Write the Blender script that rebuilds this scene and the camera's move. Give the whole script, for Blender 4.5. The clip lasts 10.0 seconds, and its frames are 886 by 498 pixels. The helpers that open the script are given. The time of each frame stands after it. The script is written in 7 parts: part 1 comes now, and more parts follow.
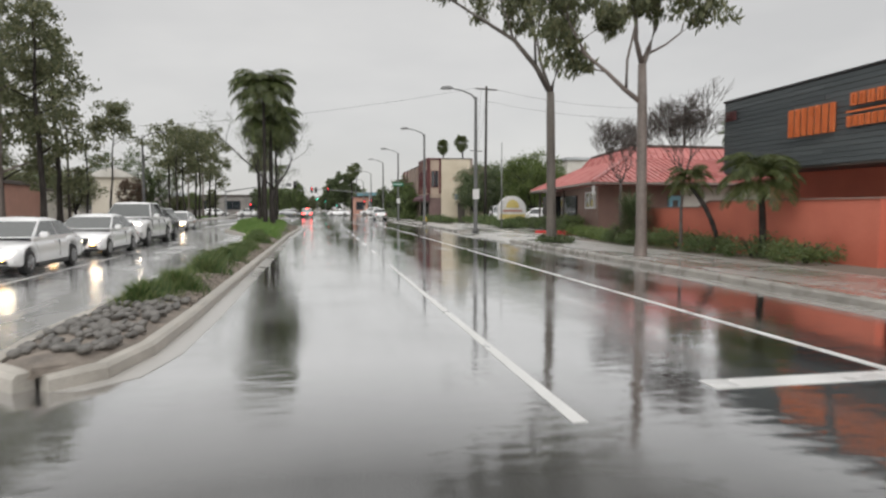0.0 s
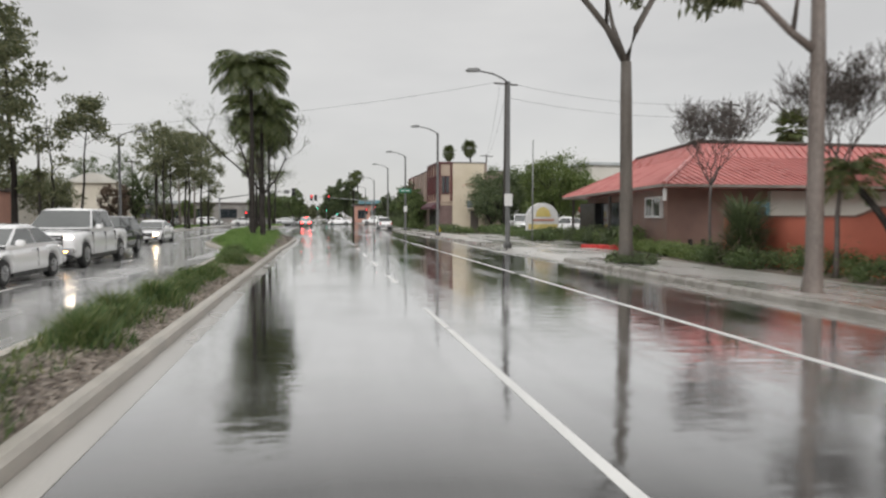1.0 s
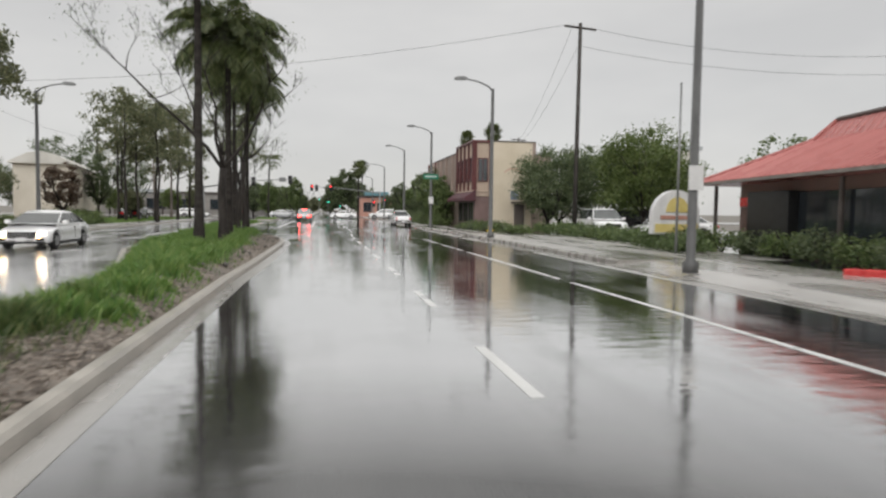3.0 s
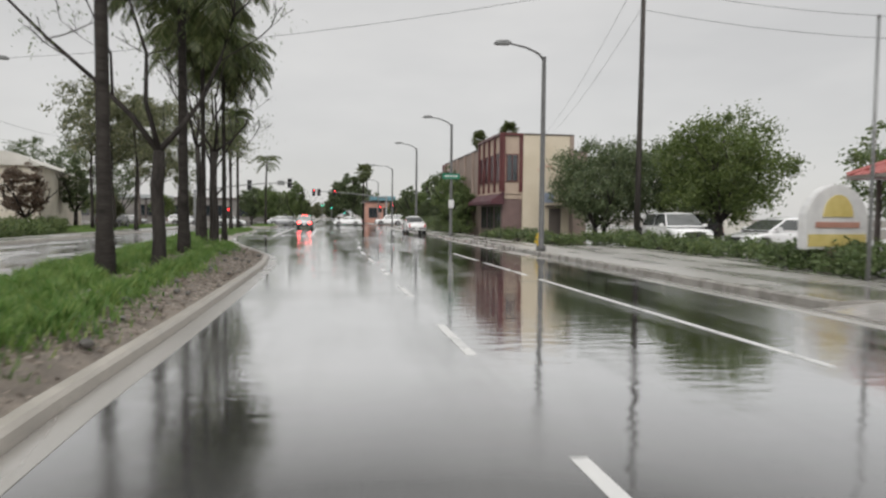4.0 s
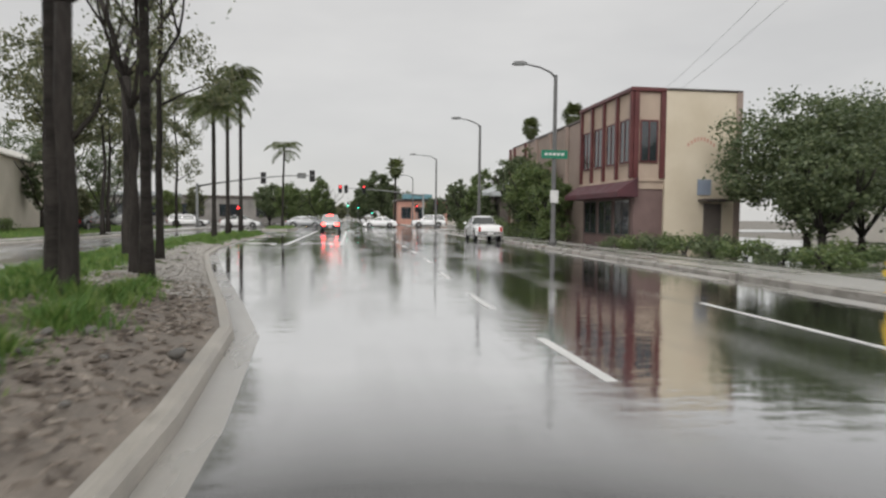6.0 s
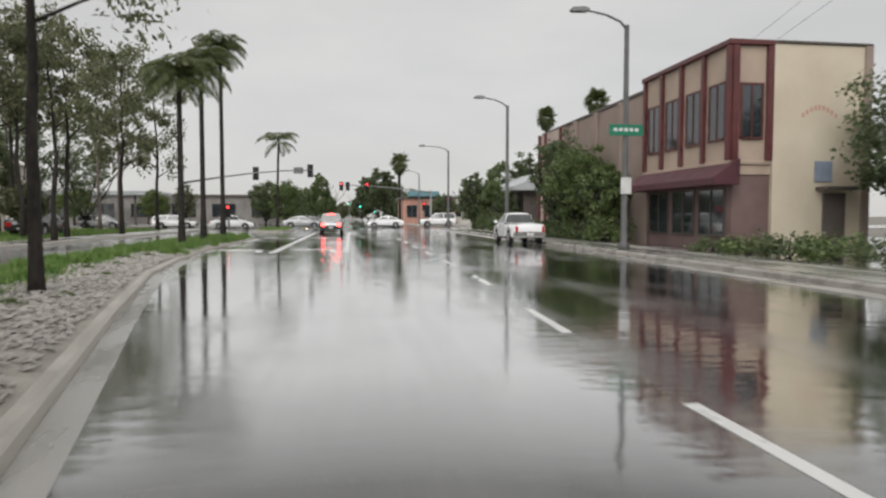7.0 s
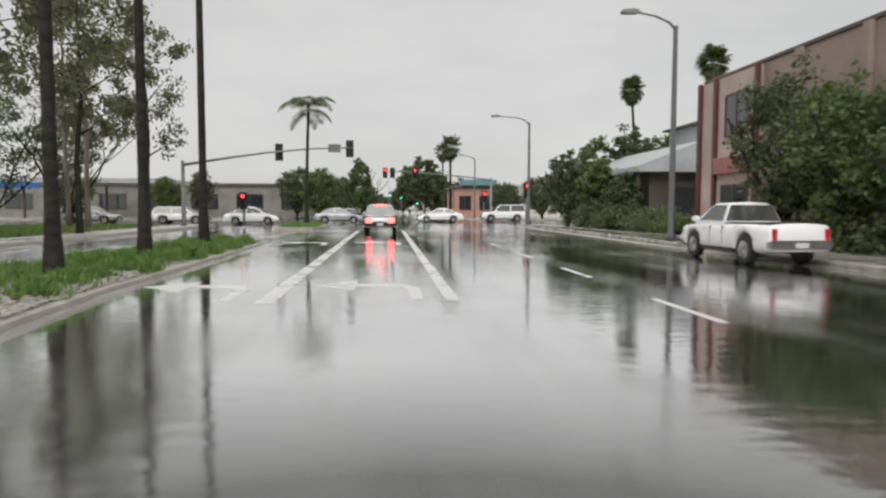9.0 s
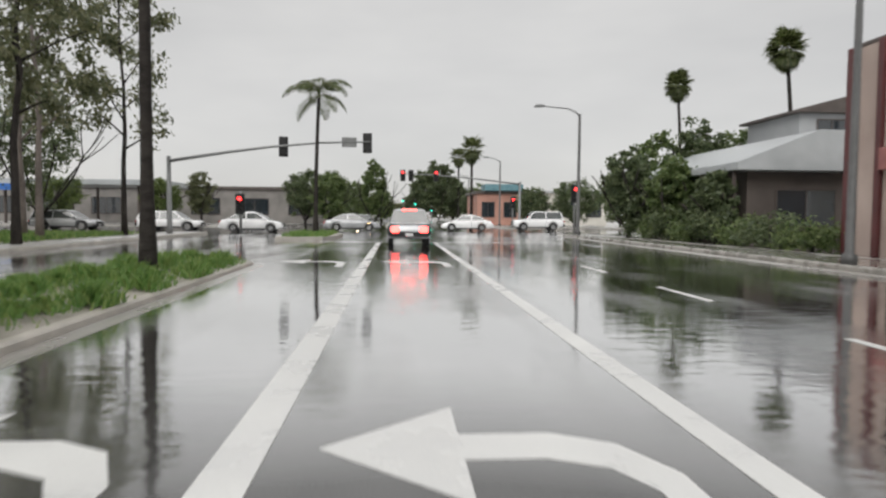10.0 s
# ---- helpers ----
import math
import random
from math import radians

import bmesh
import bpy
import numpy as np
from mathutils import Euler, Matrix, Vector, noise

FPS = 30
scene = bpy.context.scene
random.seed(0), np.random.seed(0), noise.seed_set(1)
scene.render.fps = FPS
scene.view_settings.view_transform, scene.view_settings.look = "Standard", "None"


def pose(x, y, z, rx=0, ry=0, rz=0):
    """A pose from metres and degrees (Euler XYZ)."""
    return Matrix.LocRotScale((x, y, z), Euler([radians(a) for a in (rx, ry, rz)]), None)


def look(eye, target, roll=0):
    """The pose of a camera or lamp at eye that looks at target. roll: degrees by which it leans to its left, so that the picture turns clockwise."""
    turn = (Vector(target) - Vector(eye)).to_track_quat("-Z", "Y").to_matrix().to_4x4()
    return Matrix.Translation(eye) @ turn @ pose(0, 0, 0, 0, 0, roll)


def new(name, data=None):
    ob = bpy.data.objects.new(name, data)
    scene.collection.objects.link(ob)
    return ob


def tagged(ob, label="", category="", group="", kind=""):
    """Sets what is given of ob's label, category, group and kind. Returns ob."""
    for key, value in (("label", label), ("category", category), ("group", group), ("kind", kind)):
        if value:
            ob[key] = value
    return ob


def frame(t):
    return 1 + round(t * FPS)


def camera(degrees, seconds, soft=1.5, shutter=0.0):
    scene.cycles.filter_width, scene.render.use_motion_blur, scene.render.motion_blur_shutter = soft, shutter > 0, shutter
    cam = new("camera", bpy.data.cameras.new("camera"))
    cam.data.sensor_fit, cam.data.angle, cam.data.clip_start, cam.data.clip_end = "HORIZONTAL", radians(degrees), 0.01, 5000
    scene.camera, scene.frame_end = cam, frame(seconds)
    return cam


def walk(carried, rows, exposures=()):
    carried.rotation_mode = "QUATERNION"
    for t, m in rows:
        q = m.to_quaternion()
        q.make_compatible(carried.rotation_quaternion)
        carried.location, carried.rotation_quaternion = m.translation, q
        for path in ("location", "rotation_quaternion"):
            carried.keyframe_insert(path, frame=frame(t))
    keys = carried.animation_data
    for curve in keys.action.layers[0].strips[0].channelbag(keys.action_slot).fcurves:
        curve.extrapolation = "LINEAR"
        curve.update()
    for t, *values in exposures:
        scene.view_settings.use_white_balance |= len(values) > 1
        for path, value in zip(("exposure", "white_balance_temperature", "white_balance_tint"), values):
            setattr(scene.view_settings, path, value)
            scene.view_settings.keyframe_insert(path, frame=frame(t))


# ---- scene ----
cam = camera(68.9, 10.0, soft=2.4, shutter=0.3)
PATH = [
    (0, (-0.098, 0.102, 1.61), (0.272, 2.063, 1.484), -0.0),
    (0.5, (-0.011, 3.569, 1.606), (0.351, 5.532, 1.492), 0.1),
    (1, (0.02, 7.218, 1.607), (0.389, 9.181, 1.508), 0.1),
    (1.5, (0.037, 11.087, 1.608), (0.397, 13.052, 1.508), 0.4),
    (1.8, (0.089, 13.459, 1.572), (0.442, 15.425, 1.471), -0.0),
    (2, (0.091, 15.047, 1.578), (0.442, 17.013, 1.48), 0.3),
    (2.5, (0.045, 19.147, 1.636), (0.399, 21.113, 1.531), 0.2),
    (2.7, (0.008, 20.79, 1.592), (0.375, 22.753, 1.471), 0.9),
    (3.8, (0.179, 29.996, 1.51), (0.539, 31.961, 1.415), 0.3),
    (4, (0.195, 31.667, 1.555), (0.549, 33.632, 1.455), 0.5),
    (4.5, (0.127, 35.784, 1.575), (0.447, 37.755, 1.466), 0.4),
    (5, (-0.142, 39.799, 1.433), (0.138, 41.776, 1.308), 0.6),
    (5.5, (-0.362, 43.968, 1.458), (-0.08, 45.945, 1.352), 0.7),
    (6.8, (-0.742, 54.125, 1.364), (-0.454, 56.102, 1.269), 0.2),
    (7, (-0.783, 55.568, 1.379), (-0.501, 57.545, 1.278), -0.0),
    (7.5, (-0.973, 59.396, 1.354), (-0.71, 61.375, 1.244), 0.1),
    (8, (-1.214, 63.421, 1.381), (-0.982, 65.404, 1.264), -0.1),
    (8.5, (-1.614, 67.398, 1.383), (-1.41, 69.385, 1.282), -0.1),
    (9, (-1.956, 71.215, 1.363), (-1.782, 73.203, 1.239), 0.1),
    (9.5, (-2.397, 75.226, 1.336), (-2.239, 77.218, 1.233), 0.2),
    (10, (-2.88, 79.15, 1.313), (-2.733, 81.142, 1.211), 0.5),
]
walk(cam, [(t, look(eye, target, roll)) for t, eye, target, roll in PATH])

# ---- world and light: a bright overcast sky in the rain ----
world = bpy.data.worlds.new("overcast_sky")
scene.world = world
world.use_nodes = True
wt = world.node_tree
wbg = wt.nodes["Background"]
wsky = wt.nodes.new("ShaderNodeTexSky")
wsky.sky_type = "NISHITA"
wsky.sun_disc = False
wsky.sun_elevation = radians(40)
wsky.sun_rotation = radians(200)
wco = wt.nodes.new("ShaderNodeTexCoord")
wmap = wt.nodes.new("ShaderNodeMapping")
wmap.inputs["Scale"].default_value = (1.0, 1.0, 3.0)
wno = wt.nodes.new("ShaderNodeTexNoise")
wno.inputs["Scale"].default_value = 2.2
wno.inputs["Detail"].default_value = 4
wno.inputs["Roughness"].default_value = 0.55
wr = wt.nodes.new("ShaderNodeValToRGB")
wr.color_ramp.elements[0].position, wr.color_ramp.elements[0].color = 0.3, (6.17, 6.1, 6.01, 1)
wr.color_ramp.elements[1].position, wr.color_ramp.elements[1].color = 0.7, (7.38, 7.26, 7.08, 1)
wmix = wt.nodes.new("ShaderNodeMix")
wmix.data_type = "RGBA"
wmix.inputs["Factor"].default_value = 0.93
wt.links.new(wco.outputs["Generated"], wmap.inputs["Vector"])
wt.links.new(wmap.outputs[0], wno.inputs["Vector"])
wt.links.new(wno.outputs["Fac"], wr.inputs["Fac"])
wt.links.new(wsky.outputs[0], wmix.inputs[6])
wt.links.new(wr.outputs[0], wmix.inputs[7])
# an overcast sky grows brighter towards the zenith
wsep = wt.nodes.new("ShaderNodeSeparateXYZ")
wup = wt.nodes.new("ShaderNodeMapRange")
wup.inputs["From Min"].default_value, wup.inputs["From Max"].default_value = 0.3, 1.0
wup.inputs["To Min"].default_value, wup.inputs["To Max"].default_value = 1.0, 1.75
wscale = wt.nodes.new("ShaderNodeVectorMath")
wscale.operation = "SCALE"
wt.links.new(wco.outputs["Generated"], wsep.inputs[0])
wt.links.new(wsep.outputs["Z"], wup.inputs["Value"])
wt.links.new(wmix.outputs[2], wscale.inputs[0])
wt.links.new(wup.outputs[0], wscale.inputs["Scale"])
wt.links.new(wscale.outputs[0], wbg.inputs["Color"])
wbg.inputs["Strength"].default_value = 0.1
sun_data = bpy.data.lights.new("sun", "SUN")
sun_data.energy, sun_data.angle, sun_data.color = 1.5, radians(50), (1.0, 0.98, 0.95)
sun = new("sun", sun_data)
sun.matrix_basis = pose(0, 0, 40, 50, 0, -20)


# ---- materials ----
def nodes_of(name):
    m = bpy.data.materials.new(name)
    m.use_nodes = True
    return m, m.node_tree, m.node_tree.nodes["Principled BSDF"]


def surface(name, c1, c2, scale=3.0, rough=(0.4, 0.7), bump=0.2, fine=40.0, metal=0.0, coat=0.0, stretch=(1, 1, 1), island=0.0, objrand=0.0, ior=1.45):
    """Two colours mixed by noise at two sizes, uneven gloss and a fine relief, in world metres."""
    m, t, b = nodes_of(name)
    geo = t.nodes.new("ShaderNodeNewGeometry")
    mp = t.nodes.new("ShaderNodeMapping")
    mp.inputs["Scale"].default_value = stretch
    t.links.new(geo.outputs["Position"], mp.inputs["Vector"])
    n1 = t.nodes.new("ShaderNodeTexNoise")
    n1.inputs["Scale"].default_value, n1.inputs["Detail"].default_value = scale, 6
    n2 = t.nodes.new("ShaderNodeTexNoise")
    n2.inputs["Scale"].default_value, n2.inputs["Detail"].default_value = fine, 3
    for n in (n1, n2):
        t.links.new(mp.outputs[0], n.inputs["Vector"])
    add = t.nodes.new("ShaderNodeMath")
    add.operation = "MULTIPLY_ADD"
    t.links.new(n2.outputs["Fac"], add.inputs[0])
    add.inputs[1].default_value = 0.5
    t.links.new(n1.outputs["Fac"], add.inputs[2])
    last = add
    if island or objrand:
        src = geo.outputs["Random Per Island"] if island else t.nodes.new("ShaderNodeObjectInfo").outputs["Random"]
        more = t.nodes.new("ShaderNodeMath")
        more.operation = "MULTIPLY_ADD"
        t.links.new(src, more.inputs[0])
        more.inputs[1].default_value = island or objrand
        t.links.new(add.outputs[0], more.inputs[2])
        last = more
    ramp = t.nodes.new("ShaderNodeValToRGB")
    e = ramp.color_ramp.elements
    top = 0.95 + (island or objrand)
    e[0].position, e[0].color = 0.55 / top * 0.95, (*c1, 1)
    e[1].position, e[1].color = 1.0, (*c2, 1)
    div = t.nodes.new("ShaderNodeMath")
    div.operation = "DIVIDE"
    div.inputs[1].default_value = top
    t.links.new(last.outputs[0], div.inputs[0])
    t.links.new(div.outputs[0], ramp.inputs["Fac"])
    t.links.new(ramp.outputs[0], b.inputs["Base Color"])
    rr = t.nodes.new("ShaderNodeMapRange")
    rr.inputs["From Min"].default_value, rr.inputs["From Max"].default_value = 0.35, 0.65
    rr.inputs["To Min"].default_value, rr.inputs["To Max"].default_value = rough
    t.links.new(n1.outputs["Fac"], rr.inputs["Value"])
    t.links.new(rr.outputs[0], b.inputs["Roughness"])
    if bump:
        bp = t.nodes.new("ShaderNodeBump")
        bp.inputs["Strength"].default_value, bp.inputs["Distance"].default_value = bump, 0.02
        t.links.new(n2.outputs["Fac"], bp.inputs["Height"])
        t.links.new(bp.outputs[0], b.inputs["Normal"])
    b.inputs["Metallic"].default_value, b.inputs["Coat Weight"].default_value, b.inputs["IOR"].default_value = metal, coat, ior
    b.inputs["Coat Roughness"].default_value = 0.05
    return m


def leaf(name, c1, c2, c3):
    m, t, b = nodes_of(name)
    geo = t.nodes.new("ShaderNodeNewGeometry")
    r = t.nodes.new("ShaderNodeValToRGB")
    r.color_ramp.elements[0].color = (*c1, 1)
    r.color_ramp.elements[1].color = (*c3, 1)
    r.color_ramp.elements.new(0.5).color = (*c2, 1)
    t.links.new(geo.outputs["Random Per Island"], r.inputs["Fac"])
    t.links.new(r.outputs[0], b.inputs["Base Color"])
    b.inputs["Roughness"].default_value = 0.45
    tr = t.nodes.new("ShaderNodeBsdfTranslucent")
    t.links.new(r.outputs[0], tr.inputs["Color"])
    mx = t.nodes.new("ShaderNodeMixShader")
    mx.inputs["Fac"].default_value = 0.42
    out = t.nodes["Material Output"]
    t.links.new(b.outputs[0], mx.inputs[1])
    t.links.new(tr.outputs[0], mx.inputs[2])
    t.links.new(mx.outputs[0], out.inputs["Surface"])
    return m


def wet_road(name, c1, c2, water=0.5, ior=1.5, gloss=0.86, rough=(0.03, 0.15)):
    """Worn asphalt under a film of rain: smooth where the water stands, with small ripples."""
    m, t, b = nodes_of(name)
    geo = t.nodes.new("ShaderNodeNewGeometry")
    lanes = t.nodes.new("ShaderNodeMapping")
    lanes.inputs["Scale"].default_value = (1.0, 0.07, 1.0)
    t.links.new(geo.outputs["Position"], lanes.inputs["Vector"])
    def noise_of(scale, detail, vec):
        n = t.nodes.new("ShaderNodeTexNoise")
        n.inputs["Scale"].default_value, n.inputs["Detail"].default_value = scale, detail
        t.links.new(vec, n.inputs["Vector"])
        return n.outputs["Fac"]
    streak = noise_of(0.9, 4, lanes.outputs[0])
    grain = noise_of(70.0, 2, geo.outputs["Position"])
    patch = noise_of(0.35, 5, geo.outputs["Position"])
    mixf = t.nodes.new("ShaderNodeMath")
    mixf.operation = "MULTIPLY_ADD"
    t.links.new(grain, mixf.inputs[0])
    mixf.inputs[1].default_value = 0.4
    t.links.new(streak, mixf.inputs[2])
    r = t.nodes.new("ShaderNodeValToRGB")
    r.color_ramp.elements[0].position, r.color_ramp.elements[0].color = 0.5, (*c1, 1)
    r.color_ramp.elements[1].position, r.color_ramp.elements[1].color = 0.9, (*c2, 1)
    t.links.new(mixf.outputs[0], r.inputs["Fac"])
    t.links.new(r.outputs[0], b.inputs["Base Color"])
    half = t.nodes.new("ShaderNodeMath")
    half.operation = "MULTIPLY_ADD"
    t.links.new(patch, half.inputs[0])
    half.inputs[1].default_value = 0.7
    t.links.new(streak, half.inputs[2])
    rr = t.nodes.new("ShaderNodeMapRange")
    rr.inputs["From Min"].default_value, rr.inputs["From Max"].default_value = 0.6 + 0.3 * water, 0.9 + 0.3 * water
    rr.inputs["To Min"].default_value, rr.inputs["To Max"].default_value = rough
    t.links.new(half.outputs[0], rr.inputs["Value"])
    t.links.new(rr.outputs[0], b.inputs["Roughness"])
    rip = t.nodes.new("ShaderNodeMapping")
    rip.inputs["Scale"].default_value = (0.8, 2.2, 1.0)
    t.links.new(geo.outputs["Position"], rip.inputs["Vector"])
    wave = noise_of(2.3, 3, rip.outputs[0])
    b1 = t.nodes.new("ShaderNodeBump")
    b1.inputs["Strength"].default_value, b1.inputs["Distance"].default_value = 0.24, 0.02
    t.links.new(wave, b1.inputs["Height"])
    b2 = t.nodes.new("ShaderNodeBump")
    b2.inputs["Strength"].default_value, b2.inputs["Distance"].default_value = 0.05, 0.004
    t.links.new(grain, b2.inputs["Height"])
    t.links.new(b1.outputs[0], b2.inputs["Normal"])
    t.links.new(b2.outputs[0], b.inputs["Normal"])
    b.inputs["IOR"].default_value = ior
    # the water film: a sheet of gloss that strengthens towards a flat view
    film = t.nodes.new("ShaderNodeBsdfAnisotropic")
    film.inputs["Color"].default_value = (0.97, 0.97, 0.97, 1)
    t.links.new(rr.outputs[0], film.inputs["Roughness"])
    t.links.new(b2.outputs[0], film.inputs["Normal"])
    lw = t.nodes.new("ShaderNodeLayerWeight")
    lw.inputs["Blend"].default_value = 0.5
    fr = t.nodes.new("ShaderNodeValToRGB")
    fr.color_ramp.elements[0].position, fr.color_ramp.elements[0].color = 0.61, (0.03, 0.03, 0.03, 1)
    fr.color_ramp.elements[1].position, fr.color_ramp.elements[1].color = 0.95, (gloss, gloss, gloss, 1)
    bend = gloss * 0.86
    fr.color_ramp.elements.new(0.77).color = (bend, bend, bend, 1)
    t.links.new(lw.outputs["Facing"], fr.inputs["Fac"])
    # the film is thinner on the worn wheel tracks and broken by the grain
    thin = t.nodes.new("ShaderNodeMapRange")
    thin.inputs["From Min"].default_value, thin.inputs["From Max"].default_value = 0.7 + 0.2 * water, 1.15 + 0.2 * water
    thin.inputs["To Min"].default_value, thin.inputs["To Max"].default_value = 1.0, 0.66
    t.links.new(half.outputs[0], thin.inputs["Value"])
    cover = t.nodes.new("ShaderNodeMath")
    cover.operation = "MULTIPLY"
    t.links.new(fr.outputs[0], cover.inputs[0])
    t.links.new(thin.outputs[0], cover.inputs[1])
    mx = t.nodes.new("ShaderNodeMixShader")
    t.links.new(cover.outputs[0], mx.inputs["Fac"])
    t.links.new(b.outputs[0], mx.inputs[1])
    t.links.new(film.outputs[0], mx.inputs[2])
    t.links.new(mx.outputs[0], t.nodes["Material Output"].inputs["Surface"])
    return m


def glow(name, colour, strength):
    m, t, b = nodes_of(name)
    b.inputs["Base Color"].default_value = (*[c * 0.6 for c in colour], 1)
    b.inputs["Emission Color"].default_value = (*colour, 1)
    b.inputs["Emission Strength"].default_value = strength
    b.inputs["Roughness"].default_value = 0.2
    return m


def glassy(name, colour=(0.02, 0.025, 0.03), rough=0.04):
    m = surface(name, colour, tuple(c * 1.6 for c in colour), 1.0, (rough, rough + 0.04), 0, ior=1.9)
    return m


ASPHALT = wet_road("wet_asphalt", (0.055, 0.055, 0.054), (0.115, 0.114, 0.112), 0.5, gloss=0.95, rough=(0.03, 0.2))
ASPHALT_PALE = wet_road("wet_worn_asphalt", (0.23, 0.228, 0.224), (0.36, 0.356, 0.35), 0.35, gloss=0.52, rough=(0.1, 0.3))
ASPHALT_DARK = wet_road("wet_dark_asphalt", (0.06, 0.06, 0.06), (0.12, 0.12, 0.118), 0.3, gloss=0.65)
CONCRETE_WET = wet_road("wet_concrete", (0.26, 0.247, 0.227), (0.41, 0.393, 0.363), 0.2, gloss=0.34, rough=(0.12, 0.4))
CONCRETE_JOINT = surface("dark_joint_concrete", (0.1, 0.095, 0.085), (0.17, 0.16, 0.145), 2.0, (0.3, 0.6), 0.3, 40)
DRIVE = wet_road("wet_pale_driveway", (0.4, 0.385, 0.36), (0.58, 0.56, 0.525), 0.25, gloss=0.28, rough=(0.15, 0.42))
SLAB = wet_road("wet_paving_slab", (0.24, 0.23, 0.21), (0.42, 0.4, 0.37), 0.25, gloss=0.4, rough=(0.08, 0.35))
KERBWET = surface("wet_kerb_concrete", (0.19, 0.18, 0.162), (0.36, 0.34, 0.31), 1.8, (0.15, 0.45), 0.2, 50)
KERB = surface("kerb_concrete", (0.3, 0.28, 0.248), (0.48, 0.45, 0.405), 2.2, (0.3, 0.6), 0.2, 50)
GROUND = surface("ground_earth", (0.1, 0.09, 0.07), (0.2, 0.18, 0.15), 0.5, (0.4, 0.7), 0.3, 20)
SOIL = surface("soil_and_mulch", (0.12, 0.1, 0.083), (0.29, 0.25, 0.212), 3.0, (0.5, 0.8), 0.8, 35)
LINE = surface("road_paint", (0.588, 0.588, 0.58), (0.689, 0.689, 0.672), 1.3, (0.2, 0.5), 0, 60)
REDPAINT = surface("red_kerb_paint", (0.45, 0.03, 0.03), (0.62, 0.06, 0.05), 4.0, (0.2, 0.4), 0.1, 60)
STONE = surface("river_stone", (0.07, 0.066, 0.06), (0.2, 0.19, 0.175), 5.0, (0.2, 0.5), 0.3, 40, objrand=0.5)
GRASS = leaf("grass_blades", (0.054, 0.102, 0.0336), (0.102, 0.162, 0.0504), (0.24, 0.252, 0.108))
LAWN = leaf("lawn_blades", (0.09, 0.19, 0.045), (0.16, 0.29, 0.07), (0.3, 0.37, 0.12))
EUC = leaf("gum_leaves", (0.09, 0.106, 0.054), (0.15, 0.168, 0.0864), (0.24, 0.24, 0.132))
BROAD = leaf("broad_leaves", (0.078, 0.124, 0.0416), (0.13, 0.182, 0.065), (0.215, 0.26, 0.104))
BRIGHTLEAF = leaf("bright_hedge_leaves", (0.1, 0.15, 0.045), (0.165, 0.23, 0.07), (0.26, 0.31, 0.11))
LIGHTLEAF = leaf("light_leaves", (0.0862, 0.127, 0.0345), (0.127, 0.172, 0.0483), (0.184, 0.23, 0.0805))
DARKLEAF = leaf("dark_leaves", (0.0754, 0.107, 0.052), (0.117, 0.153, 0.0728), (0.182, 0.215, 0.107))
HEDGE = leaf("hedge_leaves", (0.078, 0.12, 0.042), (0.12, 0.174, 0.066), (0.192, 0.24, 0.108))
DRYLEAF = leaf("dry_leaves", (0.11, 0.075, 0.055), (0.16, 0.115, 0.085), (0.22, 0.17, 0.125))
PALMLEAF = leaf("palm_leaflets", (0.06, 0.085, 0.027), (0.102, 0.13, 0.043), (0.18, 0.196, 0.086))
GUMDARK = surface("wet_grey_gum_bark", (0.06, 0.052, 0.045), (0.16, 0.14, 0.122), 1.2, (0.4, 0.7), 0.3, 25, stretch=(1, 1, 0.35))
GUMBARK = surface("smooth_gum_bark", (0.1, 0.083, 0.073), (0.25, 0.21, 0.188), 1.2, (0.4, 0.7), 0.3, 25, stretch=(1, 1, 0.35))
BARK = surface("wet_dark_bark", (0.024, 0.0215, 0.02), (0.064, 0.057, 0.052), 4.0, (0.5, 0.8), 0.8, 22, stretch=(1, 1, 0.3), ior=1.15)
TWIG = surface("bare_twigs", (0.07, 0.058, 0.053), (0.14, 0.12, 0.11), 4.0, (0.5, 0.8), 0.2, 30)
PALMBARK = surface("palm_trunk_bark", (0.022, 0.0195, 0.018), (0.058, 0.052, 0.047), 3.0, (0.5, 0.85), 0.7, 14, stretch=(0.6, 0.6, 2.0), ior=1.15)
POLE = surface("grey_painted_steel", (0.07, 0.07, 0.07), (0.12, 0.12, 0.118), 3.0, (0.35, 0.6), 0.1, 50)
POLELIGHT = surface("galvanised_steel", (0.2, 0.205, 0.205), (0.3, 0.305, 0.305), 3.0, (0.35, 0.5), 0.1, 50, metal=0.5)
WOODPOLE = surface("weathered_pole_wood", (0.028, 0.025, 0.023), (0.065, 0.057, 0.05), 5.0, (0.6, 0.85), 0.5, 30, stretch=(1, 1, 0.1))
WIRE = surface("black_cable", (0.02, 0.02, 0.02), (0.03, 0.03, 0.03), 2.0, (0.5, 0.6), 0)
SLATE = surface("slate_grey_siding", (0.062, 0.074, 0.079), (0.115, 0.13, 0.136), 1.5, (0.3, 0.55), 0.2, 30, objrand=0.35, stretch=(1, 0.3, 4))
ORANGE = surface("orange_letters", (0.62, 0.15, 0.045), (0.76, 0.21, 0.07), 4.0, (0.3, 0.5), 0)
REDWALL = surface("red_orange_stucco", (0.52, 0.14, 0.09), (0.64, 0.2, 0.135), 0.9, (0.5, 0.8), 0.35, 45)
REDROOF = surface("red_roof_tile", (0.36, 0.11, 0.1), (0.49, 0.185, 0.17), 0.8, (0.22, 0.42), 0.25, 30, objrand=0.25)
BRICK = surface("brown_brick", (0.16, 0.098, 0.08), (0.3, 0.195, 0.163), 1.2, (0.5, 0.8), 0.3, 40, objrand=0.4)
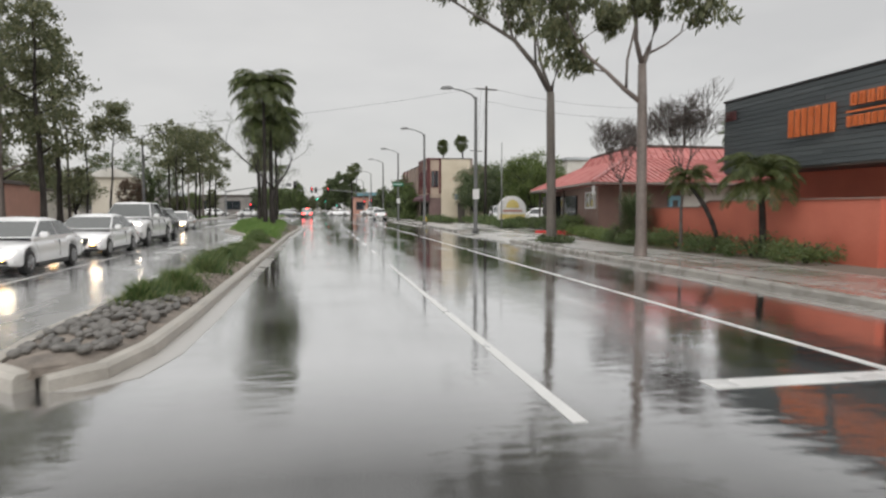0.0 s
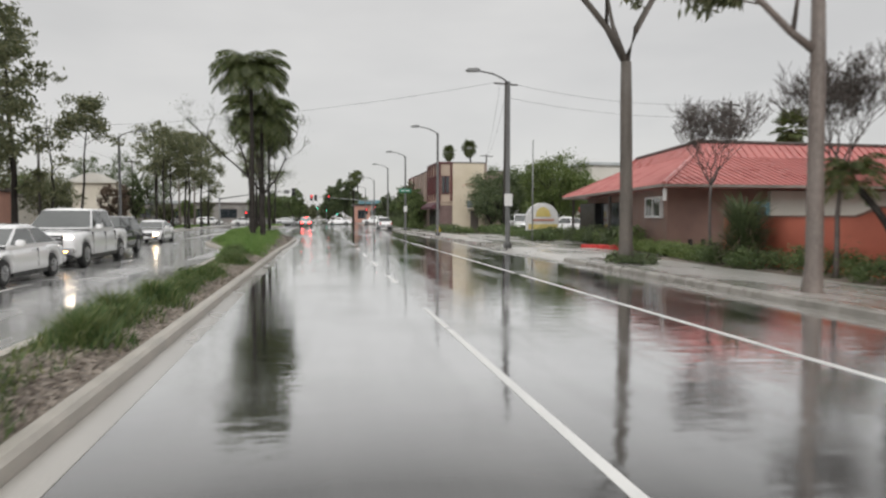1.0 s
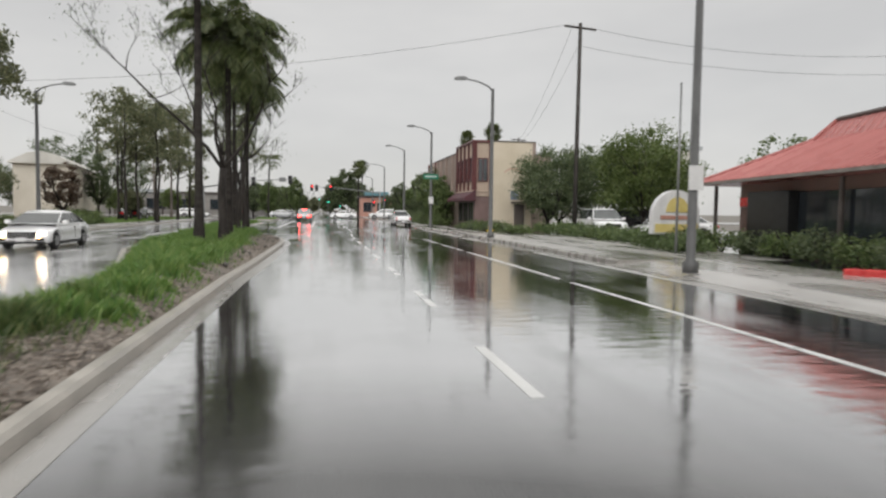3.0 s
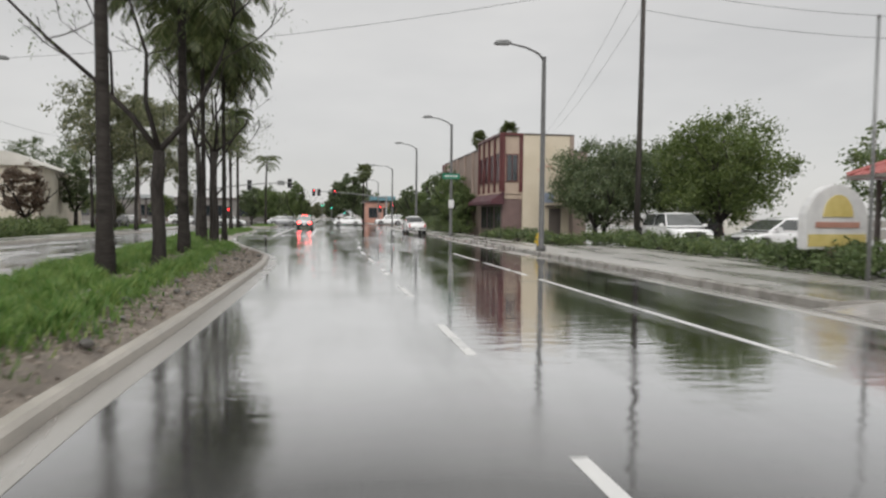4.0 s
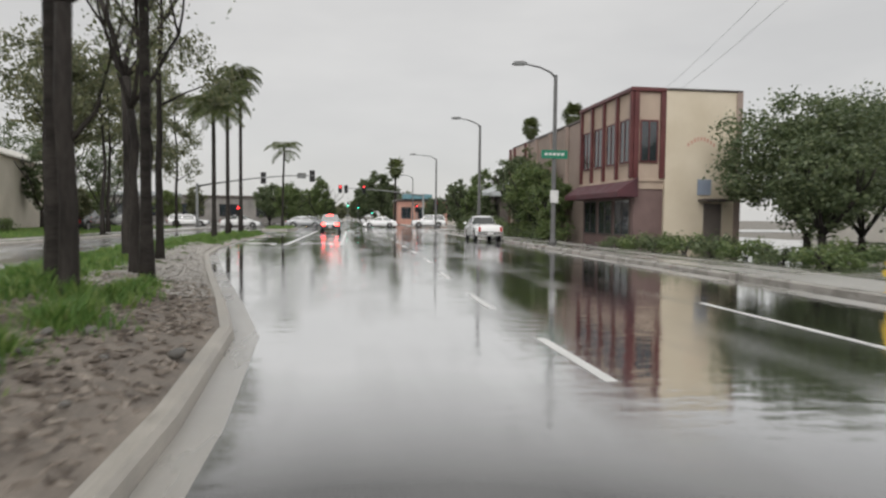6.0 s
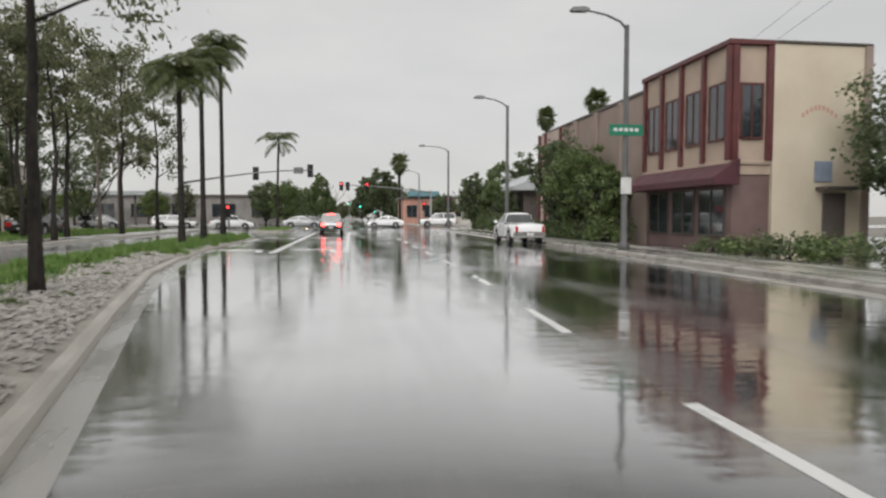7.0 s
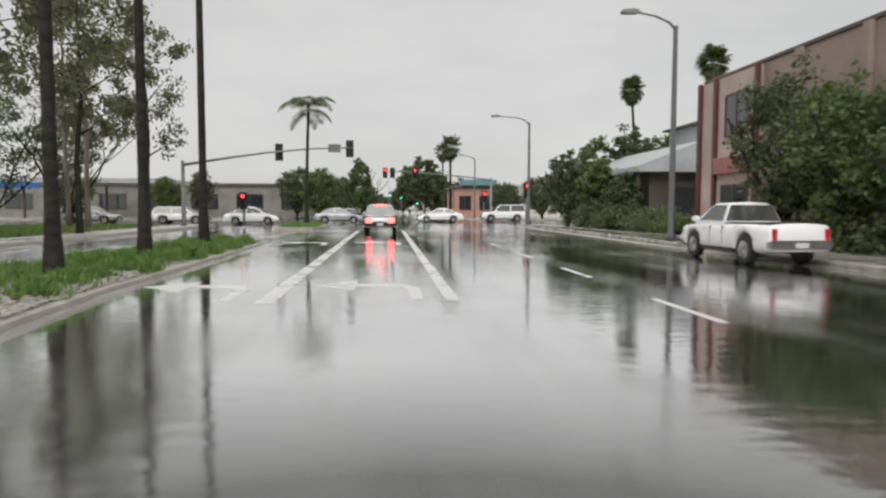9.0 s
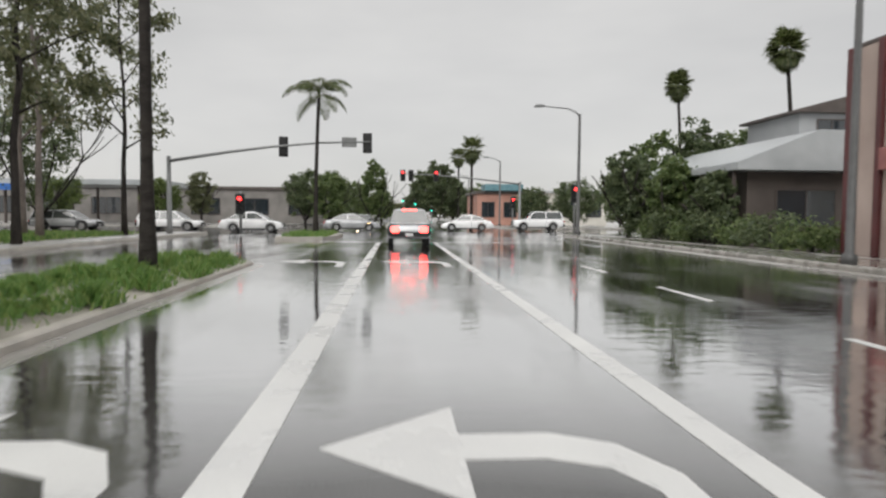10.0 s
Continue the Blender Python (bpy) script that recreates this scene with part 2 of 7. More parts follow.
OFFWHITE = surface("pale_painted_wall", (0.5, 0.5, 0.46), (0.62, 0.62, 0.57), 0.8, (0.5, 0.8), 0.2, 40)
SOFTBLUE = surface("faded_blue_paint", (0.16, 0.36, 0.46), (0.24, 0.46, 0.56), 2.0, (0.4, 0.6), 0.1, 40)
EAVEBOARD = surface("worn_eaves_board", (0.16, 0.14, 0.125), (0.28, 0.25, 0.225), 2.0, (0.4, 0.6), 0.2, 40)
FASCIA = surface("brown_fascia", (0.06, 0.05, 0.045), (0.12, 0.1, 0.09), 2.0, (0.4, 0.6), 0.2, 40)
BEIGE = surface("beige_stucco", (0.568, 0.49, 0.37), (0.671, 0.593, 0.473), 0.6, (0.6, 0.85), 0.3, 45)
REDTRIM = surface("dark_red_trim", (0.08, 0.024, 0.025), (0.135, 0.044, 0.044), 1.5, (0.3, 0.5), 0.1, 40)
BROWNWALL = surface("brown_stucco", (0.26, 0.2, 0.17), (0.37, 0.295, 0.255), 0.6, (0.6, 0.85), 0.3, 40)
AWNING = surface("maroon_awning", (0.06, 0.022, 0.03), (0.11, 0.04, 0.048), 2.0, (0.5, 0.7), 0.2, 40)
WHITEWALL = surface("off_white_stucco", (0.55, 0.53, 0.48), (0.72, 0.7, 0.65), 0.5, (0.6, 0.85), 0.3, 40)
GREYROOF = surface("pale_grey_roof", (0.34, 0.36, 0.37), (0.48, 0.5, 0.51), 0.6, (0.3, 0.5), 0.2, 30)
DARKWALL = surface("dark_brown_wall", (0.08, 0.066, 0.06), (0.14, 0.118, 0.105), 0.8, (0.5, 0.8), 0.2, 40)
GLASS = glassy("window_glass")
GLASSBLUE = surface("car_glass", (0.04, 0.046, 0.044), (0.07, 0.077, 0.074), 1.0, (0.03, 0.06), 0, ior=2.0)
WHITECAR = surface("white_car_paint", (0.84, 0.842, 0.845), (0.9, 0.9, 0.902), 1.0, (0.15, 0.22), 0, coat=1.0)
DARKCAR = surface("dark_car_paint", (0.02, 0.022, 0.025), (0.03, 0.032, 0.036), 1.0, (0.15, 0.22), 0, coat=1.0)
SILVERCAR = surface("silver_car_paint", (0.4, 0.41, 0.42), (0.5, 0.51, 0.52), 1.0, (0.2, 0.28), 0, coat=1.0, metal=0.4)
RUBBER = surface("tyre_rubber", (0.015, 0.015, 0.015), (0.03, 0.03, 0.03), 5.0, (0.5, 0.7), 0.2, 60)
RIM = surface("alloy_rim", (0.35, 0.35, 0.36), (0.5, 0.5, 0.5), 5.0, (0.25, 0.4), 0, metal=0.8)
BLACKTRIM = surface("black_trim", (0.012, 0.012, 0.013), (0.03, 0.03, 0.03), 4.0, (0.3, 0.5), 0)
PLATE = surface("plate_white", (0.6, 0.6, 0.6), (0.7, 0.7, 0.7), 4.0, (0.4, 0.5), 0)
HEADLAMP = glow("lit_headlamp", (1.0, 0.86, 0.64), 18.0)
FOGLAMP = glow("amber_fog_lamp", (1.0, 0.5, 0.13), 16.0)
CHROME = surface("dull_chrome", (0.5, 0.5, 0.51), (0.62, 0.62, 0.63), 3.0, (0.15, 0.3), 0, metal=0.9)
TAN = surface("tan_panel", (0.38, 0.295, 0.23), (0.52, 0.415, 0.335), 0.7, (0.6, 0.85), 0.3, 40)
PALEPINK = surface("pale_pink_stucco", (0.4, 0.31, 0.27), (0.54, 0.44, 0.39), 0.7, (0.6, 0.85), 0.3, 40)
SIGNRED = surface("faded_red_sign", (0.28, 0.1, 0.095), (0.4, 0.17, 0.155), 3.0, (0.4, 0.6), 0)
CREAMWALL = surface("cream_stucco", (0.58, 0.53, 0.44), (0.72, 0.67, 0.58), 0.5, (0.6, 0.85), 0.3, 40)
MAROONWALL = surface("maroon_brown_wall", (0.13, 0.085, 0.08), (0.22, 0.15, 0.14), 0.8, (0.5, 0.8), 0.2, 40)
GREYWALL = surface("grey_siding_wall", (0.3, 0.31, 0.32), (0.4, 0.41, 0.42), 0.8, (0.5, 0.8), 0.2, 40)
STOREWALL = surface("dull_grey_stucco", (0.17, 0.16, 0.15), (0.27, 0.255, 0.24), 0.8, (0.5, 0.8), 0.2, 40)
PINKMARK = surface("faded_pink_paint", (0.5, 0.28, 0.22), (0.6, 0.36, 0.28), 6.0, (0.5, 0.8), 0)
GREYSIGN = surface("blue_grey_board", (0.22, 0.26, 0.33), (0.3, 0.34, 0.42), 4.0, (0.4, 0.6), 0)
GRAVEL = surface("gravelly_earth", (0.22, 0.2, 0.17), (0.42, 0.39, 0.345), 1.6, (0.4, 0.8), 0.9, 38)
LAMPOFF = surface("clear_lamp_lens", (0.5, 0.5, 0.5), (0.65, 0.65, 0.65), 4.0, (0.08, 0.12), 0)
TAIL = glow("lit_tail_lamp", (1.0, 0.06, 0.05), 9.0)
TAILOFF = surface("red_lamp_lens", (0.45, 0.015, 0.02), (0.55, 0.03, 0.03), 4.0, (0.08, 0.12), 0)
REDSIGNAL = glow("red_signal", (1.0, 0.04, 0.04), 5.0)
GREENSIGNAL = glow("green_signal", (0.03, 1.0, 0.6), 5.0)
GREENSIGN = surface("green_street_sign", (0.01, 0.16, 0.09), (0.015, 0.2, 0.12), 3.0, (0.35, 0.5), 0)
WHITESIGN = surface("white_sign_board", (0.55, 0.55, 0.55), (0.68, 0.68, 0.67), 3.0, (0.35, 0.5), 0)
YELLOW = surface("yellow_paint", (0.62, 0.42, 0.03), (0.75, 0.53, 0.06), 4.0, (0.3, 0.5), 0.1, 50)
SIGNYELLOW = surface("faded_yellow_sign", (0.52, 0.42, 0.14), (0.64, 0.53, 0.22), 3.0, (0.35, 0.5), 0)
TEAL = surface("faded_teal_paint", (0.1, 0.22, 0.26), (0.16, 0.3, 0.34), 2.0, (0.4, 0.6), 0.1, 40)
BLUE = surface("blue_sign_paint", (0.03, 0.12, 0.4), (0.05, 0.17, 0.5), 3.0, (0.35, 0.5), 0)
PINK = surface("salmon_paint", (0.4, 0.21, 0.16), (0.52, 0.29, 0.23), 1.0, (0.5, 0.8), 0.2, 40)


# ---- building helpers ----
def thing(name, m, label, category, group="", kind=""):
    ob = new(name)
    ob.empty_display_size = 0.3
    ob.matrix_basis = m
    return tagged(ob, label, category, group, kind)


def mesh_of(name, bm, material, smooth=False):
    me = bpy.data.meshes.new(name)
    bmesh.ops.recalc_face_normals(bm, faces=bm.faces)
    if smooth:
        for fc in bm.faces:
            fc.smooth = True
    bm.to_mesh(me)
    bm.free()
    me.materials.append(material)
    return me


def part(name, bm, material, parent, label="", smooth=False):
    ob = new(name, mesh_of(name, bm, material, smooth))
    ob.parent = parent
    if label:
        tagged(ob, label)
    return ob


def solid(name, bm, material, label, category, kind="structure", group="", smooth=False):
    return tagged(new(name, mesh_of(name, bm, material, smooth)), label, category, group, kind)


def raw(name, verts, faces, material):
    me = bpy.data.meshes.new(name)
    me.from_pydata(verts, [], faces)
    me.materials.append(material)
    return me


def box(bm, x0, y0, z0, x1, y1, z1, bev=0.0, seg=1):
    r = bmesh.ops.create_cube(bm, size=1, matrix=Matrix.Translation(((x0 + x1) / 2, (y0 + y1) / 2, (z0 + z1) / 2)) @ Matrix.Diagonal((abs(x1 - x0), abs(y1 - y0), abs(z1 - z0), 1)))
    if bev:
        es = list({e for v in r["verts"] for e in v.link_edges})
        bmesh.ops.bevel(bm, geom=es, offset=bev, segments=seg, affect="EDGES", clamp_overlap=True)
    return bm


def boxed(*a, **k):
    return box(bmesh.new(), *a, **k)


def tube(bm, pts, radii, n=8, cap=True):
    """A round limb along pts, with a radius at each."""
    rings = []
    pts = [Vector(p) for p in pts]
    for i, p in enumerate(pts):
        d = (pts[min(i + 1, len(pts) - 1)] - pts[max(i - 1, 0)]).normalized()
        side = d.cross(Vector((0, 0, 1)) if abs(d.z) < 0.95 else Vector((1, 0, 0))).normalized()
        up = side.cross(d)
        rings.append([bm.verts.new(p + radii[i] * (math.cos(6.2832 * k / n) * side + math.sin(6.2832 * k / n) * up)) for k in range(n)])
    for a, b in zip(rings, rings[1:]):
        for k in range(n):
            bm.faces.new((a[k], a[(k + 1) % n], b[(k + 1) % n], b[k]))
    if cap:
        bm.faces.new(rings[0])
        bm.faces.new(rings[-1])
    return bm


def tubed(pts, radii, n=8):
    return tube(bmesh.new(), pts, radii, n)


def prism(bm, poly, y0, y1, bev=0.0, seg=2, top_in=0.0, z_from=0.0, z_to=1.0):
    """The outline poly of (x, z) drawn out from y0 to y1; top_in narrows it towards z_to."""
    def yy(y, z):
        f = min(1, max(0, (z - z_from) / (z_to - z_from))) * top_in
        return y - f if y > (y0 + y1) / 2 else y + f
    a = [bm.verts.new((x, yy(y0, z), z)) for x, z in poly]
    b = [bm.verts.new((x, yy(y1, z), z)) for x, z in poly]
    n = len(poly)
    fs = [bm.faces.new(a), bm.faces.new(b[::-1])]
    for i in range(n):
        fs.append(bm.faces.new((a[i], b[i], b[(i + 1) % n], a[(i + 1) % n])))
    bmesh.ops.recalc_face_normals(bm, faces=fs)
    if bev:
        es = list({e for fc in fs for e in fc.edges if e.calc_face_angle(0) > 0.25})
        bmesh.ops.bevel(bm, geom=es, offset=bev, segments=seg, affect="EDGES", clamp_overlap=True)
    return bm


def sheet(bm, pts, z=0.0):
    bm.faces.new([bm.verts.new((x, y, z)) for x, y in pts])
    return bm


def strip(bm, left, right, z0, z1):
    """A raised strip between two lines of (x, y), from z0 to z1, closed all round."""
    n = len(left)
    rows = []
    for (xl, yl), (xr, yr) in zip(left, right):
        rows.append([bm.verts.new(c) for c in ((xl, yl, z0), (xl, yl, z1), (xr, yr, z1), (xr, yr, z0))])
    for a, b in zip(rows, rows[1:]):
        for k in range(3):
            bm.faces.new((a[k], a[k + 1], b[k + 1], b[k]))
    bm.faces.new(rows[0])
    bm.faces.new(rows[-1][::-1])
    return bm


def line_at(pts, y):
    for (x0, y0), (x1, y1) in zip(pts, pts[1:]):
        if y0 <= y <= y1:
            return x0 + (x1 - x0) * (y - y0) / (y1 - y0)
    return pts[0][0] if y < pts[0][1] else pts[-1][0]


# ---- plants ----
def leaf_cloud(clumps, per, size, spread, seed, droop=0.3, long=2.2):
    """Small pointed leaves in clumps: verts and faces. Each leaf is one island."""
    rng = random.Random(seed)
    vs, fs = [], []
    for c in clumps:
        c, cr = Vector(c[:3]), (c[3] if len(c) > 3 else 1.0)
        for _ in range(per):
            p = c + Vector((rng.gauss(0, 1), rng.gauss(0, 1), rng.gauss(0, 0.75))) * spread * cr
            d = Vector((rng.uniform(-1, 1), rng.uniform(-1, 1), rng.uniform(-1, 0.6) - droop)).normalized()
            w = d.cross(Vector((rng.uniform(-1, 1), rng.uniform(-1, 1), rng.uniform(-1, 1)))).normalized()
            s = size * rng.uniform(0.6, 1.3)
            i = len(vs)
            vs += [p - d * s * long / 2, p + w * s * 0.5, p + d * s * long / 2, p - w * s * 0.5]
            fs.append((i, i + 1, i + 2, i + 3))
    return vs, fs


def limbs(bm, start, direction, length, radius, depth, rng, tips, bend=0.25, split=(2, 3), shrink=0.68, spread=0.6, up=0.15, n=6, segs=4, thin=0.0):
    """A limb that bends on its way and forks at its end."""
    pts, rad, d, p = [Vector(start)], [radius], Vector(direction).normalized(), Vector(start)
    for i in range(segs):
        d = (d + Vector((rng.uniform(-1, 1), rng.uniform(-1, 1), rng.uniform(-0.5, 1) * 0.6)) * bend * 0.5 + Vector((0, 0, up * 0.3))).normalized()
        p = p + d * length / segs
        pts.append(p)
        rad.append(max(thin, radius * (1 - 0.35 * (i + 1) / segs)))
    tube(bm, pts, rad, n)
    if depth == 0:
        tips.append((*p, 1.0))
        tips.append((*pts[-2], 0.8))
        tips.append((p.x + rng.uniform(-0.3, 0.3), p.y + rng.uniform(-0.3, 0.3), p.z - rng.uniform(0.3, 0.9), 0.7))
        return
    if depth == 1:
        tips.append((*pts[-1], 0.7))
        tips.append((*pts[-2], 0.5))
    for k in range(rng.choice(split)):
        a = rng.uniform(0, 6.28)
        side = Vector((math.cos(a), math.sin(a), rng.uniform(-0.1, 0.6)))
        limbs(bm, p, (d + side * spread).normalized(), length * shrink * rng.uniform(0.8, 1.15), max(thin, rad[-1] * 0.8), depth - 1, rng, tips, bend, split, shrink, spread, up, max(4, n - 1), max(2, segs - 1) if thin else segs, thin)


def gum_tree(m, seed, label, trunk_h, trunk_r, bark, leafmat, first=3.0, depth=3, per=60, size=0.16, spread=0.5, lean=(0, 0), fan=0.55, name="gum_tree", category="tree", group="", split=(2, 3), up=0.2, droop=0.4, stems=(2, 3), thin=0.0, shrink=0.7):
    rng = random.Random(seed)
    th = thing(name, m, label, category, group)
    bm = bmesh.new()
    tips = []
    pts = [(lean[0] * k / 5 + rng.uniform(-0.1, 0.1) * trunk_h / 6 * (k > 0), lean[1] * k / 5 + rng.uniform(-0.1, 0.1) * trunk_h / 6 * (k > 0), trunk_h * k / 5) for k in range(6)]
    tube(bm, [(pts[0][0], pts[0][1], -0.25), pts[0]] + pts[1:], [trunk_r * 1.5, trunk_r * 1.22, trunk_r, trunk_r * 0.92, trunk_r * 0.88, trunk_r * 0.82, trunk_r * 0.8], 10)
    k0 = rng.choice(stems)
    a0 = rng.uniform(0, 6.28)
    for k in range(k0):
        a = a0 + 6.283 * k / k0 + rng.uniform(-0.4, 0.4)
        if not per:
            part("trunk" if k == 0 else "limb", bm, bark, th, smooth=True)
            bm = bmesh.new()
        limbs(bm, pts[-1], (math.cos(a) * fan, math.sin(a) * fan, 1), first * rng.uniform(0.85, 1.15), trunk_r * 0.55, depth - 1, rng, tips, 0.3, split, shrink, fan, up, thin=thin)
    part("trunk" if per else "limb", bm, bark, th, smooth=True)
    if per:
        vs, fs = leaf_cloud(tips, per, size, spread, seed + 1, droop)
        crown = new("crown", raw("crown", vs, fs, leafmat))
        crown.parent = th
    return th


def limbed_gum(m, seed, label, trunk, limb_lines, group="", bark=None, leafmat=None, per=46, deep=1, name="gum_tree", thin=0.0, size=0.085):
    """A smooth trunk along a line, main limbs along theirs, each ending in forked twigs and hanging leaf clumps."""
    rng = random.Random(seed)
    th = thing(name, m, label, "tree", group)
    bark = bark or GUMBARK
    bm = bmesh.new()
    tube(bm, [(trunk[0][0], 0, -0.2)] + [(x, 0.0, z) for x, z, _ in trunk], [trunk[0][2] * 1.3] + [r for _, _, r in trunk], 12)
    part("trunk", bm, bark, th, smooth=True)
    tips = []
    for r0, line in limb_lines:
        bm = bmesh.new()
        n = len(line)
        pts = [Vector(p) + Vector((rng.uniform(-0.05, 0.05), 0, 0)) * (0 < i < n) for i, p in enumerate(line)]
        tube(bm, pts, [r0 * (1 - 0.62 * i / (n - 1)) for i in range(n)], 8)
        d = (pts[-1] - pts[-2]).normalized()
        for k in range(3):
            side = Vector((rng.uniform(-0.8, 0.8), rng.uniform(-0.8, 0.8), rng.uniform(-0.2, 0.7)))
            limbs(bm, pts[-1], d + side, rng.uniform(0.6, 1.0), max(thin, r0 * 0.34), deep, rng, tips, 0.4, (2, 3), 0.72, 0.6, 0.1, 5, 3, thin)
        for i in range(max(1, n // 2), n - 1):
            side = Vector((rng.uniform(-1, 1), rng.uniform(-1, 1), rng.uniform(0.2, 1.0)))
            limbs(bm, pts[i], side, rng.uniform(0.5, 0.9), max(thin, r0 * 0.26), deep, rng, tips, 0.4, (2,), 0.72, 0.6, 0.1, 5, 3, thin)
        part("limb", bm, bark, th, smooth=True)
    part_crown = new("crown", raw("crown", *leaf_cloud(tips, per, size, 0.23, seed + 1, 0.9, 3.2), leafmat or EUC))
    part_crown.parent = th
    return th


def leader_tree(m, seed, label, total, clear, radius, trunk_r, bark, leafmat, limbs_n=12, per=40, size=0.15, spread=0.42, name="gum_tree", group="", lean=(0, 0), blob=0.0):
    """A slim trunk to the top, with limbs at many heights and hanging leaf clumps between gaps."""
    rng = random.Random(seed)
    th = thing(name, m, label, "tree", group)
    bm = bmesh.new()
    pts, rad, wob = [], [], [0.0, 0.0]
    for k in range(11):
        f = k / 10
        wob = [wob[0] + rng.uniform(-1, 1) * 0.12 * (k > 2), wob[1] + rng.uniform(-1, 1) * 0.12 * (k > 2)]
        pts.append(Vector((lean[0] * f + wob[0], lean[1] * f + wob[1], -0.2 + (total + 0.2) * f)))
        rad.append(trunk_r * (1.25 if k == 0 else 1.0 - 0.85 * f))
    tube(bm, pts, rad, 8)
    clumps = [(*pts[-1], 0.9)]
    for i in range(limbs_n):
        f = clear / total + (1 - clear / total) * (i + 0.3 * rng.random()) / limbs_n
        k = min(9, int(f * 10))
        p = pts[k].lerp(pts[k + 1], f * 10 - k)
        g = (f - clear / total) / (1 - clear / total)
        reach = radius * (0.55 + 0.75 * math.sin(3.14 * min(1, 0.25 + 0.75 * g))) * rng.uniform(0.65, 1.15) * (1 if g < 0.8 else 0.6)
        a = i * 2.4 + rng.uniform(-0.5, 0.5)
        out = Vector((math.cos(a), math.sin(a), rng.uniform(0.35, 0.9)))
        q1 = p + out * reach * 0.45
        q2 = q1 + Vector((out.x, out.y, out.z * 0.8)) * reach * 0.4
        tube(bm, [p, q1, q2], [rad[k] * 0.5, rad[k] * 0.32, 0.012], 5)
        if blob:
            # one rounded, hanging mass of leaves at the end of the limb, with sky between it and the next
            br = blob * rng.uniform(0.6, 1.25)
            for _ in range(9):
                clumps.append((q2.x + rng.gauss(0, 0.45) * br, q2.y + rng.gauss(0, 0.45) * br, q2.z - 0.15 * br + rng.gauss(0, 0.55) * br, rng.uniform(0.6, 1.1)))
            continue
        for c, w in ((q2, 1.0), (q1.lerp(q2, 0.5), 0.6)):
            clumps.append((*c, w * rng.uniform(0.7, 1.25)))
            clumps.append((c.x + rng.uniform(-0.5, 0.5), c.y + rng.uniform(-0.5, 0.5), c.z - rng.uniform(0.3, 1.0), w * rng.uniform(0.5, 0.9)))
        for _ in range(2):
            e = q1 + Vector((out.x + rng.uniform(-0.9, 0.9), out.y + rng.uniform(-0.9, 0.9), rng.uniform(0.2, 1.1))) * reach * 0.4
            tube(bm, [q1, e], [rad[k] * 0.25, 0.01], 4)
            clumps.append((*e, rng.uniform(0.6, 1.1)))
    part("trunk", bm, bark, th, smooth=True)
    crown = new("crown", raw("crown", *leaf_cloud(clumps, per, size, spread, seed + 1, 0.5), leafmat))
    crown.parent = th
    return th


def bush_tree(m, seed, label, radius, height, leafmat, trunk_h=1.0, n=2600, size=0.2, name="bushy_tree", category="tree", group="", bark=None):
    """A short trunk under a dense, uneven crown of leaf clumps."""
    rng = random.Random(seed)
    th = thing(name, m, label, category, group)
    bm = bmesh.new()
    tips = []
    tube(bm, [(0, 0, -0.2), (0.03, 0, trunk_h * 0.5), (0, 0.05, trunk_h)], [0.2, 0.16, 0.14], 8)
    clumps = []
    for k in range(5):
        a = 6.283 * k / 5 + rng.uniform(-0.4, 0.4)
        limbs(bm, (0, 0, trunk_h), (math.cos(a), math.sin(a), rng.uniform(0.8, 1.8)), (height - trunk_h) * 0.45, 0.09, 1, rng, tips, 0.3)
    part("trunk", bm, bark or BARK, th, smooth=True)
    mid = (height + trunk_h * 0.7) / 2
    half = (height - trunk_h * 0.7) / 2
    for _ in range(150):
        u = Vector((rng.gauss(0, 1), rng.gauss(0, 1), rng.gauss(0, 1))).normalized()
        u *= rng.uniform(0.45, 0.92) * (1 + 0.16 * noise.noise(u * 2.3 + Vector((seed, 0, 0))))
        clumps.append((u.x * radius, u.y * radius, mid + u.z * half * 0.95, rng.uniform(0.6, 1.2)))
    vs, fs = leaf_cloud(clumps, int(n * 1.9) // 150, size * 0.68, radius * 0.095, seed + 5, 0.2, 1.7)
    crown = new("crown", raw("crown", vs, fs, leafmat))
    crown.parent = th
    return th


def shrub(m, seed, label, rx, ry, h, leafmat, n=900, size=0.09, name="shrub", group="", category="shrub"):
    rng = random.Random(seed)
    th = thing(name, m, label, category, group)
    bm = bmesh.new()
    for k in range(6):
        a = rng.uniform(0, 6.28)
        tube(bm, [(0, 0, -0.1), (math.cos(a) * rx * 0.3, math.sin(a) * ry * 0.3, h * 0.45), (math.cos(a) * rx * 0.6, math.sin(a) * ry * 0.6, h * 0.8)], [0.03, 0.022, 0.01], 5)
    part("woody_base", bm, BARK, th)
    clumps = []
    for _ in range(36):
        a, r = rng.uniform(0, 6.28), rng.uniform(0.2, 0.9) ** 0.6
        clumps.append((math.cos(a) * rx * r, math.sin(a) * ry * r, h * (0.12 + 0.72 * rng.random() * math.sqrt(max(0.05, 1 - r * r * 0.8)))))
    vs, fs = leaf_cloud(clumps, n // 36, size, min(rx, ry, h) * 0.2, seed, 0.0, 1.8)
    vs = [Vector((v.x, v.y, max(v.z, 0.01))) for v in vs]
    ob = new("foliage", raw("foliage", vs, fs, leafmat))
    ob.parent = th
    return th


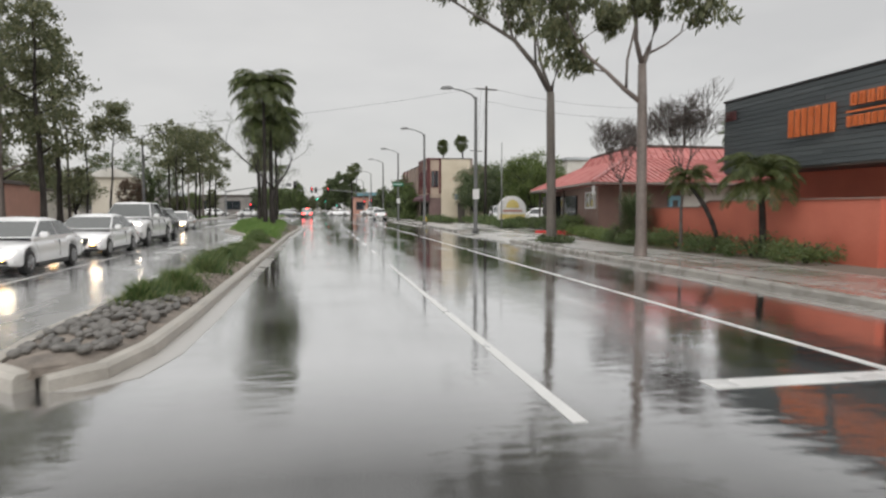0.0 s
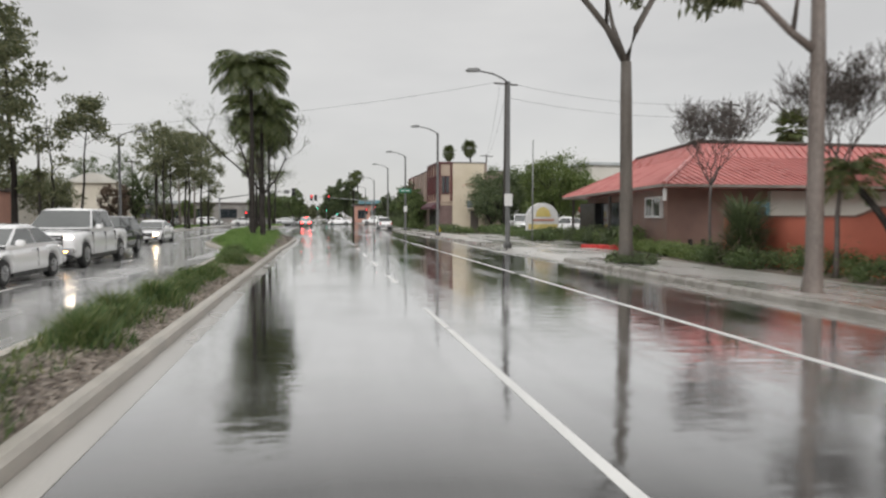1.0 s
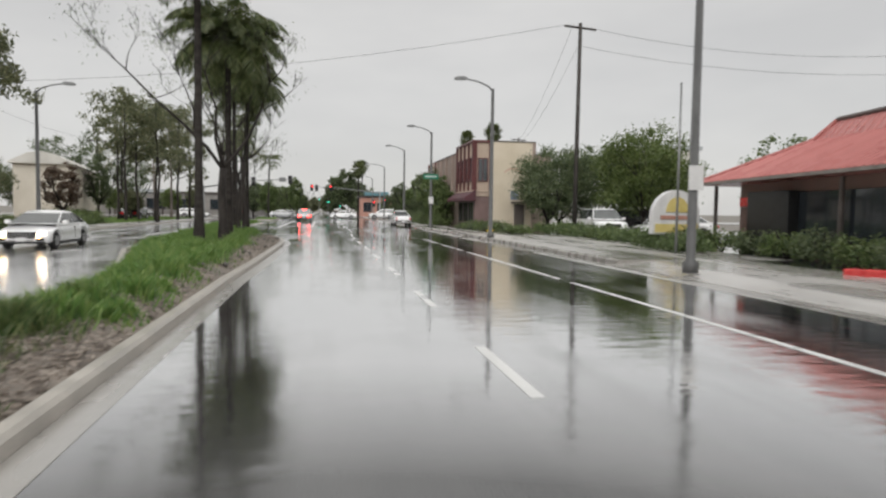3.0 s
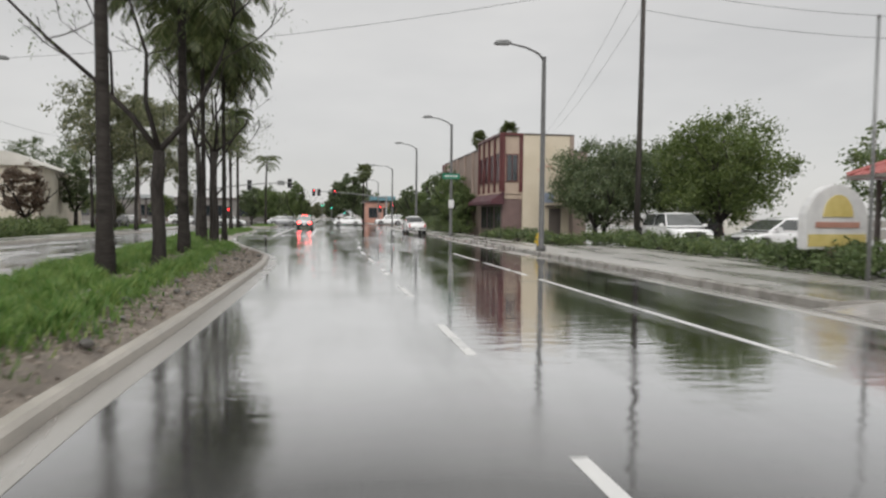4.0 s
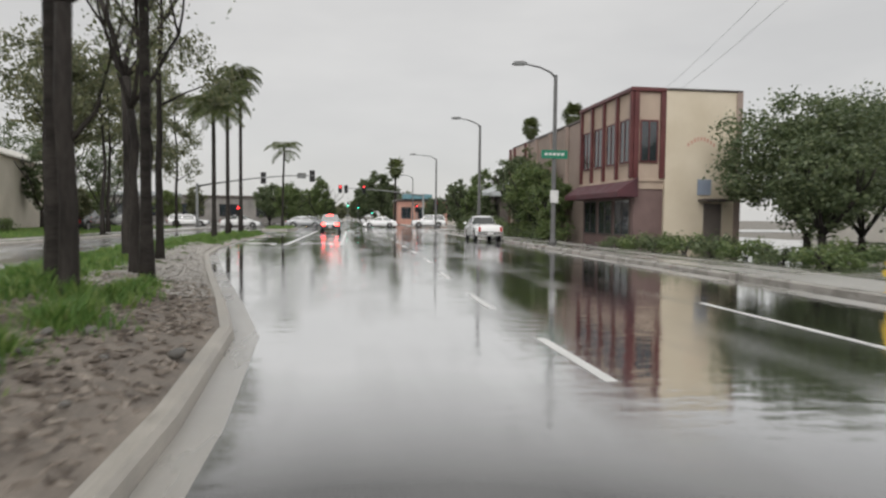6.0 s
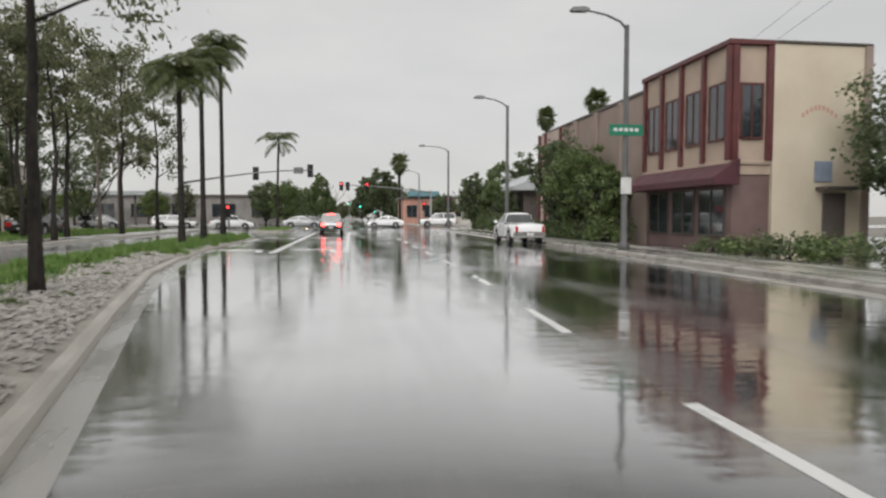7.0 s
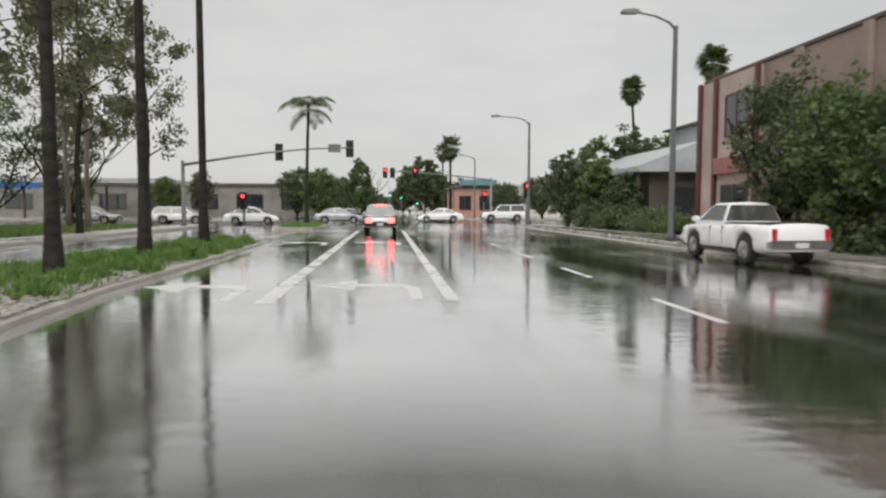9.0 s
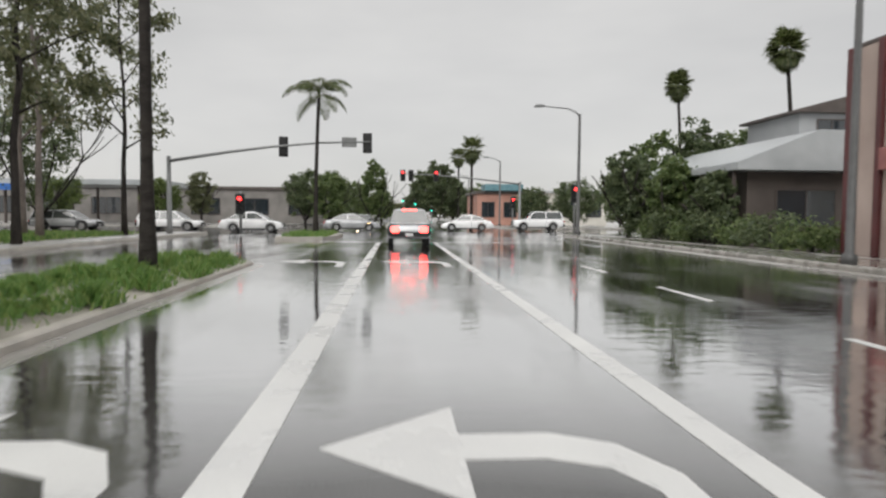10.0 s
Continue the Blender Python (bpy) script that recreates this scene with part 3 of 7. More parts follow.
def feather_frond(length, curve, seed, pairs=38, leaflet=0.6):
    """An arching midrib with hanging leaflets on both sides; it starts at the origin and leaves along +x."""
    rng = random.Random(seed)
    vs, fs = [], []
    pts = []
    p, ang = Vector((0, 0, 0)), curve[0]
    steps = 14
    for i in range(steps + 1):
        pts.append(p.copy())
        p = p + Vector((math.cos(ang), 0, math.sin(ang))) * length / steps
        ang += (curve[1] - curve[0]) / steps
    for i in range(steps):
        a, b = pts[i], pts[i + 1]
        w0, w1 = 0.035 * (1 - i / steps) + 0.008, 0.035 * (1 - (i + 1) / steps) + 0.008
        k = len(vs)
        vs += [a + Vector((0, w0, 0)), a - Vector((0, w0, 0)), b - Vector((0, w1, 0)), b + Vector((0, w1, 0)), a - Vector((0, 0, w0)), b - Vector((0, 0, w1))]
        fs += [(k, k + 1, k + 2, k + 3), (k, k + 4, k + 5, k + 3), (k + 1, k + 2, k + 5, k + 4)]
    for j in range(pairs):
        f = 0.14 + 0.85 * j / pairs
        i = min(steps - 1, int(f * steps))
        c = pts[i].lerp(pts[i + 1], f * steps - i)
        d = (pts[i + 1] - pts[i]).normalized()
        ll = leaflet * math.sin(3.14 * min(1, 0.25 + 0.75 * f)) + 0.12
        for s in (-1, 1):
            out = (Vector((0, s, 0)) + d * 0.6 + Vector((0, 0, -0.55 + rng.uniform(-0.25, 0.3)))).normalized()
            tip = c + out * ll * rng.uniform(0.85, 1.1) + Vector((0, 0, -0.12 * ll))
            mid = c + out * ll * 0.5
            w = d * 0.03
            k = len(vs)
            vs += [c, mid + w, tip, mid - w]
            fs.append((k, k + 1, k + 2, k + 3))
    return vs, fs


def fan_leaf(size, seed, droop=0.25):
    """A round palm fan of narrow fingers on a long stalk along +x."""
    rng = random.Random(seed)
    vs, fs = [], []
    stalk = size * 0.9
    vs += [Vector((0, 0.02, 0)), Vector((0, -0.02, 0)), Vector((stalk, -0.015, 0)), Vector((stalk, 0.015, 0))]
    fs.append((0, 1, 2, 3))
    for j in range(19):
        a = -2.2 + 4.4 * j / 18
        d = Vector((math.cos(a), math.sin(a), 0))
        ll = size * (0.75 + 0.25 * math.cos(a)) * rng.uniform(0.9, 1.05)
        c = Vector((stalk, 0, 0))
        mid = c + d * ll * 0.6 + Vector((0, 0, -0.03))
        tip = c + d * ll + Vector((0, 0, -droop * ll))
        w = Vector((-d.y, d.x, 0)) * ll * 0.085
        k = len(vs)
        vs += [c, mid + w, tip, mid - w]
        fs.append((k, k + 1, k + 2, k + 3))
    return vs, fs


QUEEN = [raw("frond", *feather_frond(2.6, (1.3, -1.0), 1, 40, 0.7), PALMLEAF), raw("frond", *feather_frond(2.7, (0.9, -1.5), 2, 40, 0.75), PALMLEAF), raw("frond", *feather_frond(2.6, (0.3, -1.57), 3, 40, 0.7), PALMLEAF)]
FAN = [raw("frond", *fan_leaf(0.85, 4), PALMLEAF), raw("frond", *fan_leaf(0.8, 5, 0.5), PALMLEAF)]


def palm(m, seed, label, height, r, kind="queen", fronds=24, scale=1.0, lean=(0, 0), name="palm_tree", group=""):
    rng = random.Random(seed)
    th = thing(name, m, label, "palm tree", group)
    bm = bmesh.new()
    pts, rad = [], []
    k = 14
    for i in range(k + 1):
        f = i / k
        pts.append((lean[0] * f * f, lean[1] * f * f, -0.2 + (height + 0.2) * f))
        rad.append(r * (1.35 - 0.5 * min(1, f * 5)) * (1 - 0.25 * f) * (1.0 + 0.04 * (i % 2)))
    tube(bm, pts, rad, 10)
    part("trunk", bm, PALMBARK, th, smooth=True)
    top = Vector((lean[0], lean[1], height))
    for i in range(fronds):
        f = i / fronds
        a = i * 2.399 + rng.uniform(-0.2, 0.2)
        if kind == "queen":
            me = QUEEN[min(2, int(f * 3))]
            m2 = Matrix.Translation(top + Vector((0, 0, 0.25 * (1 - f)))) @ pose(0, 0, 0, 0, rng.uniform(-10, 10), math.degrees(a)) @ Matrix.Scale(scale * rng.uniform(0.85, 1.1), 4)
        else:
            me = FAN[i % 2]
            tilt = -78 + 185 * f
            m2 = Matrix.Translation(top + Vector((0, 0, 0.2 * (1 - f)))) @ pose(0, 0, 0, 0, tilt + rng.uniform(-8, 8), math.degrees(a)) @ Matrix.Scale(scale * rng.uniform(0.85, 1.1), 4)
        ob = new("frond", me)
        ob.parent = th
        ob.matrix_basis = m2


def spiky_bush(m, seed, label, r, h):
    """A dense upright clump of long stiff leaves that bend outwards, dead ones hanging below."""
    rng = random.Random(seed)
    th = thing("spiky_bush", m, label, "bush")
    bm = bmesh.new()
    for k in range(4):
        a = k * 1.57 + rng.uniform(-0.4, 0.4)
        tube(bm, [(0, 0, -0.1), (math.cos(a) * r * 0.2, math.sin(a) * r * 0.2, h * 0.35), (math.cos(a) * r * 0.35, math.sin(a) * r * 0.35, h * 0.65)], [0.08, 0.07, 0.05], 7)
    part("woody_base", bm, BARK, th)
    for name, n, lo, hi, lean, mat in (("leaf_clump", 1100, 0.1, 0.66, (0.25, 1.25), DARKLEAF), ("dead_leaves", 160, 0.1, 0.5, (1.3, 2.2), DRYLEAF)):
        vs, fs = [], []
        for _ in range(n):
            a, z0 = rng.uniform(0, 6.2832), h * rng.uniform(lo, hi)
            o = Vector((math.cos(a), math.sin(a), 0))
            t0 = rng.uniform(*lean)
            ln = h * rng.uniform(0.22, 0.36)
            p = o * r * rng.uniform(0.05, 0.5) + Vector((0, 0, z0))
            q = p + (o * math.sin(t0) + Vector((0, 0, math.cos(t0)))) * ln * 0.6
            e = q + (o * math.sin(t0 + 0.35) + Vector((0, 0, math.cos(t0 + 0.35)))) * ln * 0.4
            w = Vector((-o.y, o.x, 0)) * rng.uniform(0.012, 0.022)
            k = len(vs)
            vs += [p - w * 0.6, p + w * 0.6, q + w, e, q - w]
            fs += [(k, k + 1, k + 2, k + 4), (k + 4, k + 2, k + 3)]
        ob = new(name, raw(name, [Vector((v.x, v.y, max(v.z, 0.01))) for v in vs], fs, mat))
        ob.parent = th
    return th


def blades(n, area, h, w, seed, lean=0.5):
    """Grass blades over an area: area(rng) gives x, y, z and a height factor."""
    rng = random.Random(seed)
    vs, fs = [], []
    for _ in range(n):
        x, y, z, k = area(rng)
        a = rng.uniform(0, 6.28)
        b = rng.uniform(0, 6.28)
        hh = h * k * rng.uniform(0.6, 1.2)
        ww = w * rng.uniform(0.7, 1.3)
        dx, dy = math.cos(a) * ww, math.sin(a) * ww
        l = lean * hh * rng.uniform(0.2, 1)
        lx, ly = math.cos(b) * l, math.sin(b) * l
        i = len(vs)
        vs += [(x - dx, y - dy, z), (x + dx, y + dy, z), (x + dx * 0.7 + lx * 0.4, y + dy * 0.7 + ly * 0.4, z + hh * 0.6), (x - dx * 0.7 + lx * 0.4, y - dy * 0.7 + ly * 0.4, z + hh * 0.6), (x + lx, y + ly, z + hh)]
        fs += [(i, i + 1, i + 2, i + 3), (i + 3, i + 2, i + 4)]
    return vs, fs


# ---- ground, roads, kerbs ----
MED_R = [(-2.45, 6.2), (-2.08, 6.6), (-1.9, 7.6), (-1.85, 10), (-1.85, 37), (-1.74, 41), (-1.68, 45), (-1.62, 50), (-1.65, 52.5), (-1.87, 55.8), (-2.5, 58.7), (-3.92, 64.7), (-5.35, 71.3), (-6.0, 76.5), (-6.42, 82), (-6.48, 90), (-6.55, 96.2), (-7.3, 97)]
MED_L = [(-2.75, 6.2), (-3.3, 6.7), (-3.45, 8), (-3.45, 17), (-3.6, 24), (-3.85, 33), (-4.2, 37), (-5.2, 41), (-6.6, 46.3), (-7.2, 55), (-8, 64), (-9, 71), (-9.3, 76), (-9.5, 90), (-9.4, 96.2), (-9.0, 97)]
KERB_X = 8.55

solid("ground", sheet(bmesh.new(), [(-2500, -800), (2500, -800), (2500, 4500), (-2500, 4500)], -0.06), GROUND, "bare wet earth ground under the town", "ground")
bm = bmesh.new()
box(bm, -15.2, -60, -0.05, KERB_X + 0.3, 420, 0.0)
solid("road", bm, ASPHALT, "rain-soaked grey asphalt avenue with standing water", "road")
bm = bmesh.new()
strip(bm, [(-15.2, y) for y in (4.5, 6.2)] + [(-15.2, y) for _, y in MED_L[1:-1]], [(-4.6, 4.5), (-3.6, 6.2)] + [(x + 0.1, y) for x, y in MED_L[1:-1]], -0.03, 0.003)
solid("road_far_side", bm, ASPHALT_PALE, "worn paler wet asphalt of the opposite carriageway", "road")
bm = bmesh.new()
box(bm, KERB_X, 122.9, -0.05, 160, 146.9, -0.001)
box(bm, -160, 122.9, -0.05, -15.2, 146.9, -0.001)
solid("road_crossing", bm, ASPHALT_DARK, "wet dark asphalt cross street at the traffic lights", "road")
bm = bmesh.new()
box(bm, -160, -22, -0.05, -15.2, 3, -0.001)
solid("road_side_street", bm, ASPHALT_DARK, "wet dark asphalt side street at the corner", "road")


def ys_of(*lists):
    return sorted({round(y, 2) for l in lists for _, y in l})


ys = sorted(set(ys_of(MED_R, MED_L) + [8.5 + 2.5 * k for k in range(35)]))
right = [(line_at(MED_R, y), y) for y in ys]
left = [(line_at(MED_L, y), y) for y in ys]


def kerb_run(name, line, width, height0, label, low=None, material=KERB):
    """A rounded kerb along a line; width runs inwards, negative to the other side."""
    bm = bmesh.new()
    rows = []
    s = 1 if width > 0 else -1
    for i, (x, y) in enumerate(line):
        x0, y0 = line[max(0, i - 1)]
        x1, y1 = line[min(len(line) - 1, i + 1)]
        d = Vector((x1 - x0, y1 - y0, 0)).normalized()
        nrm = Vector((-d.y, d.x, 0))
        p = Vector((x, y, 0))
        height = height0 if low is None else line_at(low, y)
        prof = ((0, -0.03), (0.012 * s, height * 0.75), (0.05 * s, height), (width, height), (width, -0.03))
        rows.append([bm.verts.new(p + nrm * a + Vector((0, 0, z))) for a, z in prof])
    for a, b in zip(rows, rows[1:]):
        for k in range(4):
            bm.faces.new((a[k], b[k], b[k + 1], a[k + 1]))
    bm.faces.new(rows[0])
    bm.faces.new(rows[-1])
    return solid(name, bm, material, label, "kerb")


kerb_run("median_kerb_east", right, 0.16, 0.145, "pale worn concrete kerb along the planted median", [(0.145, 0), (0.145, 56), (0.11, 66), (0.1, 100)])
kerb_run("median_kerb_west", left, -0.2, 0.16, "pale concrete kerb on the far side of the median")
bm = bmesh.new()
strip(bm, [(x, y) for x, y in right], [(x + 0.28, y) for x, y in right], -0.03, 0.005)
solid("median_gutter", bm, CONCRETE_WET, "wet pale concrete gutter beside the median kerb", "gutter")
HEAP = [(0.1, 6), (0.12, 26), (0.34, 36), (0.36, 56), (0.14, 64), (0.07, 98)]
# bed of the median, slightly heaped: soil and mulch, then gravelly earth where it tapers
def bed(name, rows_at, material, label):
    rng = random.Random(3)
    bm = bmesh.new()
    rows = []
    for y in rows_at:
        a, b = line_at(MED_L, y) + 0.19, line_at(MED_R, y) - 0.15
        base = line_at([(0.12, 0), (0.12, 58), (0.085, 66), (0.085, 100)], y)
        lump = random.Random(int(y * 100))
        rows.append([bm.verts.new((a + (b - a) * u, y, base + line_at(HEAP, y) * math.sin(3.1416 * u) + lump.uniform(-0.015, 0.015))) for u in (0, 0.2, 0.4, 0.6, 0.8, 1)])
    for p, q in zip(rows, rows[1:]):
        for k in range(5):
            bm.faces.new((p[k], p[k + 1], q[k + 1], q[k]))
    return solid(name, bm, material, label, "median", smooth=True)


median = bed("median_bed", [y for y in ys if y <= 58.7], SOIL, "wet brown soil and mulch bed of the street median")
bed("median_verge", [y for y in ys if y >= 58.7], GRAVEL, "wet gravelly brown earth at the tapered end of the median")

# stones at the head of the median
stone_meshes = []
for k in range(6):
    bm = bmesh.new()
    bmesh.ops.create_icosphere(bm, subdivisions=2, radius=1.0)
    for v in bm.verts:
        n = noise.noise(v.co * 1.3 + Vector((k * 7, 0, 0)))
        v.co *= 1 + 0.28 * n
        v.co.z *= 0.62
    stone_meshes.append(mesh_of("stone", bm, STONE, True))
rng = random.Random(8)
for k in range(290):
    y = rng.uniform(6.9, 10.6) if k < 235 else rng.uniform(33, 56)
    a, b = line_at(MED_L, y) + 0.28, line_at(MED_R, y) - 0.28
    if k >= 235:
        a = b - 1.2
    x = rng.uniform(a, b)
    u = (x - line_at(MED_L, y)) / (line_at(MED_R, y) - line_at(MED_L, y))
    s = rng.uniform(0.035, 0.085)
    ob = new("stone", stone_meshes[k % 6])
    ob.parent = median
    ob.matrix_basis = pose(x, y, 0.13 + line_at(HEAP, y) * math.sin(3.14 * u) + s * 0.25, rng.uniform(-20, 20), rng.uniform(-20, 20), rng.uniform(0, 360)) @ Matrix.Diagonal((s, s * rng.uniform(0.7, 1), s, 1))

# road markings
def flat_poly(name, pts, label, z=0.006):
    bm = bmesh.new()
    lo = [bm.verts.new((x, y, 0.0)) for x, y in pts]
    hi = [bm.verts.new((x, y, z)) for x, y in pts]
    bm.faces.new(hi)
    for i in range(len(pts)):
        bm.faces.new((lo[i], lo[(i + 1) % len(pts)], hi[(i + 1) % len(pts)], hi[i]))
    return solid(name, bm, LINE, label, "road marking", group="road markings")


def lane_x(y):
    return line_at([(1.8, 0), (1.8, 50), (1.66, 59), (1.79, 64.4), (2.02, 69), (2.08, 75), (2.2, 125)], y)


DASH = "worn white paint dash of the lane line"
for y0 in (22.9, 28.35, 33.5, 38.7, 44.0, 48.5, 53.4, 57.9, 62.9, 68.2, 73.5, 78.6, 83.8, 89.0, 94.2):
    y1 = y0 + 2.05
    a, b = lane_x(y0), lane_x(y1)
    flat_poly("lane_dash", [(a - 0.06, y0), (a + 0.06, y0), (b + 0.06, y1), (b - 0.06, y1)], DASH)
flat_poly("lane_line", [(1.74, 4.6), (1.86, 4.6), (1.84, 18.3), (1.76, 18.3)], "solid white lane line after the junction")
for y0, y1 in ((5, 24.5), (25.1, 36.8), (37.6, 47.2), (48.3, 53.0), (54.1, 58.4)):
    flat_poly("edge_line", [(5.42, y0), (5.53, y0), (5.53, y1), (5.42, y1)], "worn white edge line beside the right hand lane")
flat_poly("lane_line", [(-6.78, 8), (-6.7, 8), (-6.7, 24), (-6.78, 24)], "white lane line on the far carriageway")
flat_poly("stop_line", [(3.35, 5.22), (7.9, 5.22), (7.9, 5.5), (3.35, 5.5)], "white limit line across the lanes")
flat_poly("stop_line", [(-6.6, 111), (5.2, 111), (5.2, 111.4), (-6.6, 111.4)], "white limit line at the traffic lights")
flat_poly("stop_line", [(-3.35, 3.7), (-1.9, 3.7), (-1.8, 3.95), (-3.35, 3.95)], "short white line before the head of the median")
flat_poly("turn_lane_line", [(-3.86, 80.6), (-3.58, 80.6), (-3.58, 110.8), (-3.8, 110.8)], "broad white line between the turning lanes")
flat_poly("turn_lane_line", [(-1.08, 80.8), (-0.86, 80.8), (-0.86, 110.8), (-1.05, 110.8)], "broad white line beside the turning lane")
for cx, cy in ((-5.2, 82.2), (-2.35, 82.2), (-5.2, 97), (-2.35, 97)):
    flat_poly("turn_arrow", [(cx + 0.75, cy - 1.3), (cx + 0.95, cy - 1.3), (cx + 0.95, cy + 0.1), (cx + 0.75, cy + 0.55), (cx + 0.4, cy + 0.75), (cx - 0.15, cy + 0.75), (cx - 0.15, cy + 1.3), (cx - 0.95, cy + 0.55), (cx - 0.15, cy - 0.2), (cx - 0.15, cy + 0.35), (cx + 0.3, cy + 0.35), (cx + 0.6, cy + 0.2), (cx + 0.75, cy - 0.1)], "white painted left turn arrow on the road")

# right kerb, gutter, pavement and driveways
for a, b in ((-12, 29.2), (62.5, 122.7)):
    kerb_run("kerb_east", [(KERB_X, a), (KERB_X, (a + b) / 2), (KERB_X, b)], -0.18, 0.15, "wet grey concrete kerb along the pavement", None, KERBWET)
bm = bmesh.new()
strip(bm, [(KERB_X - 0.55, -12), (KERB_X - 0.55, 122.7)], [(KERB_X, -12), (KERB_X, 122.7)], -0.03, 0.005)
solid("gutter_east", bm, CONCRETE_WET, "wet concrete gutter along the right kerb", "gutter")
bm = bmesh.new()
for a, b in ((-12, 29.2), (62.5, 122.7)):
    box(bm, KERB_X + 0.18, a, -0.03, 11.6, b, 0.138)
pavement = solid("pavement", bm, CONCRETE_JOINT, "wet pale concrete pavement beside the avenue", "pavement")
bm = bmesh.new()
prism(bm, [(KERB_X + 0.002, 0.02), (KERB_X + 1.3, 0.11), (11.6, 0.14), (13.0, 0.14), (13.0, -0.03), (KERB_X + 0.002, -0.03)], 29.2, 41.5)
solid("driveway", bm, DRIVE, "wet pale concrete driveway apron sloping to the road", "driveway")
kerb_run("kerb_east", [(KERB_X + 0.25, 41.5), (KERB_X + 0.25, 52), (KERB_X + 0.25, 62.5)], -0.18, 0.15, "wet dark-faced concrete kerb before the car park", None, KERBWET)
rng = random.Random(17)
for i in range(14):
    a = 41.5 + 1.5 * i
    for x0, x1 in ((KERB_X + 0.43, 11.7), (11.7, 14.9)):
        bm = bmesh.new()
        box(bm, x0 + 0.006, a + 0.006, -0.03, x1 - 0.006, a + 1.494, 0.14 + rng.uniform(-0.004, 0.004), 0.008)
        part("paving_slab", bm, CONCRETE_WET, pavement)
bm = bmesh.new()
box(bm, 13.0, 33.5, -0.03, 20, 41.5, 0.13)
box(bm, 14.9, 41.5, -0.03, 60, 74, 0.13)
box(bm, 11.6, 62.5, -0.03, 14.9, 74, 0.13)
box(bm, 11.6, 74, -0.03, 30.0, 122.7, 0.13)
solid("car_park", bm, ASPHALT_DARK, "wet dark asphalt car park behind the pavement", "car park")
bm = bmesh.new()
box(bm, 11.6, -12, -0.03, 60, 30.0, 0.14)
box(bm, 13.0, 30.0, -0.03, 60, 33.5, 0.14)
box(bm, 20.0, 33.5, -0.03, 60, 41.5, 0.14)
solid("planted_ground", bm, SOIL, "dark planted earth in front of the buildings", "ground")
bm = bmesh.new()
rows = [[bm.verts.new((x + dx, y + dx * 0.6, z)) for dx, z in ((0, 0.1), (0.02, z1 - 0.03), (0.05, z1), (0.2, z1), (0.2, 0.1))] for x, y, z1 in ((12.4, 36.8, 0.29), (13.5, 35.0, 0.34), (14.5, 33.4, 0.42))]
for p, q in zip(rows, rows[1:]):
    for k in range(4):
        bm.faces.new((p[k], q[k], q[k + 1], p[k + 1]))
bm.faces.new(rows[0])
bm.faces.new(rows[-1])
solid("red_kerb", bm, REDPAINT, "bright red painted kerb beside the driveway", "kerb")

# left side: kerb, pavement, lawn
kerb_run("kerb_west", [(-15.2, 3), (-15.2, 60), (-15.2, 122.7)], 0.18, 0.15, "pale concrete kerb on the far side of the avenue")
bm = bmesh.new()
box(bm, -17.6, 3, -0.03, -15.38, 122.7, 0.145)
solid("pavement_west", bm, CONCRETE_WET, "wet concrete pavement on the far side", "pavement")
bm = bmesh.new()
box(bm, -120, 3, -0.03, -17.6, 121, 0.13)
solid("planted_ground_west", bm, SOIL, "dark planted earth beyond the far pavement", "ground")
bm = bmesh.new()
box(bm, -60, 60, 0.10, -24, 84, 0.15)
solid("car_park_west", bm, ASPHALT_DARK, "wet asphalt car park on the far side", "car park")
for name, x0, x1 in (("kerb_far_west", -60, -15.2), ("kerb_far_east", KERB_X, 60)):
    bm = bmesh.new()
    box(bm, x0, 147, -0.03, x1, 400, 0.14, 0.02)
    solid(name, bm, CONCRETE_WET, "wet concrete pavement beyond the traffic lights", "pavement")
bm = bmesh.new()
strip(bm, [(-9.0, 112.5), (-9.3, 116), (-9.3, 120.5)], [(-6.6, 112.5), (-6.2, 116), (-6.2, 120.5)], -0.03, 0.17)
solid("median_far", bm, KERB, "concrete-edged median at the traffic lights", "median")
bm = bmesh.new()
strip(bm, [(-4.0, 152), (-4.0, 400)], [(-2.6, 152), (-2.6, 400)], -0.03, 0.17)
solid("median_beyond", bm, KERB, "concrete median of the avenue beyond the lights", "median")


# grass
def med_area(y0, y1, lo, hi, tuft=0.0, seed=1, step=1.0, across=1, bare=()):
    """Places on the median bed; with tuft they crowd into rounded mounds of that radius."""
    r0 = random.Random(seed)
    cents = [(y0 + (y1 - y0) * (i + r0.uniform(-0.35, 0.35)) / ((y1 - y0) / step), (k + r0.uniform(0.2, 0.8)) / across, r0.uniform(0.65, 1.15)) for i in range(int((y1 - y0) / step)) for k in range(across)]
    cents = [c for c in cents if not any(p < c[0] < q for p, q in bare)]
    def area(rng):
        k = 1.0
        if tuft:
            cy, cu, cs = rng.choice(cents)
            d, a = min(1.3, abs(rng.gauss(0, 0.55))), rng.uniform(0, 6.2832)
            y, u = cy + math.sin(a) * d * tuft * cs, lo + (hi - lo) * cu
            k = cs * (1.1 - 0.55 * d)
        else:
            y, u = rng.uniform(y0, y1), rng.uniform(lo, hi)
        a0, b0 = line_at(MED_L, y) + 0.2, line_at(MED_R, y) - (0.2 if y < 77 else 0.06)
        x = a0 + (b0 - a0) * min(1, max(0, u)) + (math.cos(a) * d * tuft * cs if tuft else 0)
        x = min(b0, max(a0, x))
        uu = (x - a0) / (b0 - a0)
        return x, y, 0.11 + line_at(HEAP, y) * math.sin(3.1416 * uu), k
    return area


def grass_patch(name, data, material, label):
    return tagged(new(name, raw(name, *data, material)), label, "grass", kind="stuff")


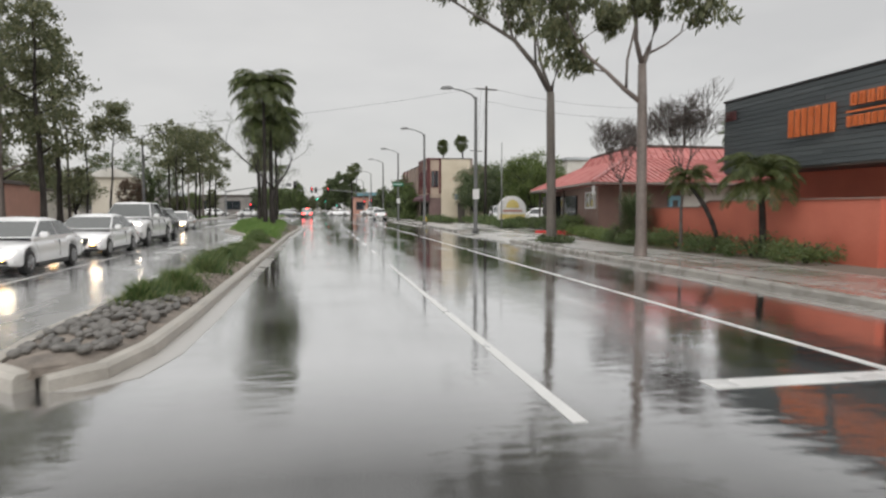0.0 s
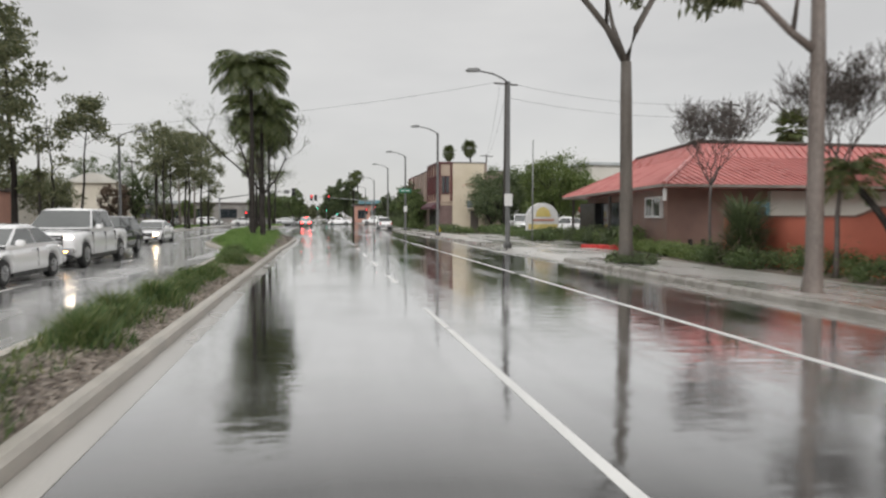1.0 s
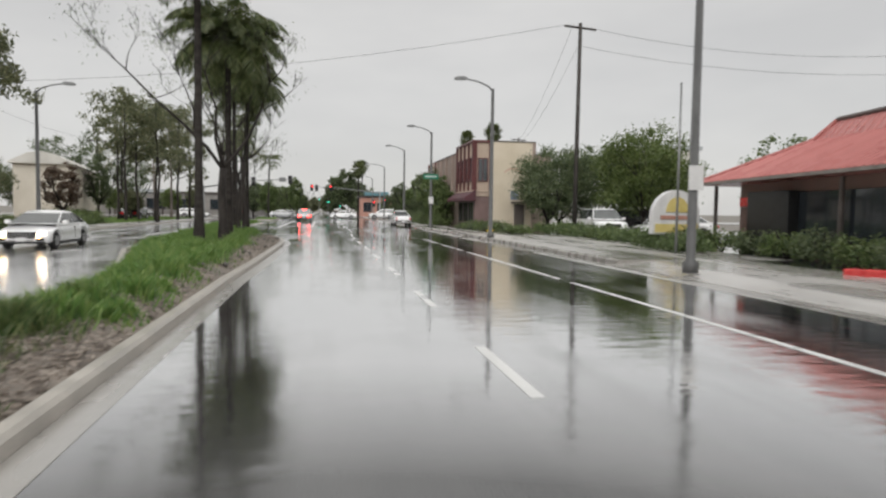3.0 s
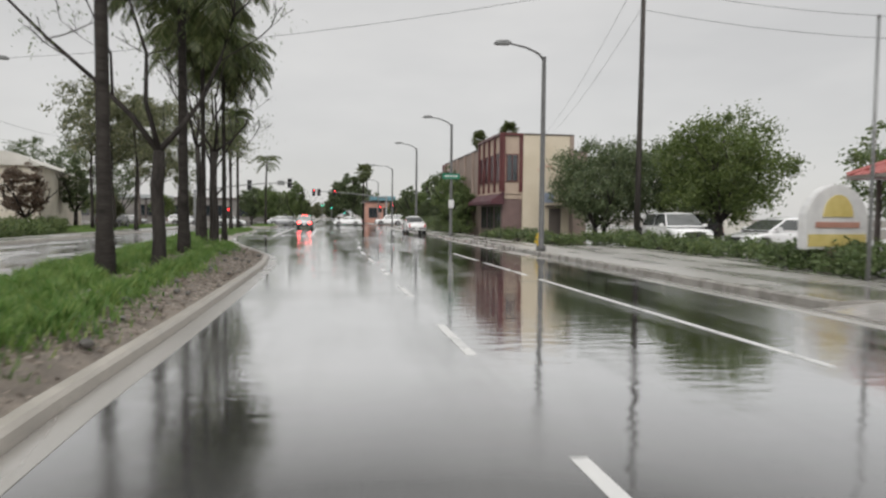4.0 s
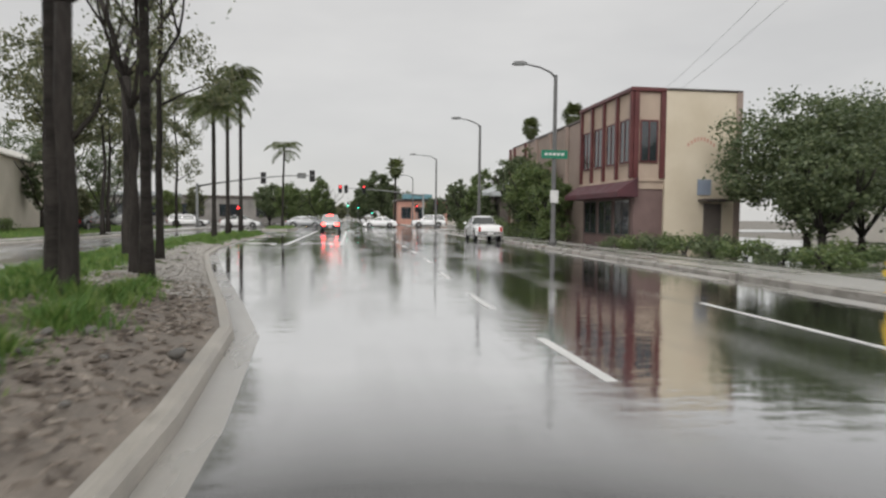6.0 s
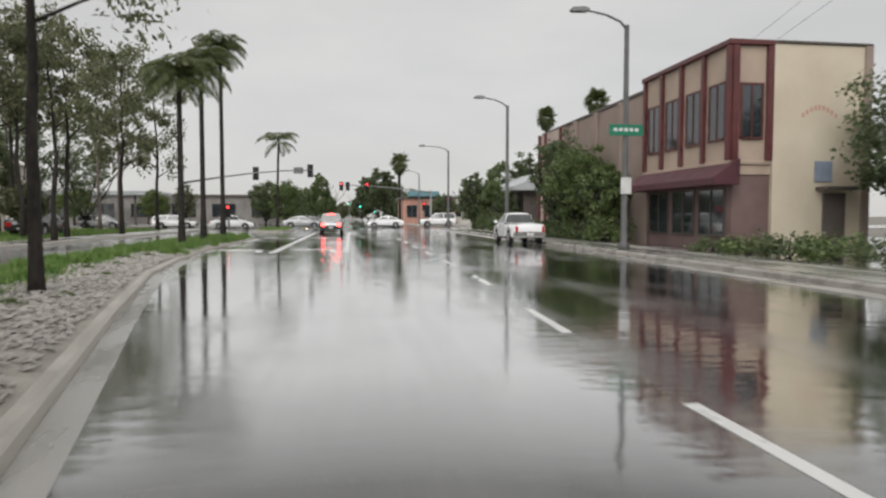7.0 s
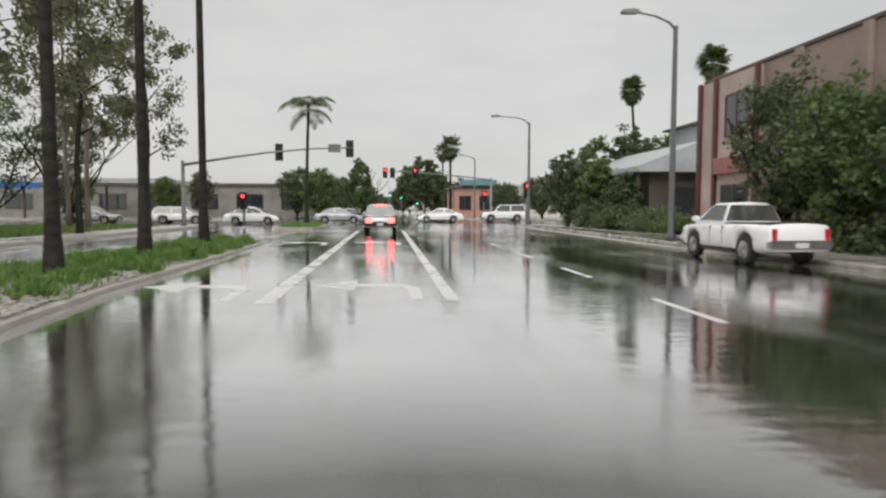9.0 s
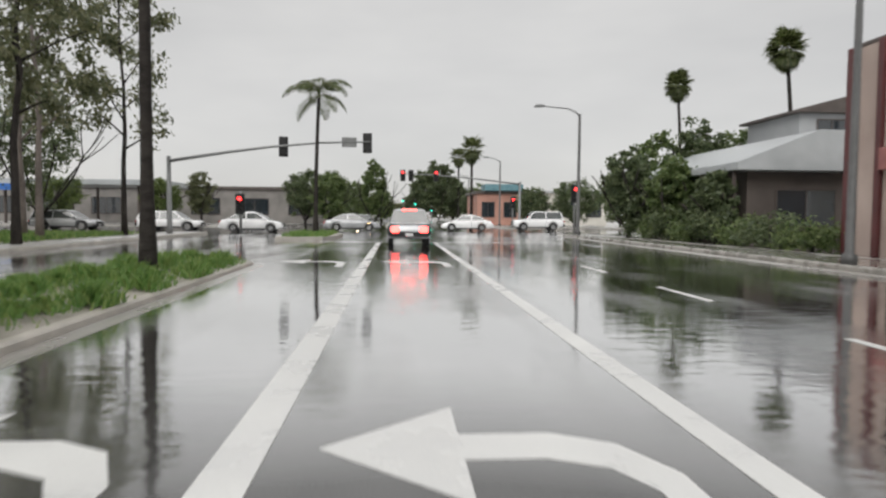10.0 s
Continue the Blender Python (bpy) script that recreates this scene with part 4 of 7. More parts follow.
grass_patch("median_grass", blades(26000, med_area(10.4, 33, 0.3, 0.74, 0.46, 4, 0.62, 1, ((13.6, 14.3), (17.2, 18.0), (23.6, 26.0), (29.2, 30.0))), 0.34, 0.009, 11, 1.0), GRASS, "rounded wet tufts of green grass in the median")
grass_patch("median_grass", blades(4500, med_area(10.4, 34, 0.1, 0.8), 0.11, 0.008, 17, 1.0), GRASS, "thin short grass between the tufts of the median")
grass_patch("median_grass", blades(42000, med_area(31, 60, 0.04, 0.84, 0.5, 5, 0.75, 4), 0.28, 0.012, 12, 1.0), LAWN, "fresh green wet grass under the median palms")
grass_patch("median_grass", blades(15000, med_area(58, 79, 0.04, 0.58, 0.55, 6, 0.8, 3), 0.24, 0.016, 13, 0.8), LAWN, "uneven green wet grass round the median palms")
grass_patch("median_grass", blades(24000, med_area(77.5, 96.6, 0.03, 0.99, 0.5, 7, 0.7, 3), 0.26, 0.014, 19, 0.9), LAWN, "thick green wet grass filling the median")
grass_patch("median_grass", blades(2200, med_area(60, 80, 0.5, 0.95, 0.3, 8, 1.6, 1), 0.1, 0.007, 18, 1.0), GRASS, "sparse short grass in the gravelly earth")


def rect_area(x0, x1, y0, y1, z):
    return lambda rng: (rng.uniform(x0, x1), rng.uniform(y0, y1), z, 1.0)


grass_patch("median_grass", blades(1500, rect_area(-8.8, -6.5, 113, 120.2, 0.17), 0.25, 0.02, 14), LAWN, "green grass on the median by the lights")
def chips(n, area, seed):
    rng = random.Random(seed)
    vs, fs = [], []
    for _ in range(n):
        x, y, z, _k = area(rng)
        a, l, w = rng.uniform(0, 6.28), rng.uniform(0.03, 0.09), rng.uniform(0.012, 0.035)
        c, d = Vector((math.cos(a), math.sin(a), rng.uniform(-0.3, 0.3))) * l, Vector((-math.sin(a), math.cos(a), rng.uniform(-0.4, 0.4))) * w
        p, i = Vector((x, y, z + 0.022)), len(vs)
        vs += [p - c - d, p + c - d * 0.6, p + c * 0.8 + d, p - c * 0.9 + d, p + Vector((0, 0, 0.02))]
        fs += [(i, i + 1, i + 4), (i + 1, i + 2, i + 4), (i + 2, i + 3, i + 4), (i + 3, i, i + 4)]
    return vs, fs


PEBBLE = surface("pale_pebbles", (0.2, 0.185, 0.165), (0.52, 0.49, 0.45), 6.0, (0.25, 0.5), 0.2, 40, island=0.6)
MULCH = leaf("mulch_chips", (0.13, 0.105, 0.085), (0.28, 0.235, 0.195), (0.48, 0.42, 0.36))
tagged(new("mulch", raw("mulch", *chips(15000, med_area(10, 60.5, 0.35, 0.99), 51), MULCH)), "scattered bark chips and dead leaves on the soil", "mulch", kind="stuff")
tagged(new("pebbles", raw("pebbles", *chips(9000, med_area(58, 84, 0.3, 0.985), 57), PEBBLE)), "wet pale pebbles scattered over the gravelly earth", "gravel", kind="stuff")
grass_patch("lawn", blades(14000, rect_area(-26, -17.7, 84, 118, 0.13), 0.22, 0.03, 15), LAWN, "green wet lawn beside the far pavement")
grass_patch("lawn", blades(6000, rect_area(-23, -17.7, 20, 84, 0.13), 0.2, 0.03, 16), GRASS, "patchy green verge beside the far pavement")


# ---- buildings ----
def window_in(parent, y0, z0, y1, z1, x, frame_mat, face=-1, axis="x", name="window", mull=1):
    """A glazed window standing proud of a wall: frame, sill and panes."""
    bm = bmesh.new()
    w, d = 0.07, 0.05 * face
    def bx(a0, b0, a1, b1, d0, d1):
        if axis == "x":
            box(bm, x + d0, a0, b0, x + d1, a1, b1)
        else:
            box(bm, a0, x + d0, b0, a1, x + d1, b1)
    bx(y0, z0, y0 + w, z1, 0, d)
    bx(y1 - w, z0, y1, z1, 0, d)
    bx(y0 + w, z1 - w, y1 - w, z1, 0, d)
    bx(y0 + w, z0, y1 - w, z0 + w, 0, d * 1.8)
    for k in range(1, mull):
        c = y0 + (y1 - y0) * k / mull
        bx(c - 0.025, z0 + w, c + 0.025, z1 - w, 0, d)
    win = part(name, bm, frame_mat, parent)
    bm = bmesh.new()
    bx(y0 + w, z0 + w, y1 - w, z1 - w, 0.0, d * 0.4)
    part("pane", bm, GLASS, win, "dark reflecting window glass")
    return win


# dark slatted commercial building with an orange sign
b1 = thing("commercial_building", pose(0, 0, 0.14), "dark slate-clad commercial building with red-orange base and orange sign", "building")
part("upper_wall", boxed(14.1, 4.0, 2.72, 30, 21.0, 5.16), SLATE, b1)
bm = bmesh.new()
box(bm, 14.02, 3.9, 5.17, 30.1, 21.12, 5.25, 0.01)
part("roof_edge", bm, BLACKTRIM, b1, "thin black metal parapet cap")
rng = random.Random(5)
yk = [4.0, 8.2, 12.3, 16.4, 21.06]
for r in range(16):
    z = 2.72 + r * 0.153
    for c in range(4):
        j = (r % 2) * 1.3
        y0, y1 = yk[c] + (j if c else 0), yk[c + 1] + (j if c < 3 else 0)
        part("siding_board", boxed(14.06 - rng.uniform(0, 0.012), y0 + 0.004, z + 0.006, 14.098, y1 - 0.004, z + 0.147, 0.004), SLATE, b1)
    part("siding_board", boxed(14.1, 21.002, z + 0.006, 22, 21.04 + rng.uniform(0, 0.012), z + 0.147, 0.004), SLATE, b1)
part("soffit", boxed(14.1, 4.0, 2.66, 30, 21.0, 2.715), DARKWALL, b1)
part("red_wall", boxed(15.6, 4.0, 0, 30, 20.6, 2.655), REDWALL, b1, "red-orange painted stucco wall")
part("wall_return", boxed(14.3, 4.0, 0, 15.59, 13.6, 2.655), REDWALL, b1, "red-orange stucco entrance pier")
part("sign_backing", boxed(13.99, 11.6, 4.12, 14.03, 15.4, 4.16), BLACKTRIM, b1)
def sign_bars(parent, x, y0, y1, z0, z1, n, fill=0.62, name="sign_letter", mat=ORANGE):
    w = (y1 - y0) / n
    for k in range(n):
        a = y0 + k * w
        bm = bmesh.new()
        c0, c1, st = a + w * (1 - fill) / 2, a + w * (1 + fill) / 2, min(0.075, w * fill * 0.34)
        box(bm, x - 0.07, c0, z0, x, c0 + st, z1, 0.006)
        box(bm, x - 0.07, c1 - st, z0, x, c1, z1, 0.006)
        if k % 3 != 1:
            box(bm, x - 0.068, c0 + st, z1 - st, x, c1 - st, z1)
        if k % 2:
            box(bm, x - 0.068, c0 + st, z0, x, c1 - st, z0 + st)
        part(name, bm, mat, parent)
sign_bars(b1, 13.99, 15.85, 17.75, 3.6, 4.42, 7, 0.6)
sign_bars(b1, 13.99, 12.6, 15.4, 4.22, 4.56, 10, 0.66)
part("sign_rule", boxed(13.93, 11.8, 4.04, 13.99, 15.5, 4.09), ORANGE, b1)
sign_bars(b1, 13.99, 12.2, 15.5, 3.66, 3.96, 16, 0.6)
sign_bars(b1, 14.03, 20.3, 20.95, 4.5, 4.82, 3, 0.5, "house_plate", REDTRIM)
# garden wall, stepping up towards the building
def yz_slab(x0, x1, outline):
    """An outline of (y, z) drawn out from x0 to x1."""
    bm = bmesh.new()
    a, b = ([bm.verts.new((x, y, z)) for y, z in outline] for x in (x0, x1))
    fs = [bm.faces.new(a), bm.faces.new(b[::-1])]
    n = len(outline)
    fs += [bm.faces.new((a[i], b[i], b[(i + 1) % n], a[(i + 1) % n])) for i in range(n)]
    bmesh.ops.recalc_face_normals(bm, faces=fs)
    return bm


gw = thing("garden_wall", pose(0, 0, 0.14), "low red-orange stucco garden wall with a raised end and dark cap", "wall")
bm = yz_slab(13.3, 13.55, [(13.62, 0), (13.62, 1.7), (20.6, 1.7), (21.3, 1.48), (26.8, 1.48), (26.8, 0)])
box(bm, 13.55, 26.55, 0, 15.4, 26.8, 1.48)
part("wall", bm, REDWALL, gw)
part("coping", yz_slab(13.25, 13.6, [(13.6, 1.702), (13.6, 1.75), (20.62, 1.75), (21.32, 1.53), (26.84, 1.53), (26.84, 1.482), (21.3, 1.482), (20.6, 1.702)]), BRICK, gw, "thin dark red cap")
# restaurant with a red roof
rs = thing("restaurant", pose(0, 0, 0.14), "brown brick restaurant with a broad red hipped roof", "building")
EAVE = [(13.4, 30.9), (41.0, 30.6), (42.0, 50.2), (16.4, 49.6)]
WALL = [(14.3, 32.2), (39.8, 32.0), (40.8, 48.6), (17.6, 48.2)]
TOP = [(18.2, 36.2), (36.0, 36.2), (37.0, 45.6), (19.7, 45.4)]
MID = [(e[0] + (t[0] - e[0]) * 0.84, e[1] + (t[1] - e[1]) * 0.84) for e, t in zip(EAVE, TOP)]
ZMID, ZTOP = 4.36, 5.14
bm = bmesh.new()
strip(bm, [WALL[0], WALL[3]], [WALL[1], WALL[2]], 0.0, 2.75)
part("wall", bm, BRICK, rs, "weathered reddish brown brick wall")
# pale end of the wall with a blue door frame
part("pale_wall", boxed(19.0, 31.96, 0, 38.0, 32.3, 2.62), OFFWHITE, rs, "pale grey-green painted wall")
for x0, x1, z0, z1 in ((18.3, 18.48, 0, 1.9), (18.82, 18.98, 0, 1.9), (18.3, 18.98, 1.902, 2.14)):
    part("blue_frame", boxed(x0, 31.98, z0, x1, 32.3, z1, 0.01), SOFTBLUE, rs, "faded light blue door frame")
part("blue_door", boxed(18.482, 32.05, 0, 18.818, 32.3, 1.9), DARKWALL, rs, "dark door in a light blue frame")
for x in (15.3, 15.9):
    part("wall_vent", boxed(x, 32.06, 0.12, x + 0.12, 32.25, 0.55, 0.01), BLACKTRIM, rs)
bm = bmesh.new()
bt, lo, md, hi = ([bm.verts.new((x, y, z)) for x, y in ring] for ring, z in ((EAVE, 2.69), (EAVE, 2.78), (MID, ZMID), (TOP, ZTOP)))
for u, v in ((bt, lo), (lo, md), (md, hi)):
    for i in range(4):
        j = (i + 1) % 4
        bm.faces.new((u[i], u[j], v[j], v[i]))
bm.faces.new(hi)
bm.faces.new(bt)
roof = part("roof", bm, REDROOF, rs, "faded red tiled roof with a steep upper band, wet")
# rows of tile rolls down the skirt and the steep band above it
for lower, upper, z0, z1, step, r in ((EAVE, MID, 2.8, ZMID + 0.02, 0.34, 0.055), (MID, TOP, ZMID + 0.02, ZTOP + 0.01, 0.42, 0.04)):
    for i in range(4):
        j = (i + 1) % 4
        e0, e1, t0, t1 = (Vector((*lower[i], z0)), Vector((*lower[j], z0)), Vector((*upper[i], z1)), Vector((*upper[j], z1)))
        length = (e1 - e0).length
        d = (e1 - e0) / length
        up = (t0 - e0) - d * (t0 - e0).dot(d)
        s0, s1 = (t0 - e0).dot(d), (e1 - t1).dot(d)
        n = int(length / step)
        for k in range(1, n):
            a, along = e0.lerp(e1, k / n), length * k / n
            g = min(1, along / max(s0, 0.01), (length - along) / max(s1, 0.01))
            part("tile_roll", tubed([a, a + up * g], [r, r * 0.9], 5), REDROOF, roof)
for i in range(4):
    part("hip_tile", tubed([(*EAVE[i], 2.84), (*MID[i], ZMID + 0.05), (*TOP[i], ZTOP + 0.05)], [0.09, 0.09, 0.08], 6), REDROOF, roof)
bm = bmesh.new()
for i in range(4):
    tube(bm, [(*TOP[i], ZTOP + 0.04), (*TOP[(i + 1) % 4], ZTOP + 0.04)], [0.1, 0.1], 6)
part("roof_coping", bm, FASCIA, roof, "grey metal coping round the flat top")
bm = bmesh.new()
for i in range(4):
    j = (i + 1) % 4
    p, q = Vector((*EAVE[i], 2.69)), Vector((*EAVE[j], 2.69))
    d = (q - p).normalized()
    o = Vector((d.y, -d.x, 0)) * 0.06
    vs = [bm.verts.new(c) for c in (p + o, q + o, q + o + Vector((0, 0, 0.11)), p + o + Vector((0, 0, 0.11)), p - o, q - o, q - o + Vector((0, 0, 0.11)), p - o + Vector((0, 0, 0.11)))]
    for fc in ((0, 1, 2, 3), (4, 5, 6, 7), (0, 1, 5, 4), (3, 2, 6, 7), (0, 3, 7, 4), (1, 2, 6, 5)):
        bm.faces.new([vs[i2] for i2 in fc])
part("gutter_board", bm, EAVEBOARD, rs, "thin grey-brown board along the eaves")
def west_window(p, q):
    """A white framed window between two places on the wall."""
    d = (q - p).normalized()
    o = Vector((-d.y, d.x, 0))
    bm = bmesh.new()
    for s, e, z0, z1 in ((0, 1, 1.44, 1.54), (0, 1, 2.3, 2.38), (0, 0.04, 1.54, 2.3), (0.96, 1, 1.54, 2.3), (0.48, 0.52, 1.54, 2.3)):
        u, v = p.lerp(q, s), p.lerp(q, e)
        c = [bm.verts.new(w + Vector((0, 0, z))) for w in (u, v, v + o * 0.14, u + o * 0.14) for z in (z0, z1)]
        for fc in ((0, 2, 3, 1), (2, 4, 5, 3), (4, 6, 7, 5), (6, 0, 1, 7), (1, 3, 5, 7), (0, 2, 4, 6)):
            bm.faces.new([c[i2] for i2 in fc])
    win = part("window", bm, WHITESIGN, rs, "white framed window")
    bm = bmesh.new()
    u, v = p.lerp(q, 0.05), p.lerp(q, 0.95)
    c = [bm.verts.new(w + Vector((0, 0, z))) for w in (u, v, v + o * 0.1, u + o * 0.1) for z in (1.54, 2.3)]
    for fc in ((0, 2, 3, 1), (2, 4, 5, 3), (4, 6, 7, 5), (6, 0, 1, 7), (1, 3, 5, 7), (0, 2, 4, 6)):
        bm.faces.new([c[i2] for i2 in fc])
    part("pane", bm, GLASSBLUE, win, "grey reflecting window glass")


west_window(*(Vector((*WALL[0], 0)).lerp(Vector((*WALL[3], 0)), a) for a in (0.03, 0.17)))
# no recess is cut: a black block gives the shaded entrance its darkness
part("entrance", boxed(15.9, 43.2, 0, 16.98, 45.4, 2.3, 0.02), BLACKTRIM, rs, "black block for the shade of the entrance")
part("neon_sign", boxed(16.2, 45.7, 1.75, 16.98, 46.3, 2.1, 0.03), REDPAINT, rs, "small red window sign")
part("porch_post", tubed([(16.9, 48.9, 0), (16.9, 48.9, 2.65)], [0.09, 0.08], 8), FASCIA, rs)
part("porch_post", tubed([(15.6, 40.5, 0), (15.6, 40.5, 2.65)], [0.09, 0.08], 8), FASCIA, rs)
part("chimney_vent", boxed(20.6, 39.2, 5.14, 21.1, 39.7, 5.6, 0.02), BLACKTRIM, rs)
part("downpipe_box", boxed(13.46, 31.0, 2.14, 13.58, 31.12, 2.63, 0.01), WHITESIGN, rs, "short white downpipe box under the corner of the eaves")
part("roof_unit", boxed(22.6, 41.5, 5.142, 24.4, 43.2, 5.8, 0.04), GREYROOF, rs, "grey roof-top air unit")
for k in range(-4, 3):
    part("glazed_door", boxed(15.97 + 0.16 * k, 40.9 + 0.78 * k, 0.1, 16.14 + 0.16 * k, 41.6 + 0.78 * k, 2.25, 0.01), GLASS, rs, "dark glazed entrance panel")

# two-storey building with red uprights
rb = thing("office_building", pose(0, 0, 0.13), "two-storey beige building with dark red uprights and maroon awning", "building")
part("wall", boxed(14.2, 76.95, 0, 18.0, 83.8, 7.4), BEIGE, rb)
part("side_wall_cap", boxed(14.25, 76.88, 7.402, 18.05, 83.8, 7.5, 0.02), FASCIA, rb)
part("end_pier", boxed(17.75, 76.86, 0, 18.04, 76.948, 7.4), BROWNWALL, rb)
part("front_wall", boxed(12.6, 77.05, 2.75, 14.19, 83.8, 7.3), TAN, rb, "tan panels between dark red uprights")
part("ground_floor", boxed(12.75, 77.1, 0, 14.19, 83.8, 2.74), MAROONWALL, rb, "dark maroon-brown shop front")
part("long_wing", boxed(12.75, 83.85, 0, 22.0, 100.2, 6.95), BROWNWALL, rb, "plain brown stucco long wing")
part("long_wing_cap", boxed(12.68, 83.86, 6.952, 22.1, 100.3, 7.1, 0.02), FASCIA, rb)
part("red_band", boxed(12.44, 76.9, 7.31, 14.19, 83.9, 7.5, 0.02), REDTRIM, rb)
part("sill_band", boxed(12.5, 76.98, 3.1, 14.19, 83.82, 3.25, 0.02), TAN, rb)
for y in (76.95, 78.62, 80.3, 81.95, 83.55):
    part("red_upright", boxed(12.44, y, 3.26, 12.598, y + 0.2, 7.3, 0.02), REDTRIM, rb)
for x in (12.605, 13.93):
    part("red_upright", boxed(x, 76.9, 3.26, x + 0.25, 77.048, 7.3, 0.02), REDTRIM, rb)
for y in (77.21, 78.88, 80.56, 82.21):
    window_in(rb, y + 0.12, 4.0, y + 1.22, 6.1, 12.597, REDTRIM, -1, "x", mull=2)
window_in(rb, 12.95, 4.0, 13.85, 6.0, 77.047, REDTRIM, -1, "y", mull=2)
bm = bmesh.new()
prism(bm, [(11.7, 2.35), (11.7, 2.6), (12.74, 3.3), (12.74, 2.35)], 76.6, 84.0, 0.02)
part("awning", bm, AWNING, rb, "sloping maroon awning over the ground floor")
for k in range(3):
    window_in(rb, 77.5 + k * 2.1, 0.5, 79.3 + k * 2.1, 2.3, 12.748, FASCIA, -1, "x", name="shop_window", mull=2)
part("side_door", boxed(16.2, 76.88, 0, 17.1, 76.948, 2.1, 0.01), DARKWALL, rb, "dark side door")
part("door_canopy", boxed(15.9, 76.3, 2.2, 17.4, 76.948, 2.32, 0.02), FASCIA, rb)
for k in range(9):
    u = k / 8
    part("faded_mark", boxed(15.3 + 1.3 * u, 76.942, 4.8 + 0.28 * math.sin(3.1416 * u), 15.4 + 1.3 * u, 76.949, 4.97 + 0.3 * math.sin(3.1416 * u)), PINKMARK, rb, "faded pink painted mark")
part("notice_board", boxed(15.85, 76.9, 2.5, 16.55, 76.948, 3.25, 0.01), GREYSIGN, rb, "small blue-grey notice board")
for k in range(3):
    y = 86.5 + k * 3.3
    part("wall_pier", boxed(12.55, y, 0, 12.748, y + 0.35, 6.95, 0.02), BROWNWALL, rb)
part("end_front", boxed(12.58, 95.6, 0.0, 12.746, 100.15, 6.9), PALEPINK, rb, "pale pink stucco panels at the end of the wing")
for y in (95.5, 98.7, 100.12):
    part("red_upright", boxed(12.42, y, 0, 12.578, y + 0.24, 6.95, 0.02), REDTRIM, rb)
window_in(rb, 96.3, 4.3, 98.1, 6.1, 12.578, REDTRIM, -1, "x", mull=2)
window_in(rb, 96.2, 0.7, 98.3, 2.3, 12.578, FASCIA, -1, "x", name="shop_window", mull=2)
part("end_sign", boxed(12.9, 100.21, 2.9, 15.0, 100.33, 3.5, 0.02), REDTRIM, rb)
part("shop_sign", boxed(12.3, 95.8, 2.75, 12.56, 98.6, 3.45, 0.02), SIGNRED, rb, "dull pinkish red shop sign panel")

# pale flat-roofed shop before the lights
gs = thing("corner_shop", pose(0, 0, 0.13), "low shop with a pale grey roof and dark front", "building")
part("wall", boxed(13.6, 108.5, 0, 30, 119.5, 3.4), DARKWALL, gs)
bm = bmesh.new()
prism(bm, [(12.6, 3.4), (12.6, 3.75), (16.5, 5.3), (30.5, 5.3), (30.5, 3.4)], 107.6, 120.2, 0.03)
part("roof", bm, GREYROOF, gs, "pale grey metal roof")
for k in range(3):
    window_in(gs, 15 + k * 4.0, 0.8, 18 + k * 4.0, 2.6, 108.498, FASCIA, -1, "y", name="window", mull=2)
for k in range(3):
    window_in(gs, 109.3 + k * 3.4, 0.6, 112 + k * 3.4, 2.6, 13.598, FASCIA, -1, "x", name="shop_window", mull=2)

part("upper_storey", boxed(19.6, 114.0, 5.302, 24.5, 119.3, 7.1), GREYWALL, gs, "grey upper storey")
bm = bmesh.new()
prism(bm, [(19.2, 7.1), (19.2, 7.25), (22.0, 8.0), (24.9, 7.25), (24.9, 7.1)], 113.6, 119.7, 0.02)
part("upper_roof", bm, FASCIA, gs, "dark shallow roof")
window_in(gs, 20.6, 5.8, 22.4, 6.8, 113.998, FASCIA, -1, "y", mull=2)
for y in (108.2, 111.4, 114.6, 117.8):
    part("porch_post", boxed(12.75, y, 0, 12.9, y + 0.15, 3.4, 0.01), FASCIA, gs)
# buildings beyond the lights
def simple_house(name, m, w, d, h, wall, roofmat, label, wins=3, pitched=0.0):
    th = thing(name, m, label, "building")
    part("wall", boxed(-w / 2, 0, 0, w / 2, d, h), wall, th)
    if pitched:
        bm = bmesh.new()
        prism(bm, [(-w / 2 - 0.4, h), (-w / 2 - 0.4, h + 0.15), (-w / 4, h + pitched * 0.8), (0, h + pitched), (w / 4, h + pitched * 0.8), (w / 2 + 0.4, h + 0.15), (w / 2 + 0.4, h)], -0.4, d + 0.4, 0.02)
        part("roof", bm, roofmat, th)
    else:
        part("roof", boxed(-w / 2 - 0.3, -0.3, h + 0.002, w / 2 + 0.3, d + 0.3, h + 0.4, 0.03), roofmat, th)
    for k in range(wins):
        a = -w / 2 + w * (k + 0.2) / wins
        window_in(th, a, h * 0.25, a + w * 0.6 / wins, h * 0.75, -0.002, FASCIA, -1, "y", mull=2)
    return th


simple_house("salmon_shop", pose(12.6, 166, 0.14), 9.0, 12, 4.2, PINK, FASCIA, "small salmon-orange shop beyond the traffic lights")
part("teal_canopy", boxed(-3.6, -0.9, 4.62, 1.6, 3.0, 5.5, 0.05), TEAL, bpy.data.objects["salmon_shop"], "faded blue-teal roof sign")
simple_house("pale_shop", pose(22, 172, 0.14), 12, 14, 4.6, WHITEWALL, GREYROOF, "pale low shop beyond the traffic lights")
simple_house("shop_row", pose(22, 200, 0.14), 18, 20, 5.0, BROWNWALL, FASCIA, "brown row of shops far along the avenue", 5)
simple_house("white_hall", pose(-28.3, 96.0, 0.13, 0, 0, 11), 5.0, 25, 5.7, CREAMWALL, WHITEWALL, "cream-white hall with a curved gable front", 0, 1.3)
